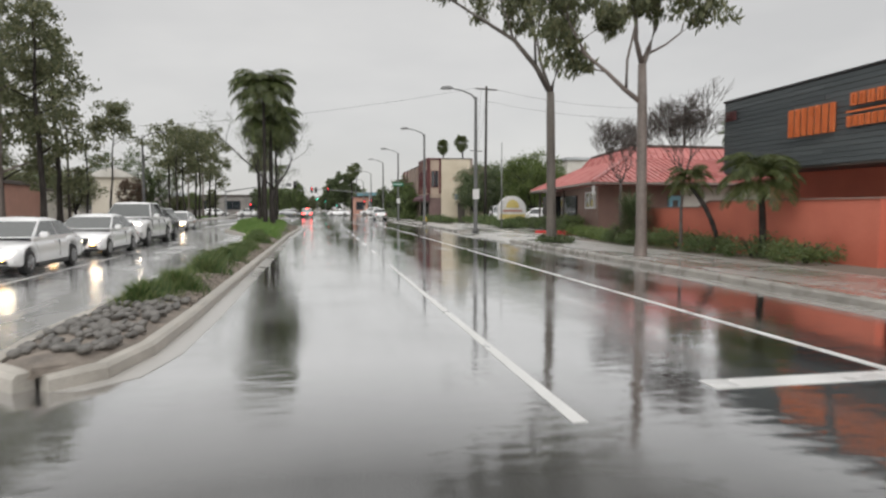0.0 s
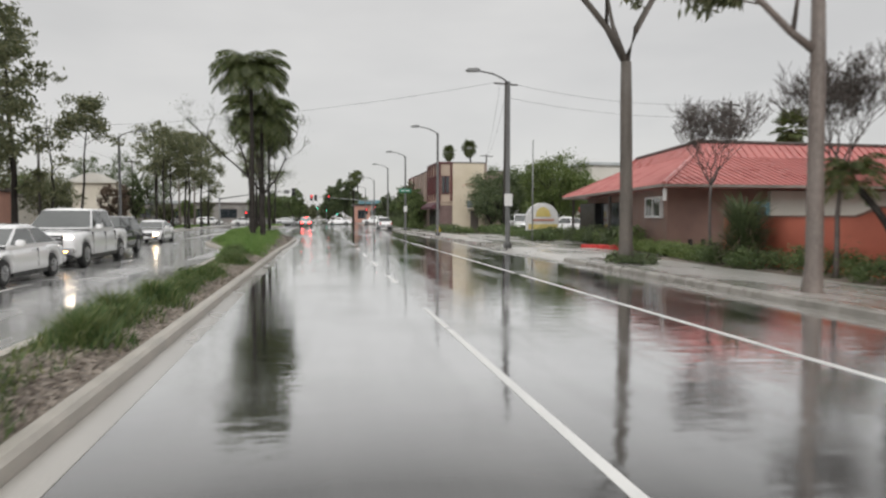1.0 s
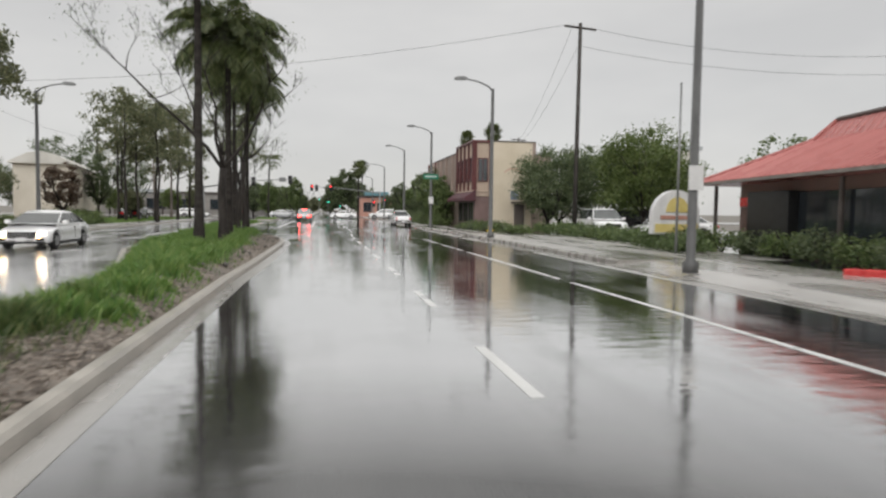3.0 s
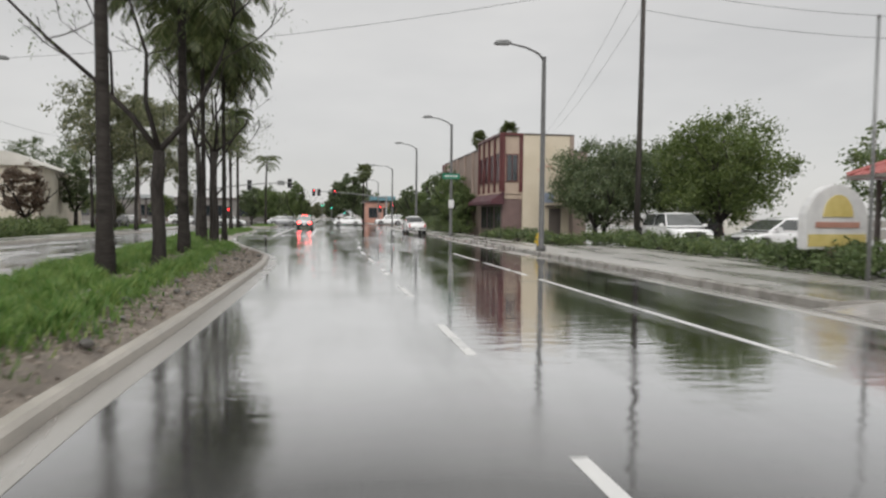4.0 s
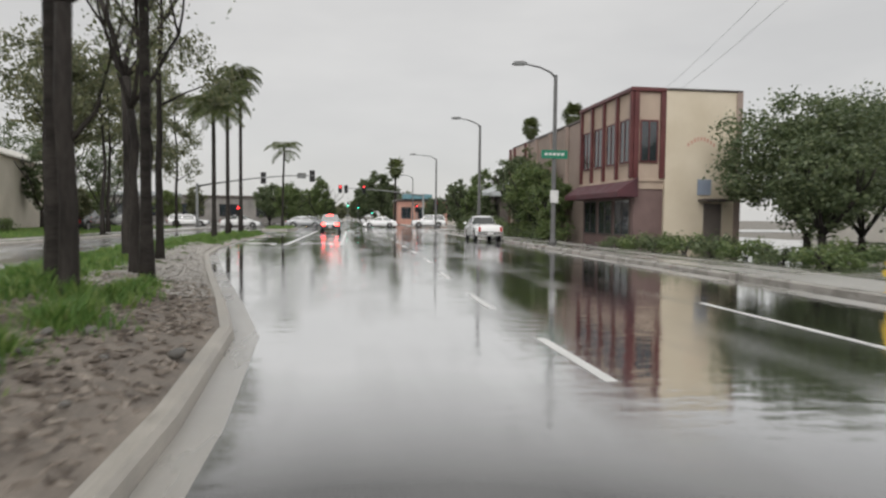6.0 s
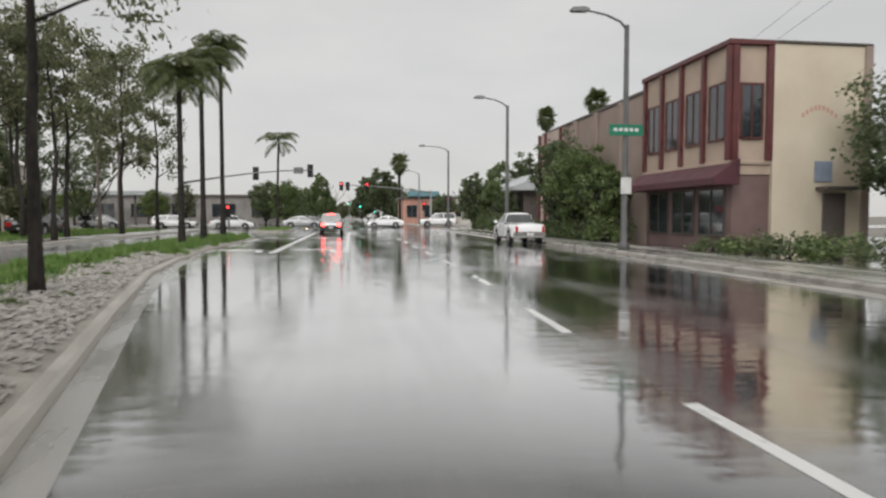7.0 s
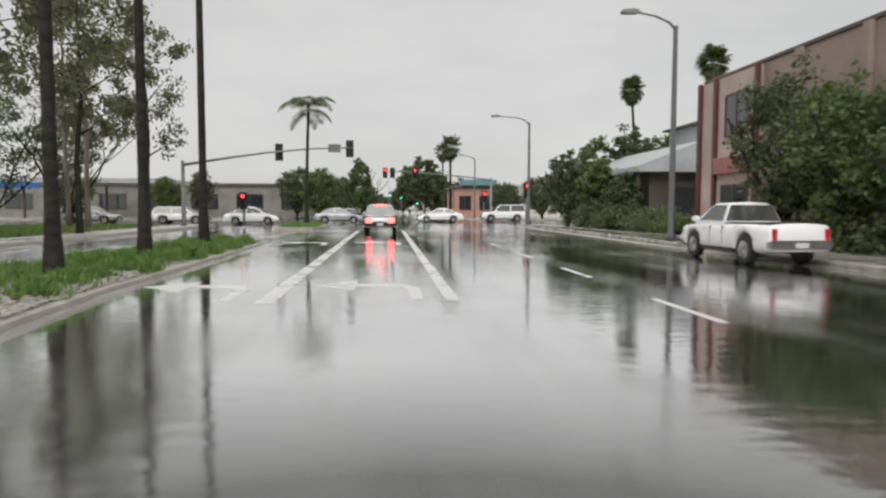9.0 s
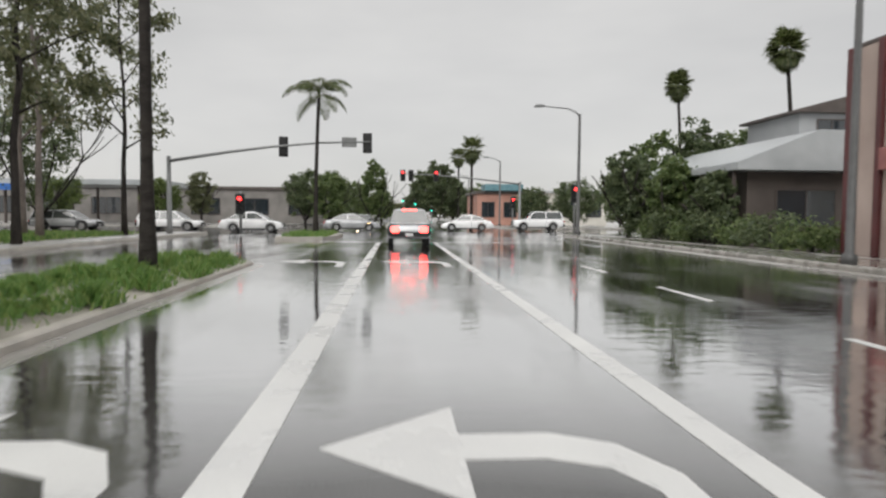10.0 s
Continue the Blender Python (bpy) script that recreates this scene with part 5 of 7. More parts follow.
simple_house("low_store", pose(-41, 88, 0.14), 14, 10, 3.6, WHITEWALL, FASCIA, "low white store behind the far car park", 4)
simple_house("brown_store", pose(-40, 66, 0.15), 20, 12, 3.8, PINK, DARKWALL, "low salmon store with dark flat roof", 4)
simple_house("brown_store", pose(-38, 34, 0.14), 16, 14, 4.0, PINK, DARKWALL, "low salmon store with dark flat roof", 4)
simple_house("dark_store", pose(-34, 166, 0.14), 44, 12, 4.4, STOREWALL, FASCIA, "long grey low store at the far corner", 7)
simple_house("white_house", pose(35.4, 84, 0.13), 4.8, 8, 8.0, WHITEWALL, GREYROOF, "tall off-white building with a pale flat roof behind trees", 1)

# flat filling-station canopy with blue band
cn = thing("station_canopy", pose(-37, 151, 0.14), "flat grey forecourt canopy with a blue sign band", "canopy")
part("canopy_roof", boxed(-10, 0, 4.2, 9, 9, 4.8, 0.04), GREYROOF, cn)
part("blue_band", boxed(-10.02, -0.06, 3.55, -5.4, -0.003, 4.25), BLUE, cn)
for x in (-8, -1, 6):
    for y in (1.5, 7.5):
        part("column", tubed([(x, y, 0), (x, y, 4.2)], [0.16, 0.16], 8), DARKWALL, cn)


# ---- street furniture ----
def street_lamp(m, label, arm=1.7, h=8.1, board=False, plate=False):
    th = thing("street_lamp", m, label, "street lamp", "street lamps along the pavement")
    bm = bmesh.new()
    tube(bm, [(0, 0, 0), (0, 0, 0.25), (0, 0, 0.3), (0, 0, h)], [0.2, 0.2, 0.12, 0.085], 10)
    part("pole", bm, POLE, th, smooth=True)
    bm = bmesh.new()
    tube(bm, [(0, 0, h - 0.15), (-0.25, 0, h + 0.12), (-0.8, 0, h + 0.34), (-arm + 0.2, 0, h + 0.46)], [0.05, 0.045, 0.04, 0.035], 8)
    part("arm", bm, POLE, th, smooth=True)
    bm = bmesh.new()
    prism(bm, [(-arm - 0.45, h + 0.44), (-arm - 0.35, h + 0.54), (-arm + 0.1, h + 0.58), (-arm + 0.3, h + 0.5), (-arm + 0.2, h + 0.4), (-arm - 0.35, h + 0.38)], -0.12, 0.12, 0.02)
    part("lamp_head", bm, POLELIGHT, th, "grey cobra-head lantern, unlit")
    if board:
        part("sign_board", boxed(-0.2, -0.13, 2.05, 0.2, -0.105, 2.65), WHITESIGN, th, "pale square sign board")
    if plate:
        sg = part("street_sign", boxed(-0.66, -0.12, 4.15, 0.62, -0.09, 4.55, 0.005), GREENSIGN, th, "green street name sign")
        for k in range(5):
            part("sign_bar", boxed(-0.5 + k * 0.2, -0.126, 4.3, -0.36 + k * 0.2, -0.121, 4.42), WHITESIGN, sg)
    return th


street_lamp(pose(9.02, 37.9, 0.1), "tall grey street lamp with curved arm and pale sign board", board=True)
street_lamp(pose(9.05, 57.6, 0.1), "tall grey street lamp with curved arm")
street_lamp(pose(9.1, 78.0, 0.14), "tall grey street lamp with a green street name sign", plate=True, board=True)
street_lamp(pose(8.9, 95.1, 0.14), "tall grey street lamp with curved arm")
street_lamp(pose(9.1, 121.0, 0.14), "tall grey street lamp at the corner", h=7.9, arm=2.6)
street_lamp(pose(10.2, 160, 0.14), "tall grey street lamp beyond the lights")
street_lamp(pose(10.2, 195, 0.14), "tall grey street lamp beyond the lights")
street_lamp(pose(-16.4, 65, 0.14, 0, 0, 180), "tall grey street lamp on the far pavement")


def utility_pole(m, h, label, arms=2, r=0.16):
    th = thing("utility_pole", m, label, "utility pole", "utility poles")
    part("pole", tubed([(0, 0, -0.1), (0, 0, h)], [r, r * 0.7], 9), WOODPOLE, th, smooth=True)
    for k in range(arms):
        z = h - 0.35 - 0.9 * k
        ar = part("crossarm", boxed(-1.15, -0.06, z, 1.15, 0.06, z + 0.12, 0.01), WOODPOLE, th)
        for x in (-1.0, -0.5, 0.5, 1.0):
            part("insulator", tubed([(x, 0, z + 0.12), (x, 0, z + 0.27)], [0.05, 0.03], 6), WHITESIGN, ar)
    return th


utility_pole(pose(16.03, 62.9, 0.13, 0, 0.4, 10), 13.5, "tall dark wooden utility pole with a short crossarm", 1)
utility_pole(pose(33.7, 56.3, 0.13, 0, 0, 20), 11.2, "wooden utility pole with two crossarms behind the restaurant", 2)
utility_pole(pose(26, 108, 0.13, 0, 0, 15), 11.5, "wooden utility pole with crossarm", 1)
utility_pole(pose(-26, 74, 0.13, 0, 0, 0), 10.0, "wooden utility pole on the far side", 1, 0.13)
utility_pole(pose(-28, 112, 0.13, 0, 0, 0), 10.0, "wooden utility pole on the far side", 1, 0.13)


def wire(a, b, sag, label="thin black overhead cable"):
    a, b = Vector(a), Vector(b)
    pts = [a.lerp(b, k / 10) - Vector((0, 0, sag * 4 * (k / 10) * (1 - k / 10))) for k in range(11)]
    return tagged(new("overhead_cable", mesh_of("overhead_cable", tubed(pts, [0.011] * 11, 4), WIRE)), label, "cable", "overhead cables")


wire((15.0, 62.8, 13.4), (-26, 74, 10.0), 0.9)
wire((17.0, 63.1, 13.4), (33, 56.3, 11.0), 0.6)
wire((16.1, 62.9, 12.2), (34, 56.3, 10.0), 0.6)
wire((15.6, 62.9, 13.4), (26, 108, 11.3), 0.8)
wire((16.1, 62.9, 12.4), (26, 108, 10.6), 0.8)
wire((-26, 74, 10.0), (-28, 112, 10.0), 0.7)

fp = thing("flag_pole", pose(12.54, 44.6, 0.14), "slim pale metal pole without a flag", "pole")
part("pole", tubed([(0, 0, 0), (0, 0, 6.0)], [0.05, 0.035], 8), POLELIGHT, fp, smooth=True)
part("ball_cap", tubed([(0, 0, 6.0), (0, 0, 6.05), (0, 0, 6.1)], [0.02, 0.05, 0.01], 8), POLELIGHT, fp)

# arched roadside sign
ms = thing("roadside_sign", pose(14.2, 47.6, 0.14, 0, 0, 8), "arched white and yellow roadside sign on a low base", "sign")
part("base", boxed(-0.28, -0.2, 0, 0.28, 0.2, 0.62, 0.03), PINK, ms)
arch = [(-1.15, 0.6)] + [(-1.15 * math.cos(a), 1.35 + 1.05 * math.sin(a)) for a in [3.1416 * k / 14 for k in range(15)]] + [(1.15, 0.6)]
part("board", prism(bmesh.new(), arch, -0.14, 0.14, 0.02), WHITESIGN, ms, "pale arched board")
sun_shape = [(-0.55 * math.cos(a), 1.5 + 0.62 * math.sin(a)) for a in [3.1416 * k / 12 for k in range(13)]]
part("yellow_shape", prism(bmesh.new(), sun_shape, -0.165, -0.141), SIGNYELLOW, ms, "yellow half-round shape")
part("yellow_band", boxed(-1.05, -0.165, 0.68, 1.05, -0.141, 1.02), SIGNYELLOW, ms, "yellow band")
part("red_stripe", boxed(-0.8, -0.165, 1.2, 0.8, -0.141, 1.36), PINK, ms)

# yellow hydrant
hy = thing("fire_hydrant", pose(9.25, 58.45, 0.08), "yellow fire hydrant beside the kerb", "hydrant")
bm = bmesh.new()
tube(bm, [(0, 0, 0), (0, 0, 0.06), (0, 0, 0.07), (0, 0, 0.55), (0, 0, 0.57), (0, 0, 0.63), (0, 0, 0.64), (0, 0, 0.78), (0, 0, 0.84)], [0.17, 0.17, 0.11, 0.11, 0.15, 0.15, 0.12, 0.09, 0.03], 12)
part("barrel", bm, YELLOW, hy, smooth=False)
for s in (-1, 1):
    part("outlet", tubed([(0.09 * s, 0, 0.42), (0.19 * s, 0, 0.42)], [0.06, 0.065], 10), YELLOW, hy)
part("front_outlet", tubed([(0, -0.09, 0.36), (0, -0.2, 0.36)], [0.075, 0.08], 10), YELLOW, hy)


# traffic signals
def signal_head(parent, x, y, z, face, lit=True, s=1.0):
    """A three-lamp head at (x, y, z); face -1 looks back along the road."""
    hd = part("signal_head", boxed(x - 0.17 * s, y - 0.12, z - 0.5 * s, x + 0.17 * s, y + 0.12, z + 0.5 * s, 0.03), BLACKTRIM, parent, "black three-lamp signal head")
    part("back_plate", boxed(x - 0.28 * s, y - 0.015 + 0.05, z - 0.62 * s, x + 0.28 * s, y + 0.015 + 0.05, z + 0.62 * s), BLACKTRIM, hd)
    for k, c in enumerate((0.32, 0.0, -0.32)):
        yy = y + face * 0.121
        part("lens", tubed([(x, yy, z + c * s), (x, yy + face * 0.03, z + c * s)], [0.125 * s, 0.11 * s], 14), REDSIGNAL if (k == 0 and lit) else BLACKTRIM, hd, "lit red lens" if k == 0 and lit else "dark lens")
        bm = bmesh.new()
        for q in range(8):
            a0, a1 = 3.1416 * q / 8, 3.1416 * (q + 1) / 8
            v = [bm.verts.new((x + 0.145 * s * math.cos(a), yy + face * d, z + c * s + 0.145 * s * math.sin(a))) for a, d in ((a0, 0), (a1, 0), (a1, 0.22), (a0, 0.22))]
            bm.faces.new(v)
        part("visor", bm, BLACKTRIM, hd)
    return hd


def signal_mast(m, base, tip, h0, h1, heads, face, lit, label, plate=None):
    th = thing("traffic_signal", m, label, "traffic signal", "traffic signals")
    part("pole", tubed([(base, 0, 0), (base, 0, 0.3), (base, 0, h0 + 0.3)], [0.22, 0.16, 0.12], 10), POLELIGHT, th, smooth=True)
    pts = [(base + (tip - base) * f, 0, h0 + (h1 - h0) * math.sin(1.57 * f)) for f in (0, 0.15, 0.3, 0.5, 0.75, 1)]
    part("mast_arm", tubed(pts, [0.11, 0.1, 0.09, 0.075, 0.06, 0.05], 8), POLELIGHT, th, "grey curved mast arm", smooth=True)
    for k, (x, z) in enumerate(heads):
        signal_head(th, x, 0.25 * face, z, face, lit and k < 2)
    if plate:
        part("sign_plate", boxed(plate - 0.45, -0.03, h1 - 0.35, plate + 0.45, 0.0, h1 + 0.25), POLELIGHT, th, "back of a square sign plate")
    return th


signal_mast(pose(0, 119.6, 0.1), -16.6, -4.4, 4.4, 5.75, [(-9.8, 5.4), (-4.65, 5.7)], 1, False, "traffic signal mast seen from behind", plate=-5.75)
signal_mast(pose(0, 151.0, 0.14), 11.0, -2.4, 4.8, 5.8, [(1.57, 5.6), (-2.1, 5.6), (-1.2, 5.6)], -1, True, "traffic signal mast with red lights beyond the junction")
for x, y, z in ((9.25, 122.2, 3.05), (9.6, 147.4, 3.0), (-12.3, 119.2, 2.1)):
    th = thing("traffic_signal", pose(x, y, 0.13), "pole-mounted traffic signal showing red", "traffic signal", "traffic signals")
    part("pole", tubed([(0, 0.2, 0), (0, 0.2, z + 0.5)], [0.09, 0.07], 9), POLELIGHT, th, smooth=True)
    signal_head(th, 0, 0, z - 0.3, -1)


for x, y, z in ((-1.2, 226, 5.2), (1.6, 228, 4.6), (5.4, 227, 3.2)):
    th = thing("traffic_signal", pose(x, y, 0.0), "distant pole-mounted traffic signal showing green", "traffic signal", "far traffic signals")
    part("pole", tubed([(0, 0.2, 0), (0, 0.2, z + 0.5)], [0.09, 0.07], 9), POLELIGHT, th, smooth=True)
    hd = part("signal_head", boxed(-0.2, -0.1, z - 0.9, 0.2, 0.1, z + 0.2, 0.03), BLACKTRIM, th, "black signal head")
    part("lens", tubed([(0, -0.101, z - 0.65), (0, -0.13, z - 0.65)], [0.13, 0.12], 14), GREENSIGNAL, hd, "lit green lens")


# ---- vehicles ----
def arch_pts(cx, r, z, n=7, rev=False):
    pts = [(cx - r * math.cos(3.1416 * k / n), z + r * math.sin(3.1416 * k / n)) for k in range(n + 1)]
    return pts[::-1] if rev else pts


def car(m, label, kind, paint, L, W, H, wb, front_lit=False, rear_lit=False, name="car", group="", crew=0.0):
    """Nose along +x. Body, cabin, windows, four wheels, lamps, bumpers, mirrors."""
    th = thing(name, m, label, "pickup truck" if kind == "pickup" else "car", group)
    h = L / 2
    r = 0.31 if kind == "sedan" else 0.41 if crew > 0 else 0.37
    belt = H * (0.64 if kind == "sedan" else 0.65 if crew > 0 else 0.61 if crew == 0 else 0.67)
    gz = 0.2 if kind == "sedan" else 0.3
    hood = belt - (0.08 if kind == "sedan" else 0.04)
    fx, rx = wb / 2 + 0.08, -wb / 2 + 0.08
    low = [(-h + 0.1, gz + 0.12)] + arch_pts(rx, r + 0.07, gz + 0.05) + arch_pts(fx, r + 0.07, gz + 0.05) + [(h - 0.12, gz + 0.05)]
    if kind == "pickup":
        up = [(h - 0.01, gz + 0.3), (h, hood - 0.22), (h - 0.12, hood - 0.06), (h - 1.15, hood), (0.95, belt), (-h + 0.02, belt), (-h, gz + 0.4)]
    elif kind == "suv":
        up = [(h, gz + 0.3), (h, hood - 0.2), (h - 0.15, hood - 0.05), (h - 0.95, hood), (1.0, belt), (-h + 0.12, belt), (-h, belt - 0.25), (-h, gz + 0.35)]
    else:
        up = [(h, gz + 0.25), (h - 0.04, hood - 0.26), (h - 0.22, hood - 0.15), (h - 0.6, hood - 0.05), (h - 1.0, hood + 0.02), (0.9, belt), (-h + 0.95, belt + 0.02), (-h + 0.2, belt - 0.02), (-h + 0.03, belt - 0.16), (-h, gz + 0.35)]
    top = sorted((x, z) for x, z in up if z > gz + 0.32)
    def z_top(x):
        for (x0, a), (x1, b) in zip(top, top[1:]):
            if x0 <= x <= x1:
                return a + (b - a) * (x - x0) / max(1e-6, x1 - x0)
        return top[0][1] if x < top[0][0] else top[-1][1]
    def z_low(x):
        z = gz + 0.02 + 0.1 * max(0, abs(x) - h + 0.5)
        for c in (fx, rx):
            q = (r + 0.07) ** 2 - (x - c) ** 2
            if q > 0:
                z = max(z, r + math.sqrt(q) * 0.98)
        return z
    xs = sorted({-h + L * k / 44 for k in range(45)} | {c + d * (r + 0.07) for c in (fx, rx) for d in (-1.02, -1, -0.97, -0.85, 0.85, 0.97, 1, 1.02)} | {-h + 0.03, h - 0.03, h - 0.1, -h + 0.1})
    bm = bmesh.new()
    rings = []
    for x in xs:
        e = min(1.0, (h - abs(x)) / 0.45)
        w = W / 2 * (0.86 + 0.14 * math.sin(1.5708 * max(0, e)) ** 0.7)
        zt, zb = z_top(x) - 0.02, z_low(x)
        zb = min(zb, zt - 0.08)
        hh = zt - zb
        half = [(0, zb), (w * 0.9, zb), (w * 0.985, zb + hh * 0.12), (w, zb + hh * 0.45), (w * 0.985, zb + hh * 0.72), (w * 0.95, zb + hh * 0.88), (w * 0.86, zb + hh * 0.975), (w * 0.5, zt + 0.018), (0, zt + 0.028)]
        ring = [bm.verts.new((x, y, z)) for y, z in half] + [bm.verts.new((x, -y, z)) for y, z in half[-2:0:-1]]
        rings.append(ring)
    for a, b in zip(rings, rings[1:]):
        for q in range(len(a)):
            bm.faces.new((a[q], a[(q + 1) % len(a)], b[(q + 1) % len(a)], b[q]))
    bm.faces.new(rings[0])
    bm.faces.new(rings[-1])
    part("body", bm, paint, th, smooth=True)
    if kind == "pickup":
        cab = [(-0.75 - crew, belt - 0.02), (-0.66 - crew, H - 0.06), (-0.5 - crew, H), (0.55, H), (0.68, H - 0.05), (1.35, belt - 0.02)]
    elif kind == "suv":
        cab = [(-h + 0.1, belt - 0.02), (-h + 0.28, H - 0.1), (-h + 0.5, H), (0.3, H), (0.5, H - 0.05), (1.25, belt - 0.02)]
    else:
        cab = [(-h + 0.5, belt - 0.02), (-h + 1.25, H - 0.13), (-h + 1.65, H - 0.03), (-h + 2.0, H), (0.12, H - 0.008), (0.42, H - 0.09), (1.28, belt - 0.02)]
    def z_cab(x):
        for (x0, a), (x1, b) in zip(cab, cab[1:]):
            if x0 <= x <= x1:
                return a + (b - a) * (x - x0) / max(1e-6, x1 - x0)
        return belt
    bm = bmesh.new()
    rings = []
    for x in sorted({cab[0][0] + (cab[-1][0] - cab[0][0]) * q / 26 for q in range(27)} | {p[0] for p in cab}):
        zt = max(z_cab(x), belt + 0.002)
        g = min(1, (zt - belt) / (H - belt))
        y0 = W / 2 - 0.065
        half = [(y0, belt - 0.12), (y0, belt)] + [(y0 - 0.2 * g * q, belt + (zt - belt) * q * 0.96) for q in (0.35, 0.7, 1.0)] + [(y0 - 0.2 * g - 0.09, zt), (0, zt + (0.025 if g > 0.97 else 0))]
        rings.append([bm.verts.new((x, y, z)) for y, z in half] + [bm.verts.new((x, -y, z)) for y, z in half[-2::-1]])
    for a, b in zip(rings, rings[1:]):
        for q in range(len(a) - 1):
            bm.faces.new((a[q], a[q + 1], b[q + 1], b[q]))
    part("cabin", bm, paint, th, smooth=True)
    # glass: side windows, windscreen, rear window
    def yside(z):
        return W / 2 - 0.06 - 0.2 * min(1, max(0, (z - belt) / (H - belt)))
    z0, z1 = belt + 0.03, H - (0.1 if kind == "sedan" else 0.06)
    def cx(z, front):
        a, b = ((cab[-1], cab[-2]) if front else (cab[0], cab[1]))
        f = (z - a[1]) / (b[1] - a[1])
        return a[0] + (b[0] - a[0]) * f
    for s in (-1, 1):
        xa0, xb0 = cx(z0, False) + 0.1, cx(z0, True) - 0.16
        xa1, xb1 = cx(z1, False) + 0.1, cx(z1, True) - 0.1
        mid = (xa0 + xb0) / 2 - 0.05
        spans = [((xa0, xa1), (mid - 0.04, mid - 0.04)), ((mid + 0.04, mid + 0.04), (xb0, xb1))] if crew >= 0 else [((xa0, xa1), (xb0, xb1))]
        for (a0, a1), (b0, b1) in spans:
            bm = bmesh.new()
            o = 0.006
            v = [bm.verts.new((x, s * (yside(z) + k), z)) for k in (o, -0.03) for x, z in ((a0, z0), (b0, z0), (b1, z1), (a1, z1))]
            for fc in ((0, 1, 2, 3), (7, 6, 5, 4), (0, 1, 5, 4), (1, 2, 6, 5), (2, 3, 7, 6), (3, 0, 4, 7)):
                bm.faces.new([v[i] for i in fc])
            part("side_window", bm, GLASSBLUE, th, "dark side window glass")
        bm = bmesh.new()
        box(bm, cx(z0, True) - 0.35, s * (W / 2 + 0.0), belt + 0.0, cx(z0, True) - 0.2, s * (W / 2 + 0.2), belt + 0.15, 0.03, 2)
        part("wing_mirror", bm, paint, th)
        part("door_handle", boxed(mid + 0.15, s * (W / 2 - 0.03), belt - 0.14, mid + 0.33, s * (W / 2 + 0.012), belt - 0.11, 0.006), paint, th)
        if crew >= 0:
            part("door_handle", boxed(mid - 0.7, s * (W / 2 - 0.03), belt - 0.14, mid - 0.52, s * (W / 2 + 0.012), belt - 0.11, 0.006), paint, th)
    for front in (True, False):
        bm = bmesh.new()
        nx = 0.012 if front else -0.012
        xs = (cx(z0, front) + nx, cx(z1, front) + nx)
        w0, w1 = yside(z0) - 0.025, yside(z1) - 0.03
        v = [bm.verts.new((x + k, y, z)) for k in (0, -0.03 if front else 0.03) for x, y, z in ((xs[0], -w0, z0), (xs[0], w0, z0), (xs[1], w1, z1), (xs[1], -w1, z1))]
        for fc in ((0, 1, 2, 3), (7, 6, 5, 4), (0, 1, 5, 4), (1, 2, 6, 5), (2, 3, 7, 6), (3, 0, 4, 7)):
            bm.faces.new([v[i] for i in fc])
        part("windscreen" if front else "rear_window", bm, GLASSBLUE, th, "dark windscreen glass")
    for s in (-1, 1):
        for x in (xb0 + 0.12, mid, xa0 - 0.08):
            if abs(x - rx) > r + 0.1 and abs(x - fx) > r + 0.1:
                part("door_seam", boxed(x - 0.006, min(s * (W / 2 - 0.06), s * (W / 2 + 0.002)), gz + 0.16, x + 0.006, max(s * (W / 2 - 0.06), s * (W / 2 + 0.002)), belt - 0.1), BLACKTRIM, th)
        part("sill", boxed(rx + r + 0.08, min(s * (W / 2 - 0.1), s * (W / 2 - 0.01)), gz - 0.03, fx - r - 0.08, max(s * (W / 2 - 0.1), s * (W / 2 - 0.01)), gz + 0.08, 0.02), BLACKTRIM, th, "dark lower sill")
    if kind == "pickup":
        # the body is closed here: a black slab gives the open bed its shade
        part("bed_floor_shade", boxed(-h + 0.15, -W / 2 + 0.15, belt - 0.1, -0.85 - crew, W / 2 - 0.15, belt + 0.006), BLACKTRIM, th, "black slab for the shade in the open bed")
    # wheels
    for x in (fx, rx):
        for s in (-1, 1):
            y = s * (W / 2 - 0.12)
            bm = bmesh.new()
            tube(bm, [(x, y - 0.11, r), (x, y - 0.08, r), (x, y + 0.08, r), (x, y + 0.11, r)], [r - 0.04, r, r, r - 0.04], 20)
            wh = part("wheel", bm, RUBBER, th, "black tyre")
            bm = bmesh.new()
            yo = y + s * 0.112
            tube(bm, [(x, yo - s * 0.02, r), (x, yo, r)], [r * 0.62, r * 0.6], 16)
            part("rim", bm, RIM, wh, "grey wheel rim")
            bm = bmesh.new()
            for q in range(5):
                a = 6.283 * q / 5
                c, sn = math.cos(a), math.sin(a)
                tube(bm, [(x + c * 0.04, yo + s * 0.012, r + sn * 0.04), (x + c * r * 0.55, yo + s * 0.008, r + sn * r * 0.55)], [0.03, 0.022], 4)
            part("spokes", bm, RIM, wh)
    # lamps, grille, bumpers, plates
    lz = hood - 0.22
    for s in (-1, 1):
        y0, y1 = s * (W / 2 - 0.4), s * (W / 2 - 0.14)
        lh = 0.035 if kind == "sedan" else 0.06
        part("headlamp", boxed(h - 0.3, min(y0, y1), lz - lh, h - 0.02, max(y0, y1), lz + lh, 0.02, 2), HEADLAMP if front_lit else LAMPOFF, th, "lit headlamp" if front_lit else "clear headlamp")
        a, b = s * (W * 0.43 - (0.14 if kind == "pickup" else 0.34)), s * W * 0.425
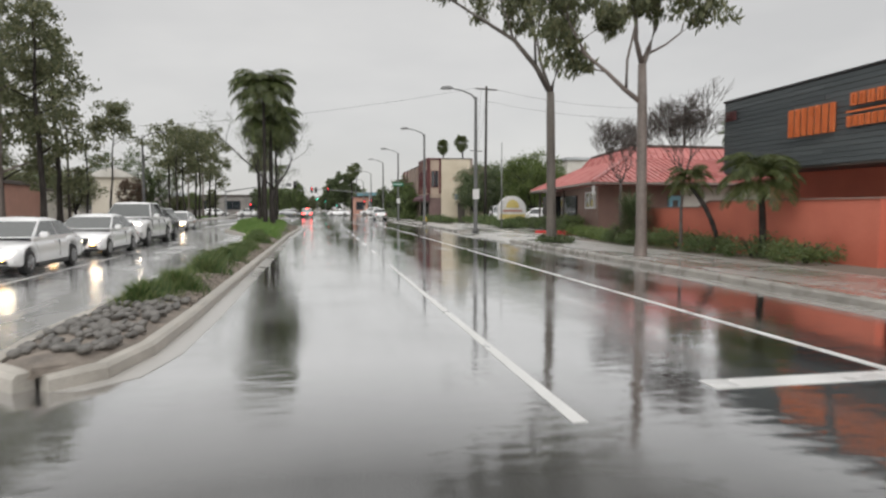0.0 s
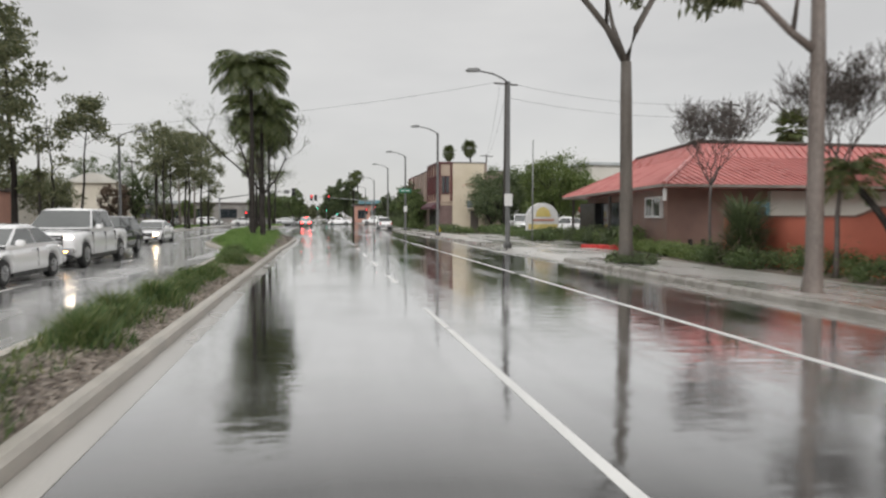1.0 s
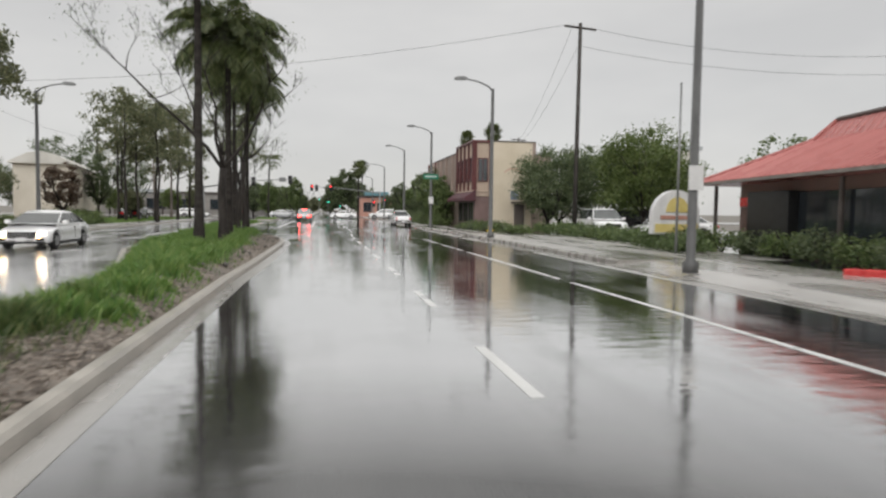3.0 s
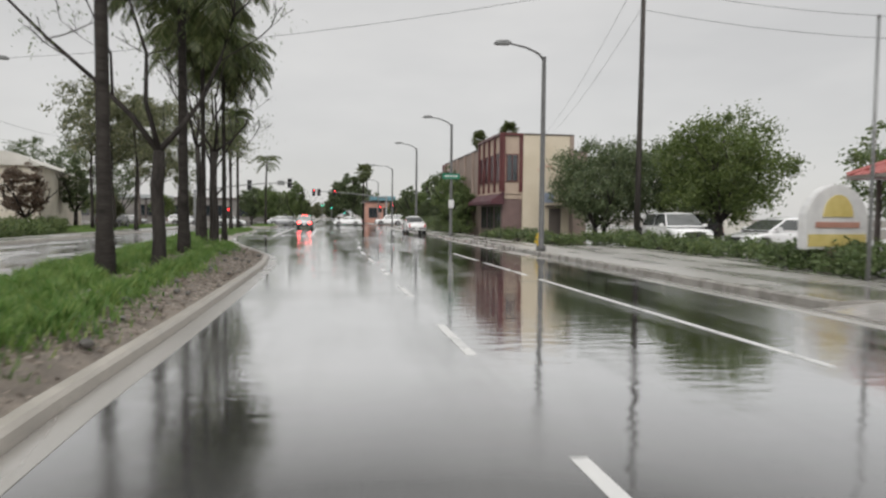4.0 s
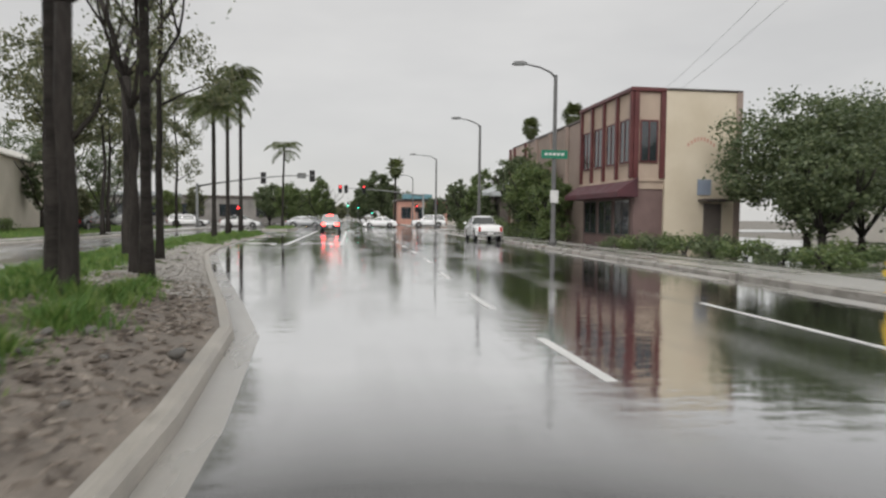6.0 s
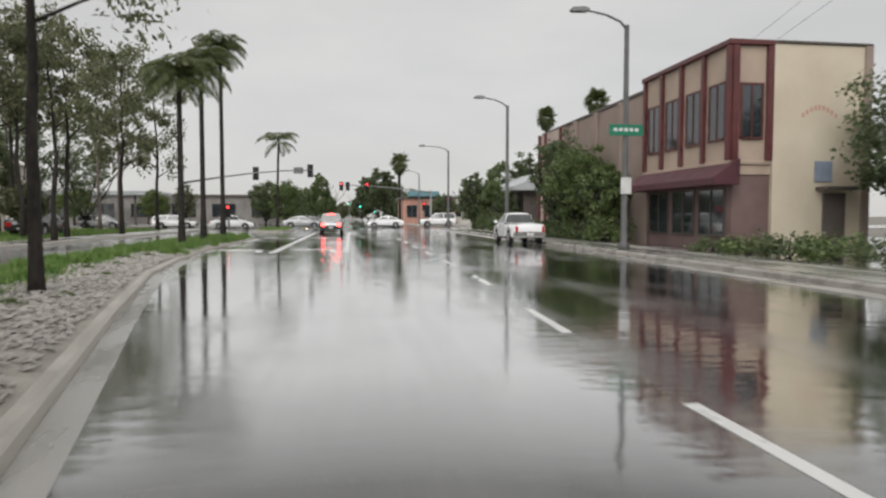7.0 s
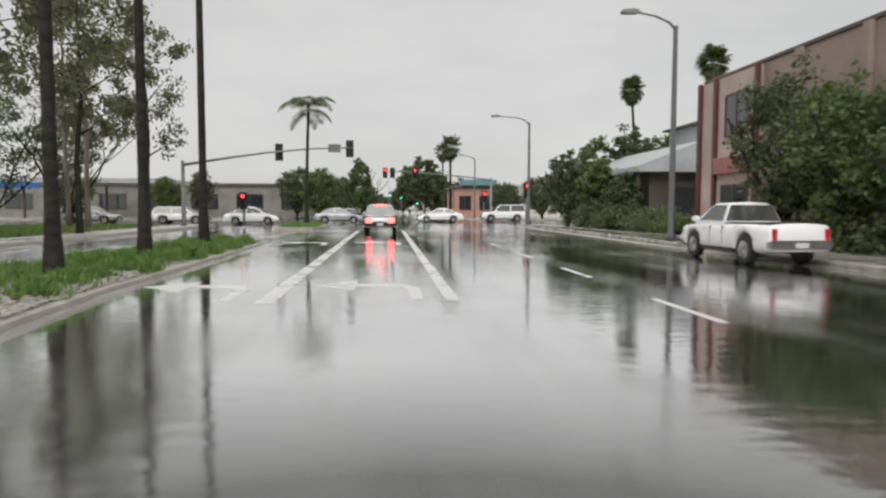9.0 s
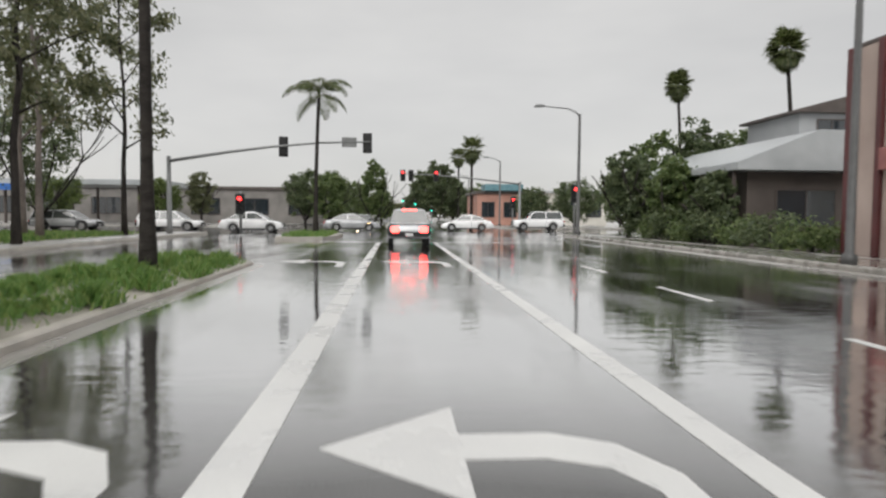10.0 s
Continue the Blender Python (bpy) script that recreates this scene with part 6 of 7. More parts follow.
        part("tail_lamp", boxed(-h - 0.012, min(a, b), belt - 0.42, -h + 0.1, max(a, b), belt - 0.12, 0.02), TAIL if rear_lit else TAILOFF, th, "lit red tail lamp" if rear_lit else "red tail lamp")
    if kind == "pickup":
        gr = part("grille", boxed(h - 0.12, -W / 2 + 0.36, lz - 0.3, h + 0.025, W / 2 - 0.36, lz + 0.08, 0.03, 2), BLACKTRIM, th, "large black grille")
        for q in range(3):
            part("grille_bar", boxed(h + 0.02, -W / 2 + 0.42, lz - 0.24 + 0.11 * q, h + 0.04, W / 2 - 0.42, lz - 0.2 + 0.11 * q, 0.01), CHROME, gr, "chrome bar")
        part("front_bumper", boxed(h - 0.2, -W / 2 + 0.05, gz + 0.16, h + 0.07, W / 2 - 0.05, gz + 0.34, 0.05, 2), CHROME if front_lit else paint, th, "bright steel bumper" if front_lit else "")
        part("air_dam", boxed(h - 0.25, -W / 2 + 0.12, gz + 0.0, h + 0.03, W / 2 - 0.12, gz + 0.15, 0.03), BLACKTRIM, th, "black lower air dam")
    else:
        bm = bmesh.new()
        prism(bm, [(-0.48, lz + 0.04), (0.48, lz + 0.04), (0.4, lz - 0.26), (-0.4, lz - 0.26)], 0, 0.13, 0.02)
        for v in bm.verts:
            v.co = Vector((h - 0.1 + v.co.y, v.co.x, v.co.z))
        gr = part("grille", bm, BLACKTRIM, th, "black grille")
        for q in range(2):
            part("grille_bar", boxed(h + 0.025, -0.42, lz - 0.16 + 0.1 * q, h + 0.036, 0.42, lz - 0.145 + 0.1 * q), CHROME, gr, "chrome bar")
        part("front_bumper", boxed(h - 0.15, -W / 2 + 0.06, gz + 0.1, h + 0.045, W / 2 - 0.06, gz + 0.24, 0.05, 2), BLACKTRIM if kind != "sedan" else paint, th)
        for s in (-1, 1):
            part("air_intake", boxed(h - 0.1, min(s * 0.5, s * 0.74), gz + 0.12, h + 0.052, max(s * 0.5, s * 0.74), gz + 0.2, 0.01), BLACKTRIM, th, "black side intake")
        part("air_dam", boxed(h - 0.22, -W / 2 + 0.14, gz + 0.02, h + 0.03, W / 2 - 0.14, gz + 0.095, 0.02), BLACKTRIM, th, "black lower lip")
    if front_lit:
        for s in (-1, 1):
            part("fog_lamp", boxed(h + 0.045, s * (W / 2 - 0.3) - 0.05, gz + 0.21, h + 0.075, s * (W / 2 - 0.3) + 0.05, gz + 0.27, 0.01), FOGLAMP, th, "lit amber fog lamp")
    part("rear_bumper", boxed(-h - 0.05, -W / 2 + 0.06, gz + 0.12, -h + 0.15, W / 2 - 0.06, gz + 0.34, 0.04, 2), CHROME if crew < 0 else BLACKTRIM if kind != "sedan" else paint, th)
    part("number_plate", boxed(h + 0.05, -0.16, gz + 0.1, h + 0.06, 0.16, gz + 0.22), PLATE, th)
    part("number_plate", boxed(-h - 0.062, -0.16, gz + 0.16, -h - 0.052, 0.16, gz + 0.28), PLATE, th)
    if rear_lit:
        part("turn_lamp", boxed(-h - 0.02, W * 0.43 - 0.2, belt - 0.5, -h + 0.08, W * 0.425, belt - 0.43, 0.01), FOGLAMP, th, "lit amber turn lamp")
        part("brake_lamp", boxed(cx(z1, False) - 0.05, -0.3, z1 - 0.02, cx(z1, False) - 0.015, 0.3, z1 + 0.04), TAIL, th, "lit high brake lamp")
    return th


QUEUE = "cars waiting on the far carriageway"
car(pose(-7.85, 18.6, 0, 0, 0, -90), "white sedan with lit headlamps in the queue", "sedan", WHITECAR, 4.5, 1.8, 1.38, 2.75, True, name="sedan", group=QUEUE)
car(pose(-7.95, 24.9, 0, 0, 0, -90), "white sedan behind another in the queue", "sedan", WHITECAR, 4.5, 1.8, 1.41, 2.75, True, name="sedan", group=QUEUE)
car(pose(-8.25, 31.2, 0, 0, 0, -90), "large white pickup truck with lit headlamps", "pickup", WHITECAR, 5.5, 1.98, 1.86, 3.5, True, name="pickup_truck", group=QUEUE, crew=0.3)
car(pose(-8.95, 37.0, 0, 0, 0, -90), "dark grey SUV in the queue of cars", "suv", DARKCAR, 4.3, 1.8, 1.62, 2.6, False, name="suv", group=QUEUE)
car(pose(-10.28, 50.2, 0, 0, 0, -90), "silver-white car with lit headlamps behind the queue", "sedan", WHITECAR, 4.4, 1.74, 1.38, 2.7, True, name="sedan", group=QUEUE)
car(pose(-6.3, 150.3, 0, 0, 0, -90), "pale car facing with lit amber headlamps beyond the junction", "sedan", SILVERCAR, 4.5, 1.8, 1.42, 2.7, True, name="sedan", group="crossing cars")
car(pose(-2.3, 108.4, 0, 0, 0, 90), "silver car with lit red brake lamps at the lights", "suv", SILVERCAR, 4.4, 1.8, 1.6, 2.65, False, True, name="hatchback")
car(pose(7.68, 87.75, 0, 0, 0, 90), "white single-cab pickup truck with an open bed on the avenue", "pickup", WHITECAR, 4.55, 1.68, 1.54, 2.65, False, False, name="pickup_truck", crew=-0.5)
car(pose(17.0, 60.8, 0.14, 0, 0, 262), "white SUV parked behind the hedge", "suv", WHITECAR, 4.7, 1.9, 1.7, 2.75, name="suv", group="parked cars")
car(pose(18.7, 55.5, 0.14, 0, 0, 182), "white car parked in the car park", "sedan", WHITECAR, 4.6, 1.82, 1.5, 2.7, name="sedan", group="parked cars")
car(pose(20.5, 66.5, 0.14, 0, 0, 178), "dark SUV parked beneath the trees", "suv", DARKCAR, 4.7, 1.9, 1.7, 2.75, name="suv", group="parked cars")
car(pose(3.5, 137, 0, 0, 0, 180), "white car crossing at the junction", "sedan", WHITECAR, 4.6, 1.82, 1.45, 2.7, name="sedan", group="crossing cars")
car(pose(10.5, 139.5, 0, 0, 0, 180), "white van-like car at the junction", "suv", WHITECAR, 4.8, 1.9, 1.8, 2.8, name="suv", group="crossing cars")
car(pose(-6.5, 134, 0, 0, 0, 0), "silver car crossing at the junction", "sedan", SILVERCAR, 4.6, 1.82, 1.45, 2.7, name="sedan", group="crossing cars")
for x, y in ((-13.5, 128.4), (-19.6, 128.8), (-27.0, 128.6)):
    car(pose(x, y, 0, 0, 0, 0), "pale car waiting on the cross street", "sedan" if x > -18 else "suv", WHITECAR if x > -25 else SILVERCAR, 4.6, 1.82, 1.5, 2.7, name="sedan" if x > -18 else "suv", group="crossing cars")
car(pose(-20.5, 100, 0.12, 0, 0, 90), "dark car parked by the far lawn", "suv", DARKCAR, 4.7, 1.9, 1.7, 2.75, name="suv", group="parked cars")


# ---- trees and plants ----
limbed_gum(pose(9.4, 18.2, 0.14), 21, "tall gum tree with smooth grey-pink forked trunk", [(0, 0, 0.2), (0.03, 0.6, 0.165), (0.0, 2.5, 0.15), (-0.02, 4.55, 0.14), (-0.05, 5.75, 0.12)],
           [(0.085, [(-0.02, 0, 4.6), (-0.55, 0.1, 5.0), (-1.1, 0.15, 5.5), (-1.75, 0.2, 6.0), (-2.3, 0.1, 6.9)]),
            (0.05, [(-0.5, 0.1, 5.0), (-0.62, -0.2, 5.8), (-0.5, -0.4, 6.8), (-0.7, -0.5, 7.7)]),
            (0.085, [(-0.05, 0, 5.7), (-0.3, -0.15, 6.4), (-0.45, -0.3, 7.3), (-0.75, -0.4, 8.4)]),
            (0.09, [(-0.05, 0, 5.7), (0.25, 0.15, 6.25), (0.5, 0.3, 6.9), (0.6, 0.4, 7.7), (0.85, 0.5, 8.7)]),
            (0.04, [(0.2, 0.12, 6.1), (0.65, 0.0, 6.35), (1.1, -0.1, 6.7), (1.3, -0.2, 7.4)]),
            (0.05, [(-0.05, 0, 5.7), (0.0, 0.5, 6.6), (0.2, 0.9, 7.6), (0.1, 1.2, 8.6)])], "gum trees on the pavement")
limbed_gum(pose(9.6, 26.4, 0.14), 35, "tall gum tree with smooth grey forked trunk in a planter", [(0, 0, 0.27), (-0.03, 0.7, 0.21), (-0.06, 3.0, 0.19), (-0.1, 5.2, 0.18), (-0.12, 6.35, 0.16)],
           [(0.13, [(-0.12, 0, 6.3), (-0.75, 0.1, 7.4), (-1.7, 0.2, 8.5), (-2.9, 0.3, 9.2), (-4.1, 0.3, 9.9)]),
            (0.07, [(-0.75, 0.1, 7.4), (-0.95, -0.3, 8.5), (-1.1, -0.5, 9.6), (-1.5, -0.6, 10.6)]),
            (0.06, [(-1.7, 0.2, 8.5), (-1.9, 0.5, 9.4), (-2.2, 0.6, 10.4)]),
            (0.08, [(-0.12, 0, 6.4), (-0.4, 0.4, 7.6), (-0.5, 0.7, 8.8), (-0.2, 0.9, 10.2)]),
            (0.12, [(-0.12, 0, 6.35), (0.2, -0.1, 7.4), (0.6, -0.25, 8.3), (0.8, -0.3, 9.4), (1.1, -0.3, 10.4)]),
            (0.05, [(0.55, -0.25, 8.2), (1.1, -0.1, 8.5), (1.7, 0.0, 8.9)])], "gum trees on the pavement", bark=GUMDARK)
# gums beyond the far carriageway
for x, y, s, h, c, r, per, lab in ((-21.5, 49, 41, 14.5, 4.0, 2.6, 75, "big dark gum tree with ragged hanging foliage"), (-19.3, 53, 42, 12.0, 3.2, 2.0, 75, "dark gum tree with dense ragged foliage"), (-24.5, 56, 43, 14.0, 3.5, 2.6, 70, "big dark gum tree behind others"), (-20.5, 41, 44, 14.5, 4.5, 2.4, 75, "big dark gum tree beside the far pavement"), (-17.9, 46.5, 45, 13.0, 5.0, 1.8, 70, "tall gum tree with hanging foliage")):
    leader_tree(pose(x, y, 0.13), s, lab, h * 1.15, c, r, 0.24, GUMBARK if s in (41, 44) else BARK, EUC, 12, int(per * 0.75), 0.14, 0.3, group="gum trees on the far side", blob=1.25)
leader_tree(pose(-19.04, 64.1, 0.14), 51, "slim young gum tree with a small round crown", 10.6, 7.2, 1.5, 0.13, BARK, EUC, 9, 48, 0.12, 0.34, group="young gum trees", blob=0.9)
leader_tree(pose(-19.4, 59.1, 0.14), 52, "thin dark young gum tree with almost no leaves", 8.6, 4.6, 1.0, 0.12, BARK, EUC, 6, 5, 0.1, 0.3, group="young gum trees")
for k, (x, y) in enumerate(((-16.2, 92), (-18.6, 90), (-20.4, 94), (-18.4, 93.5), (-17.6, 97), (-21.5, 99))):
    leader_tree(pose(x, y, 0.14), 60 + k, "gum tree of a group with open grey-green crowns", 11.2 + (k % 3) * 0.8, 5.8, 2.0, 0.16, BARK, EUC, 9, 26, 0.14, 0.3, group="group of gum trees", blob=0.95)
for k, (x, y) in enumerate(((-16.8, 104), (-18.6, 109), (-17.8, 116), (-21.5, 113))):
    leader_tree(pose(x, y, 0.14), 80 + k, "gum tree with open ragged crown on the lawn", 13.0 + k * 0.4, 4.7, 2.3, 0.17, GUMBARK if k % 2 else BARK, EUC, 13, 28, 0.14, 0.3, group="gum trees on the lawn", blob=0.95)
leader_tree(pose(-5.6, 66.3, 0.12), 99, "slim dark gum tree at the tapered end of the median", 9.0, 4.2, 1.5, 0.12, BARK, EUC, 11, 55, 0.06, 0.26, blob=0.6)
gum_tree(pose(-5.98, 65.1, 0.12), 98, "dark forked tree with nearly bare branches", 4.7, 0.15, BARK, EUC, 1.6, 5, 3, 0.05, 0.3, fan=0.6, name="broadleaf_tree")
# palms and trees on the median
palm(pose(-3.68, 44.0, 0.3), 1, "tall queen palm with drooping fronds and dark trunk", 8.9, 0.145, fronds=60, scale=1.02, group="median palms")
palm(pose(-3.75, 50.8, 0.3), 2, "tall queen palm with drooping fronds and dark trunk", 7.8, 0.16, fronds=76, scale=1.12, group="median palms")
palm(pose(-4.32, 57.0, 0.3), 4, "slim queen palm on the median", 7.6, 0.11, fronds=46, scale=1.0, group="median palms")
palm(pose(-4.0, 59.75, 0.3), 5, "slim queen palm on the median", 7.4, 0.11, fronds=46, scale=1.0, group="median palms")
limbed_gum(pose(-3.35, 46.3, 0.3), 92, "dark forked broadleaf tree with wide, nearly bare limbs", [(0, 0, 0.17), (0.03, 0.8, 0.138), (-0.02, 1.8, 0.125), (0.05, 2.6, 0.12)],
           [(0.068, [(0.05, 0, 2.55), (-0.5, 0.1, 3.3), (-1.3, 0.2, 4.1), (-2.2, 0.3, 4.9), (-3.1, 0.3, 5.8)]),
            (0.062, [(0.05, 0, 2.6), (-0.2, -0.1, 3.6), (-0.15, -0.1, 4.6), (-0.5, 0.0, 5.8)]),
            (0.068, [(0.05, 0, 2.6), (0.45, 0.1, 3.1), (0.9, 0.2, 3.7), (1.2, 0.3, 4.6), (1.5, 0.3, 5.6)]),
            (0.036, [(-0.9, 0.15, 3.7), (-0.9, 0.1, 4.6), (-1.3, 0.0, 5.6)])], bark=BARK, leafmat=BROAD, per=2, deep=3, name="broadleaf_tree", thin=0.006, size=0.028)
limbed_gum(pose(-3.75, 56.0, 0.3), 95, "dark slender tree with bare spreading limbs", [(0, 0, 0.12), (0.02, 1.2, 0.1), (-0.03, 2.4, 0.095), (0.0, 3.5, 0.09)],
           [(0.055, [(0.0, 0, 3.45), (-0.35, 0.1, 4.0), (-0.75, 0.2, 4.6), (-0.95, 0.2, 5.6)]),
            (0.055, [(0.0, 0, 3.5), (0.1, -0.1, 4.4), (0.0, -0.1, 5.4), (0.25, 0.0, 6.4)]),
            (0.05, [(0.0, 0, 3.5), (0.5, 0.1, 3.9), (1.0, 0.2, 4.5), (1.3, 0.3, 5.4)]),
            (0.04, [(0.0, 0, 1.9), (0.3, 0.0, 2.3), (0.5, 0.0, 2.9)])], bark=BARK, leafmat=BROAD, per=2, deep=3, name="broadleaf_tree", thin=0.006, size=0.028)
gum_tree(pose(-4.6, 61.0, 0.2), 97, "leafless dark tree with a spread of fine twigs", 3.2, 0.09, BARK, BROAD, 1.7, 6, 0, fan=0.62, shrink=0.76, thin=0.008, name="bare_tree", split=(2, 3), up=0.3, stems=(3,))
for x, y, s, h in ((-7.4, 82.3, 11, 6.5), (-7.5, 86.6, 12, 7.9), (-7.65, 92.0, 13, 10.0)):
    palm(pose(x, y, 0.14), s, "queen palm with a slim dark trunk on the grass median", h, 0.14, fronds=34, scale=0.7, group="median palms by the turning lanes")
palm(pose(-7.58, 117.7, 0.16), 14, "wind-blown queen palm by the lights", 8.0, 0.15, fronds=12, scale=0.95, lean=(0.2, 0))
palm(pose(28.5, 148.5, 0.1), 15, "tall fan palm with a round crown", 15.6, 0.22, "fan", 84, 1.15, lean=(-0.7, 0), group="tall fan palms")
palm(pose(28.9, 129.0, 0.1), 16, "tall fan palm with a round crown", 14.6, 0.22, "fan", 84, 1.15, lean=(-0.9, 0), group="tall fan palms")
palm(pose(36.4, 52.5, 0.1), 19, "bushy fan palm behind the restaurant roof", 8.4, 0.24, "fan", 46, 1.15)
palm(pose(7.9, 171, 0.1), 17, "tall fan palm beyond the lights", 10.6, 0.25, "fan", 40, 1.4)
palm(pose(12.9, 242, 0.1), 18, "tall fan palm above far trees", 16.0, 0.3, "fan", 40, 1.7)
# small palms before the red wall
palm(pose(12.9, 17.3, 0.14), 21, "small arching date palm in front of the red wall", 2.2, 0.14, fronds=34, scale=0.6, lean=(-0.3, -0.2), group="small palms")
palm(pose(12.85, 19.4, 0.14), 22, "small leaning date palm in front of the red wall", 2.3, 0.11, fronds=26, scale=0.42, lean=(-0.4, 1.2), group="small palms")
# round trees by the car park
bush_tree(pose(18.9, 73.3, 0.13), 31, "dense dark green tree beside the beige wall", 4.0, 7.3, DARKLEAF, 0.7, 12000, 0.16)
bush_tree(pose(21.2, 63.5, 0.13), 32, "round bright green tree in the car park", 3.8, 7.5, LIGHTLEAF, 1.2, 12000, 0.15)
bush_tree(pose(23.2, 75.2, 0.13), 37, "dense dark tree behind the car park", 3.4, 7.8, DARKLEAF, 0.6, 8000, 0.18)
bush_tree(pose(24.6, 69.0, 0.13), 33, "green tree behind the car park", 3.4, 6.4, BROAD, 1.2, 5000, 0.18)
bush_tree(pose(16.6, 69.5, 0.13), 36, "dark bushy tree at the car park edge", 2.0, 4.8, DARKLEAF, 0.8, 3500, 0.15)
for k, (x, y, r, h) in enumerate(((11.2, 88.6, 1.9, 5.4), (11.2, 91.6, 1.9, 6.4), (11.5, 85.8, 1.4, 4.0))):
    bush_tree(pose(x, y, 0.13), 100 + k, "dark green tree against the brown wall", r, h, DARKLEAF if k % 2 else BROAD, 0.9, 4200, 0.16, group="trees against the brown wall")
for k, (x, y, r, h) in enumerate(((11.2, 117.4, 1.7, 5.9), (12.1, 113.2, 1.4, 4.7), (12.3, 109.0, 1.2, 3.6), (14.6, 121.4, 1.9, 7.2), (18, 153, 3.0, 6.0), (24, 155, 3.4, 7.0), (14, 158, 2.4, 5.0), (30, 154, 4.0, 8.0), (17.6, 121.4, 2.0, 8.7), (20.6, 121.3, 1.9, 8.3), (25, 121.3, 1.6, 7.6))):
    bush_tree(pose(x, y, 0.1), 120 + k, "bushy green tree near the traffic lights", r, h, BROAD if k % 2 else DARKLEAF, 0.4, 4200, 0.23, group="trees near the lights")
for k, (x, y, r, h) in enumerate(((4.0, 238, 4.0, 13), (8.0, 242, 5.0, 16), (12.0, 246, 3.6, 12), (2.5, 246, 3.0, 9))):
    bush_tree(pose(x, y, 0.0), 140 + k, "tall dark tree far along the avenue", r, h, DARKLEAF, 0.4, 8000, 0.5, group="far trees")
for k, (x, y, r, h) in enumerate(((-9, 330, 4.0, 8), (-4.5, 380, 4.0, 8.5), (0.5, 420, 5.0, 9), (16, 330, 4.5, 9), (22, 360, 6.0, 12), (-16, 350, 5, 10))):
    bush_tree(pose(x, y, 0.0), 560 + k, "grey-green tree at the far end of the avenue", r, h, EUC, 0.4, 2600, 0.6, group="trees at the end of the avenue")
for k, (x, y, r, h) in enumerate(((-40, 106, 3.6, 8.0), (-44, 114, 5.0, 9), (-52, 118, 5.0, 9), (-48, 92, 4.0, 8), (-50, 74, 5, 8.5))):
    bush_tree(pose(x, y, 0.1), 160 + k, "dark green tree behind the far pavement", r, h, (BROAD, DARKLEAF, LIGHTLEAF)[k % 3], 1.0, 3000, 0.22, group="trees behind the far pavement")
for k, (x, y, r, h) in enumerate(((-10.5, 154, 2.4, 6.4), (-14, 160, 2.8, 7.5), (-5.4, 157, 1.5, 8.6), (-12, 172, 3.0, 8.0), (-5, 175, 2, 6), (-14, 190, 3.5, 9), (-10.5, 205, 3.0, 8.5), (10, 185, 2.5, 6), (13, 205, 3, 8), (-12, 230, 4, 9))):
    bush_tree(pose(x, y, 0.1), 190 + k, "dark tree along the avenue beyond the lights", r, h, DARKLEAF if k % 2 else BROAD, 0.4, 4200, 0.26, group="trees beyond the lights")
for k, (x, y, r, h) in enumerate(((-27.5, 149.6, 2.3, 5.2), (-23.6, 150.0, 1.6, 6.2), (-38, 149.6, 2.6, 5.5), (-44, 128, 3.5, 7.5))):
    bush_tree(pose(x, y, 0.1), 240 + k, "olive green tree beside the forecourt", r, h, EUC if k % 2 else LIGHTLEAF, 1.2, 3400, 0.2, group="trees beside the forecourt")
for k, (x, y, r, h) in enumerate(((-46, 124, 4.0, 8.6), (-39, 127, 3.8, 12.8), (-33.5, 126.5, 3.6, 13.2), (-28.2, 127.5, 3.0, 12.4))):
    bush_tree(pose(x, y, 0.1), 250 + k, "dark tree behind the white hall", r, h, DARKLEAF, 1.0, 3400, 0.22, group="trees behind the hall")
bush_tree(pose(-24.0, 89.5, 0.13), 230, "grey-brown tree before the white hall", 1.8, 5.8, DRYLEAF, 1.0, 2600, 0.2)
bush_tree(pose(-26.6, 107.5, 0.1), 231, "slim dark conifer-like tree beside the white hall", 1.5, 8.2, DARKLEAF, 1.6, 3600, 0.18)
for k, (x, y, r, h) in enumerate(((-28.0, 81.5, 3.1, 6.8), (-33.5, 79, 3.2, 6.4), (-39.5, 76, 3.4, 6.8), (-20.2, 97.5, 1.4, 3.4))):
    bush_tree(pose(x, y, 0.15), 260 + k, "olive green rounded tree in the far car park", r, h, EUC, 1.0, 3400, 0.2, group="olive trees on the far side")
# bare winter trees by the restaurant
for x, y, s, h, f in ((13.4, 27.7, 301, 2.6, 0.58), (12.35, 20.9, 302, 2.45, 0.58)):
    gum_tree(pose(x, y, 0.14), s, "leafless winter tree with a haze of fine twigs", h, 0.062, TWIG, EUC, f, 7, 0, fan=0.7, shrink=0.87, thin=0.0055, name="bare_tree", group="bare trees", split=(2, 3, 3), up=0.3, stems=(5,))
shrub(pose(20.5, 47.5, 0.14), 320, "dark evergreen bush behind the restaurant", 1.5, 1.5, 2.5, DARKLEAF, 1200, 0.14)
bush_tree(pose(30, 61, 0.1), 322, "green tree behind the restaurant", 3.0, 7.0, BROAD, 1.5, 3000, 0.2)

# shrubs and hedges on the right
rng = random.Random(77)
LOW = "low clipped green shrub in the planting bed"
for k in range(6):
    shrub(pose(12.45 + rng.uniform(-0.2, 0.2), 15.2 + k * 2.1, 0.14, 0, 0, rng.uniform(0, 360)), 400 + k, LOW, 0.82, 0.8, rng.uniform(0.65, 0.9), HEDGE if k % 3 else BROAD, 2600, 0.045, group="shrubs before the red wall")
spiky_bush(pose(12.5, 24.6, 0.14), 420, "tall dark spiky bush before the red wall", 0.95, 2.5)
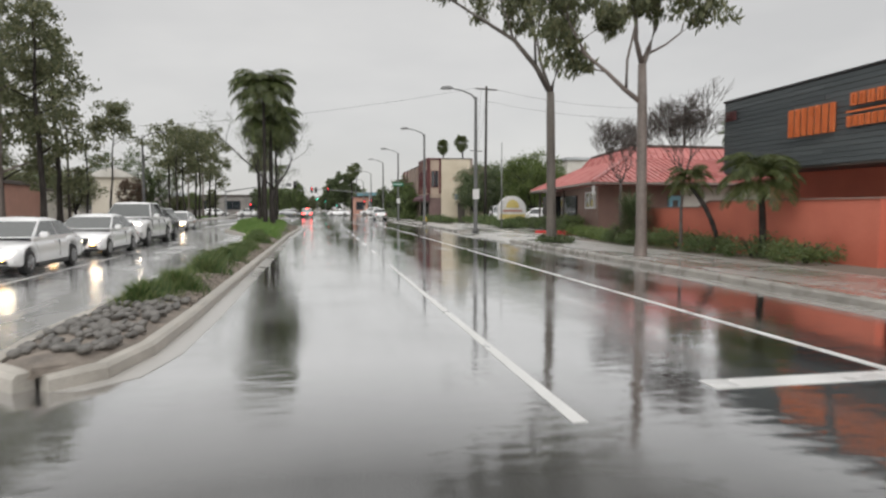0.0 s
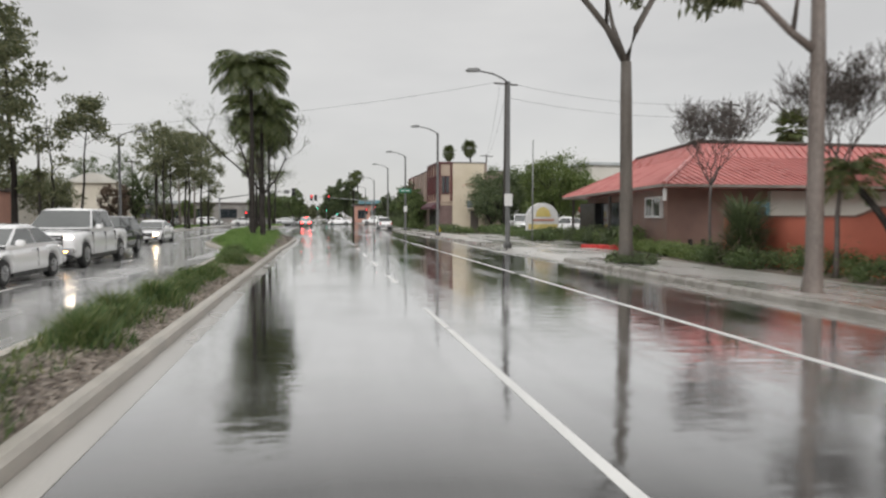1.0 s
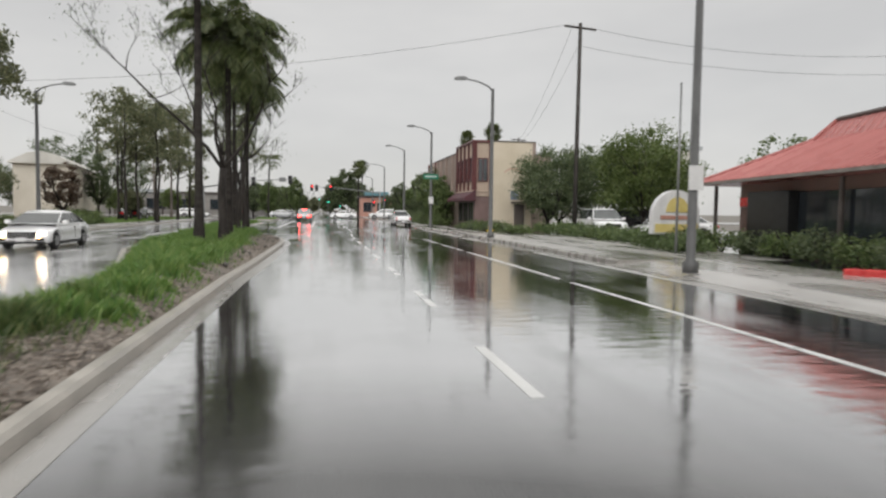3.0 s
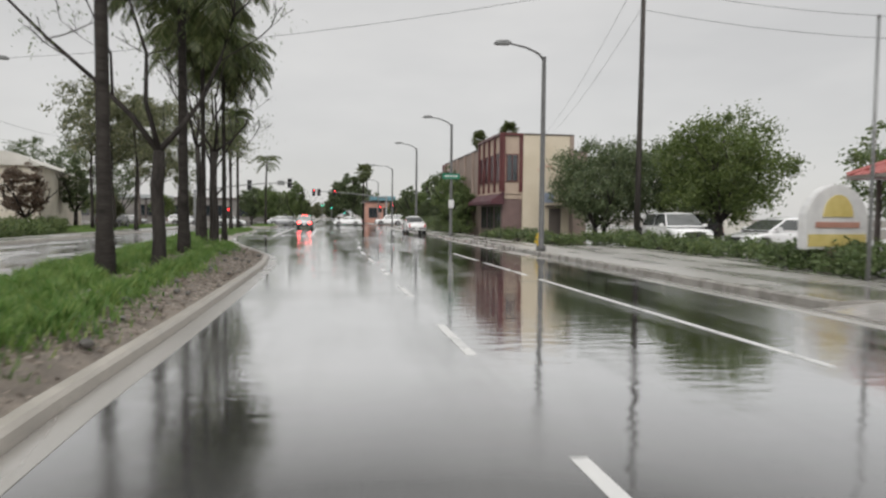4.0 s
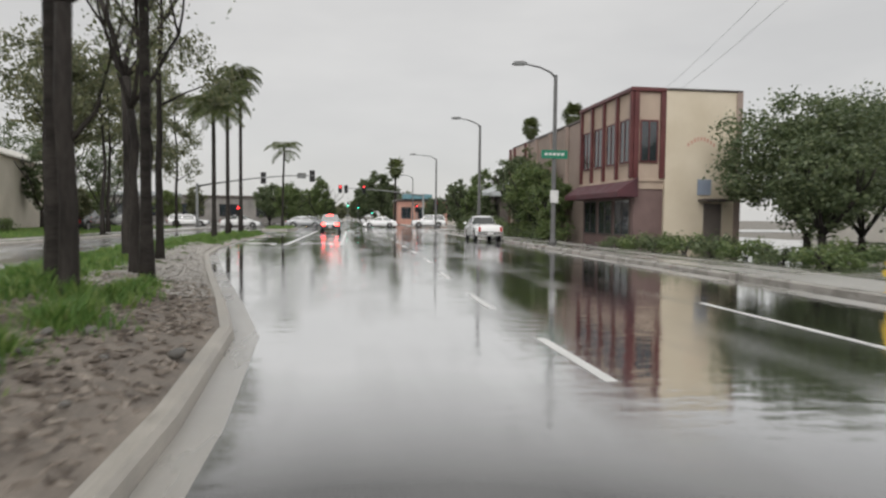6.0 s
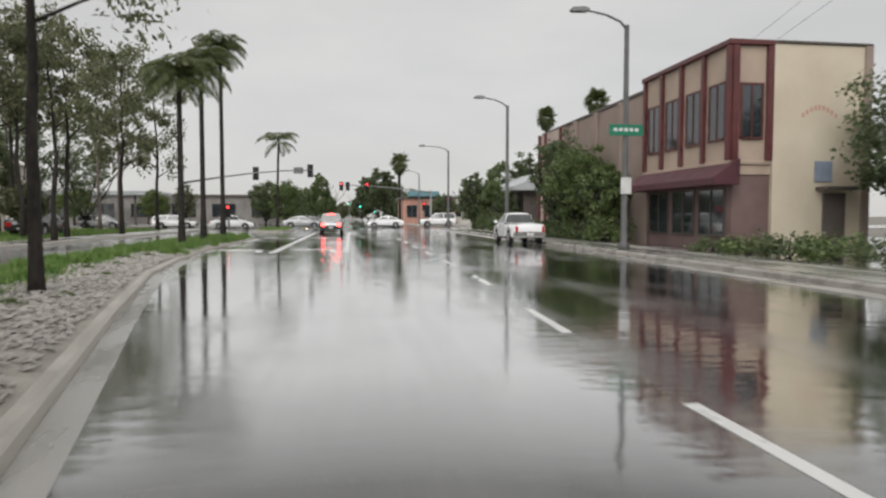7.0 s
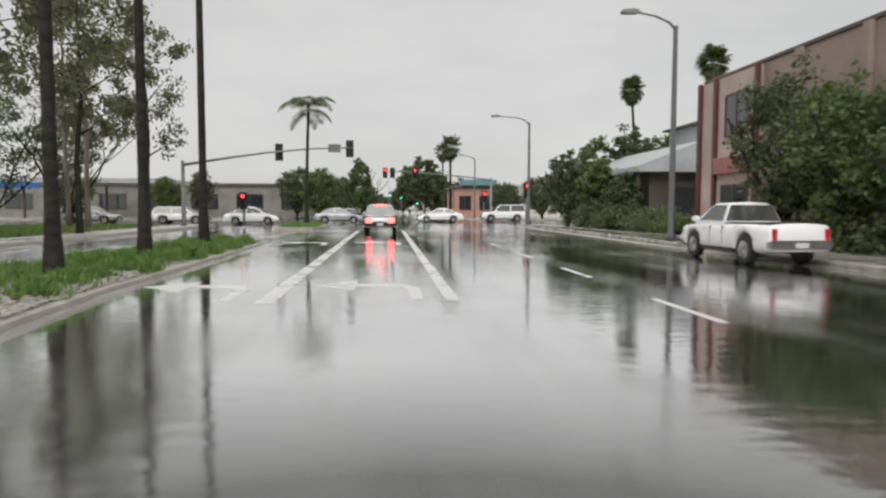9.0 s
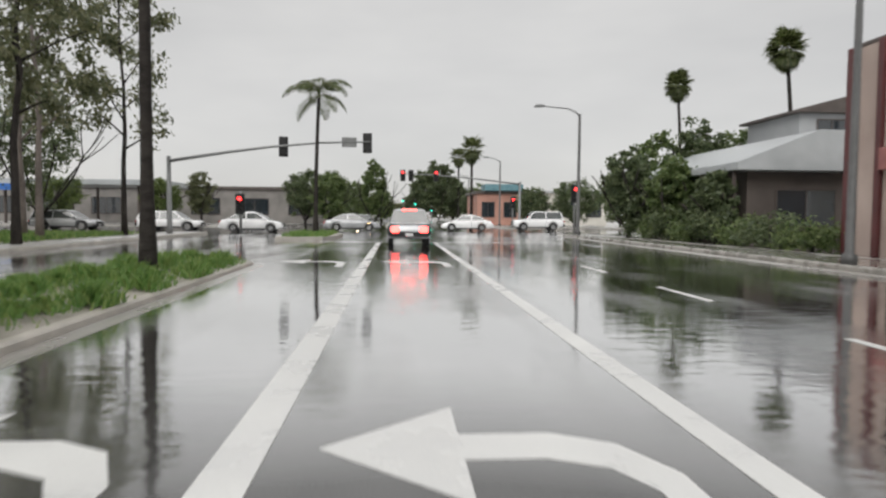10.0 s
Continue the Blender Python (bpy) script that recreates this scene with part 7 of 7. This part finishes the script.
for k in range(9):
    shrub(pose(12.72 + 0.13 * k, 26.6 + 0.85 * k, 0.14, 0, 0, rng.uniform(0, 360)), 430 + k, "bright green low hedge before the brick wall", 0.62, 0.62, 0.56, BRIGHTLEAF, 2200, 0.045, group="hedge before the restaurant")
for k in range(6):
    shrub(pose(13.95 + 0.22 * k, 34.8 + 1.75 * k, 0.14), 440 + k, "dark shrub against the restaurant wall", 0.7, 0.8, 1.3 - 0.12 * (k % 3), DARKLEAF if k % 2 else BROAD, 1400, 0.07, group="shrubs along the restaurant")
for k in range(4):
    shrub(pose(9.75 + 0.35 * math.cos(1.6 * k), 26.4 + 0.5 * math.sin(1.6 * k), 0.14), 450 + k, "low dark plants at the foot of the gum tree", 0.5, 0.6, 0.38, DARKLEAF, 700, 0.06, group="plants at the gum tree")
for k in range(15):
    x, y = 15.0 + 0.03 * k, 45.6 + 1.5 * k
    shrub(pose(x + rng.uniform(-0.2, 0.2), y, 0.14, 0, 0, rng.uniform(0, 360)), 460 + k, "low dark green hedge along the car park", 0.8, 0.85, rng.uniform(0.75, 1.0), HEDGE if k % 2 else BROAD, 1000, 0.08, group="hedge along the car park")
for k in range(4):
    shrub(pose(13.55 + 0.1 * k, 45.3 + 1.25 * k, 0.14, 0, 0, 70 * k), 580 + k, "dark green shrub round the foot of the roadside sign", 0.75, 0.75, 0.72 + 0.06 * k, HEDGE, 900, 0.08, group="shrubs at the roadside sign")
for k in range(8):
    shrub(pose(12.9 - 0.16 * k, 64.6 + 1.7 * k, 0.14), 480 + k, "dark shrub before the office building", 0.9, 0.9, rng.uniform(0.5, 0.85), DARKLEAF if k % 2 else BROAD, 900, 0.08, group="shrubs before the office")
for k in range(6):
    shrub(pose(11.3, 84.8 + 1.9 * k, 0.14), 500 + k, "dense dark shrub along the brown wall", 1.0, 1.1, rng.uniform(1.1, 1.7), DARKLEAF if k % 2 else BROAD, 900, 0.1, group="shrubs along the brown wall")
for k in range(8):
    shrub(pose(12.0 + rng.uniform(-0.2, 0.3), 101.6 + 2.2 * k, 0.14), 540 + k, "dark bush before the corner shop", 1.1, 1.3, rng.uniform(1.2, 2.2), DARKLEAF if k % 2 else BROAD, 1500, 0.1, group="bushes before the corner shop")
for k in range(15):
    shrub(pose((-18.6 if k < 9 else -22.6) + rng.uniform(-0.5, 0.5), 64 + 2.1 * k, 0.14), 520 + k, "low dark hedge beside the far pavement", 0.9, 1.1, 0.9 if k < 8 else 1.35, BROAD, 900, 0.1, group="hedge on the far side")


# paving slabs of the pavement
rng = random.Random(91)
slab_w = (11.6 - KERB_X - 0.18) / 2
slab_meshes = []
for k in range(3):
    bm = bmesh.new()
    box(bm, -slab_w / 2 + 0.008, -0.742, -0.012, slab_w / 2 - 0.008, 0.742, 0.012, 0.006)
    slab_meshes.append(mesh_of("paving_slab", bm, SLAB))
for a, b in ((-12, 29.2), (62.5, 122.7)):
    n = int((b - a) / 1.5)
    for i in range(n):
        for j in range(2):
            ob = new("paving_slab", slab_meshes[(i + j) % 3])
            ob.parent = pavement
            ob.matrix_basis = pose(KERB_X + 0.18 + slab_w * (j + 0.5), a + (b - a) * (i + 0.5) / n, 0.142 + rng.uniform(-0.002, 0.003), rng.uniform(-0.12, 0.12), rng.uniform(-0.12, 0.12), 0)
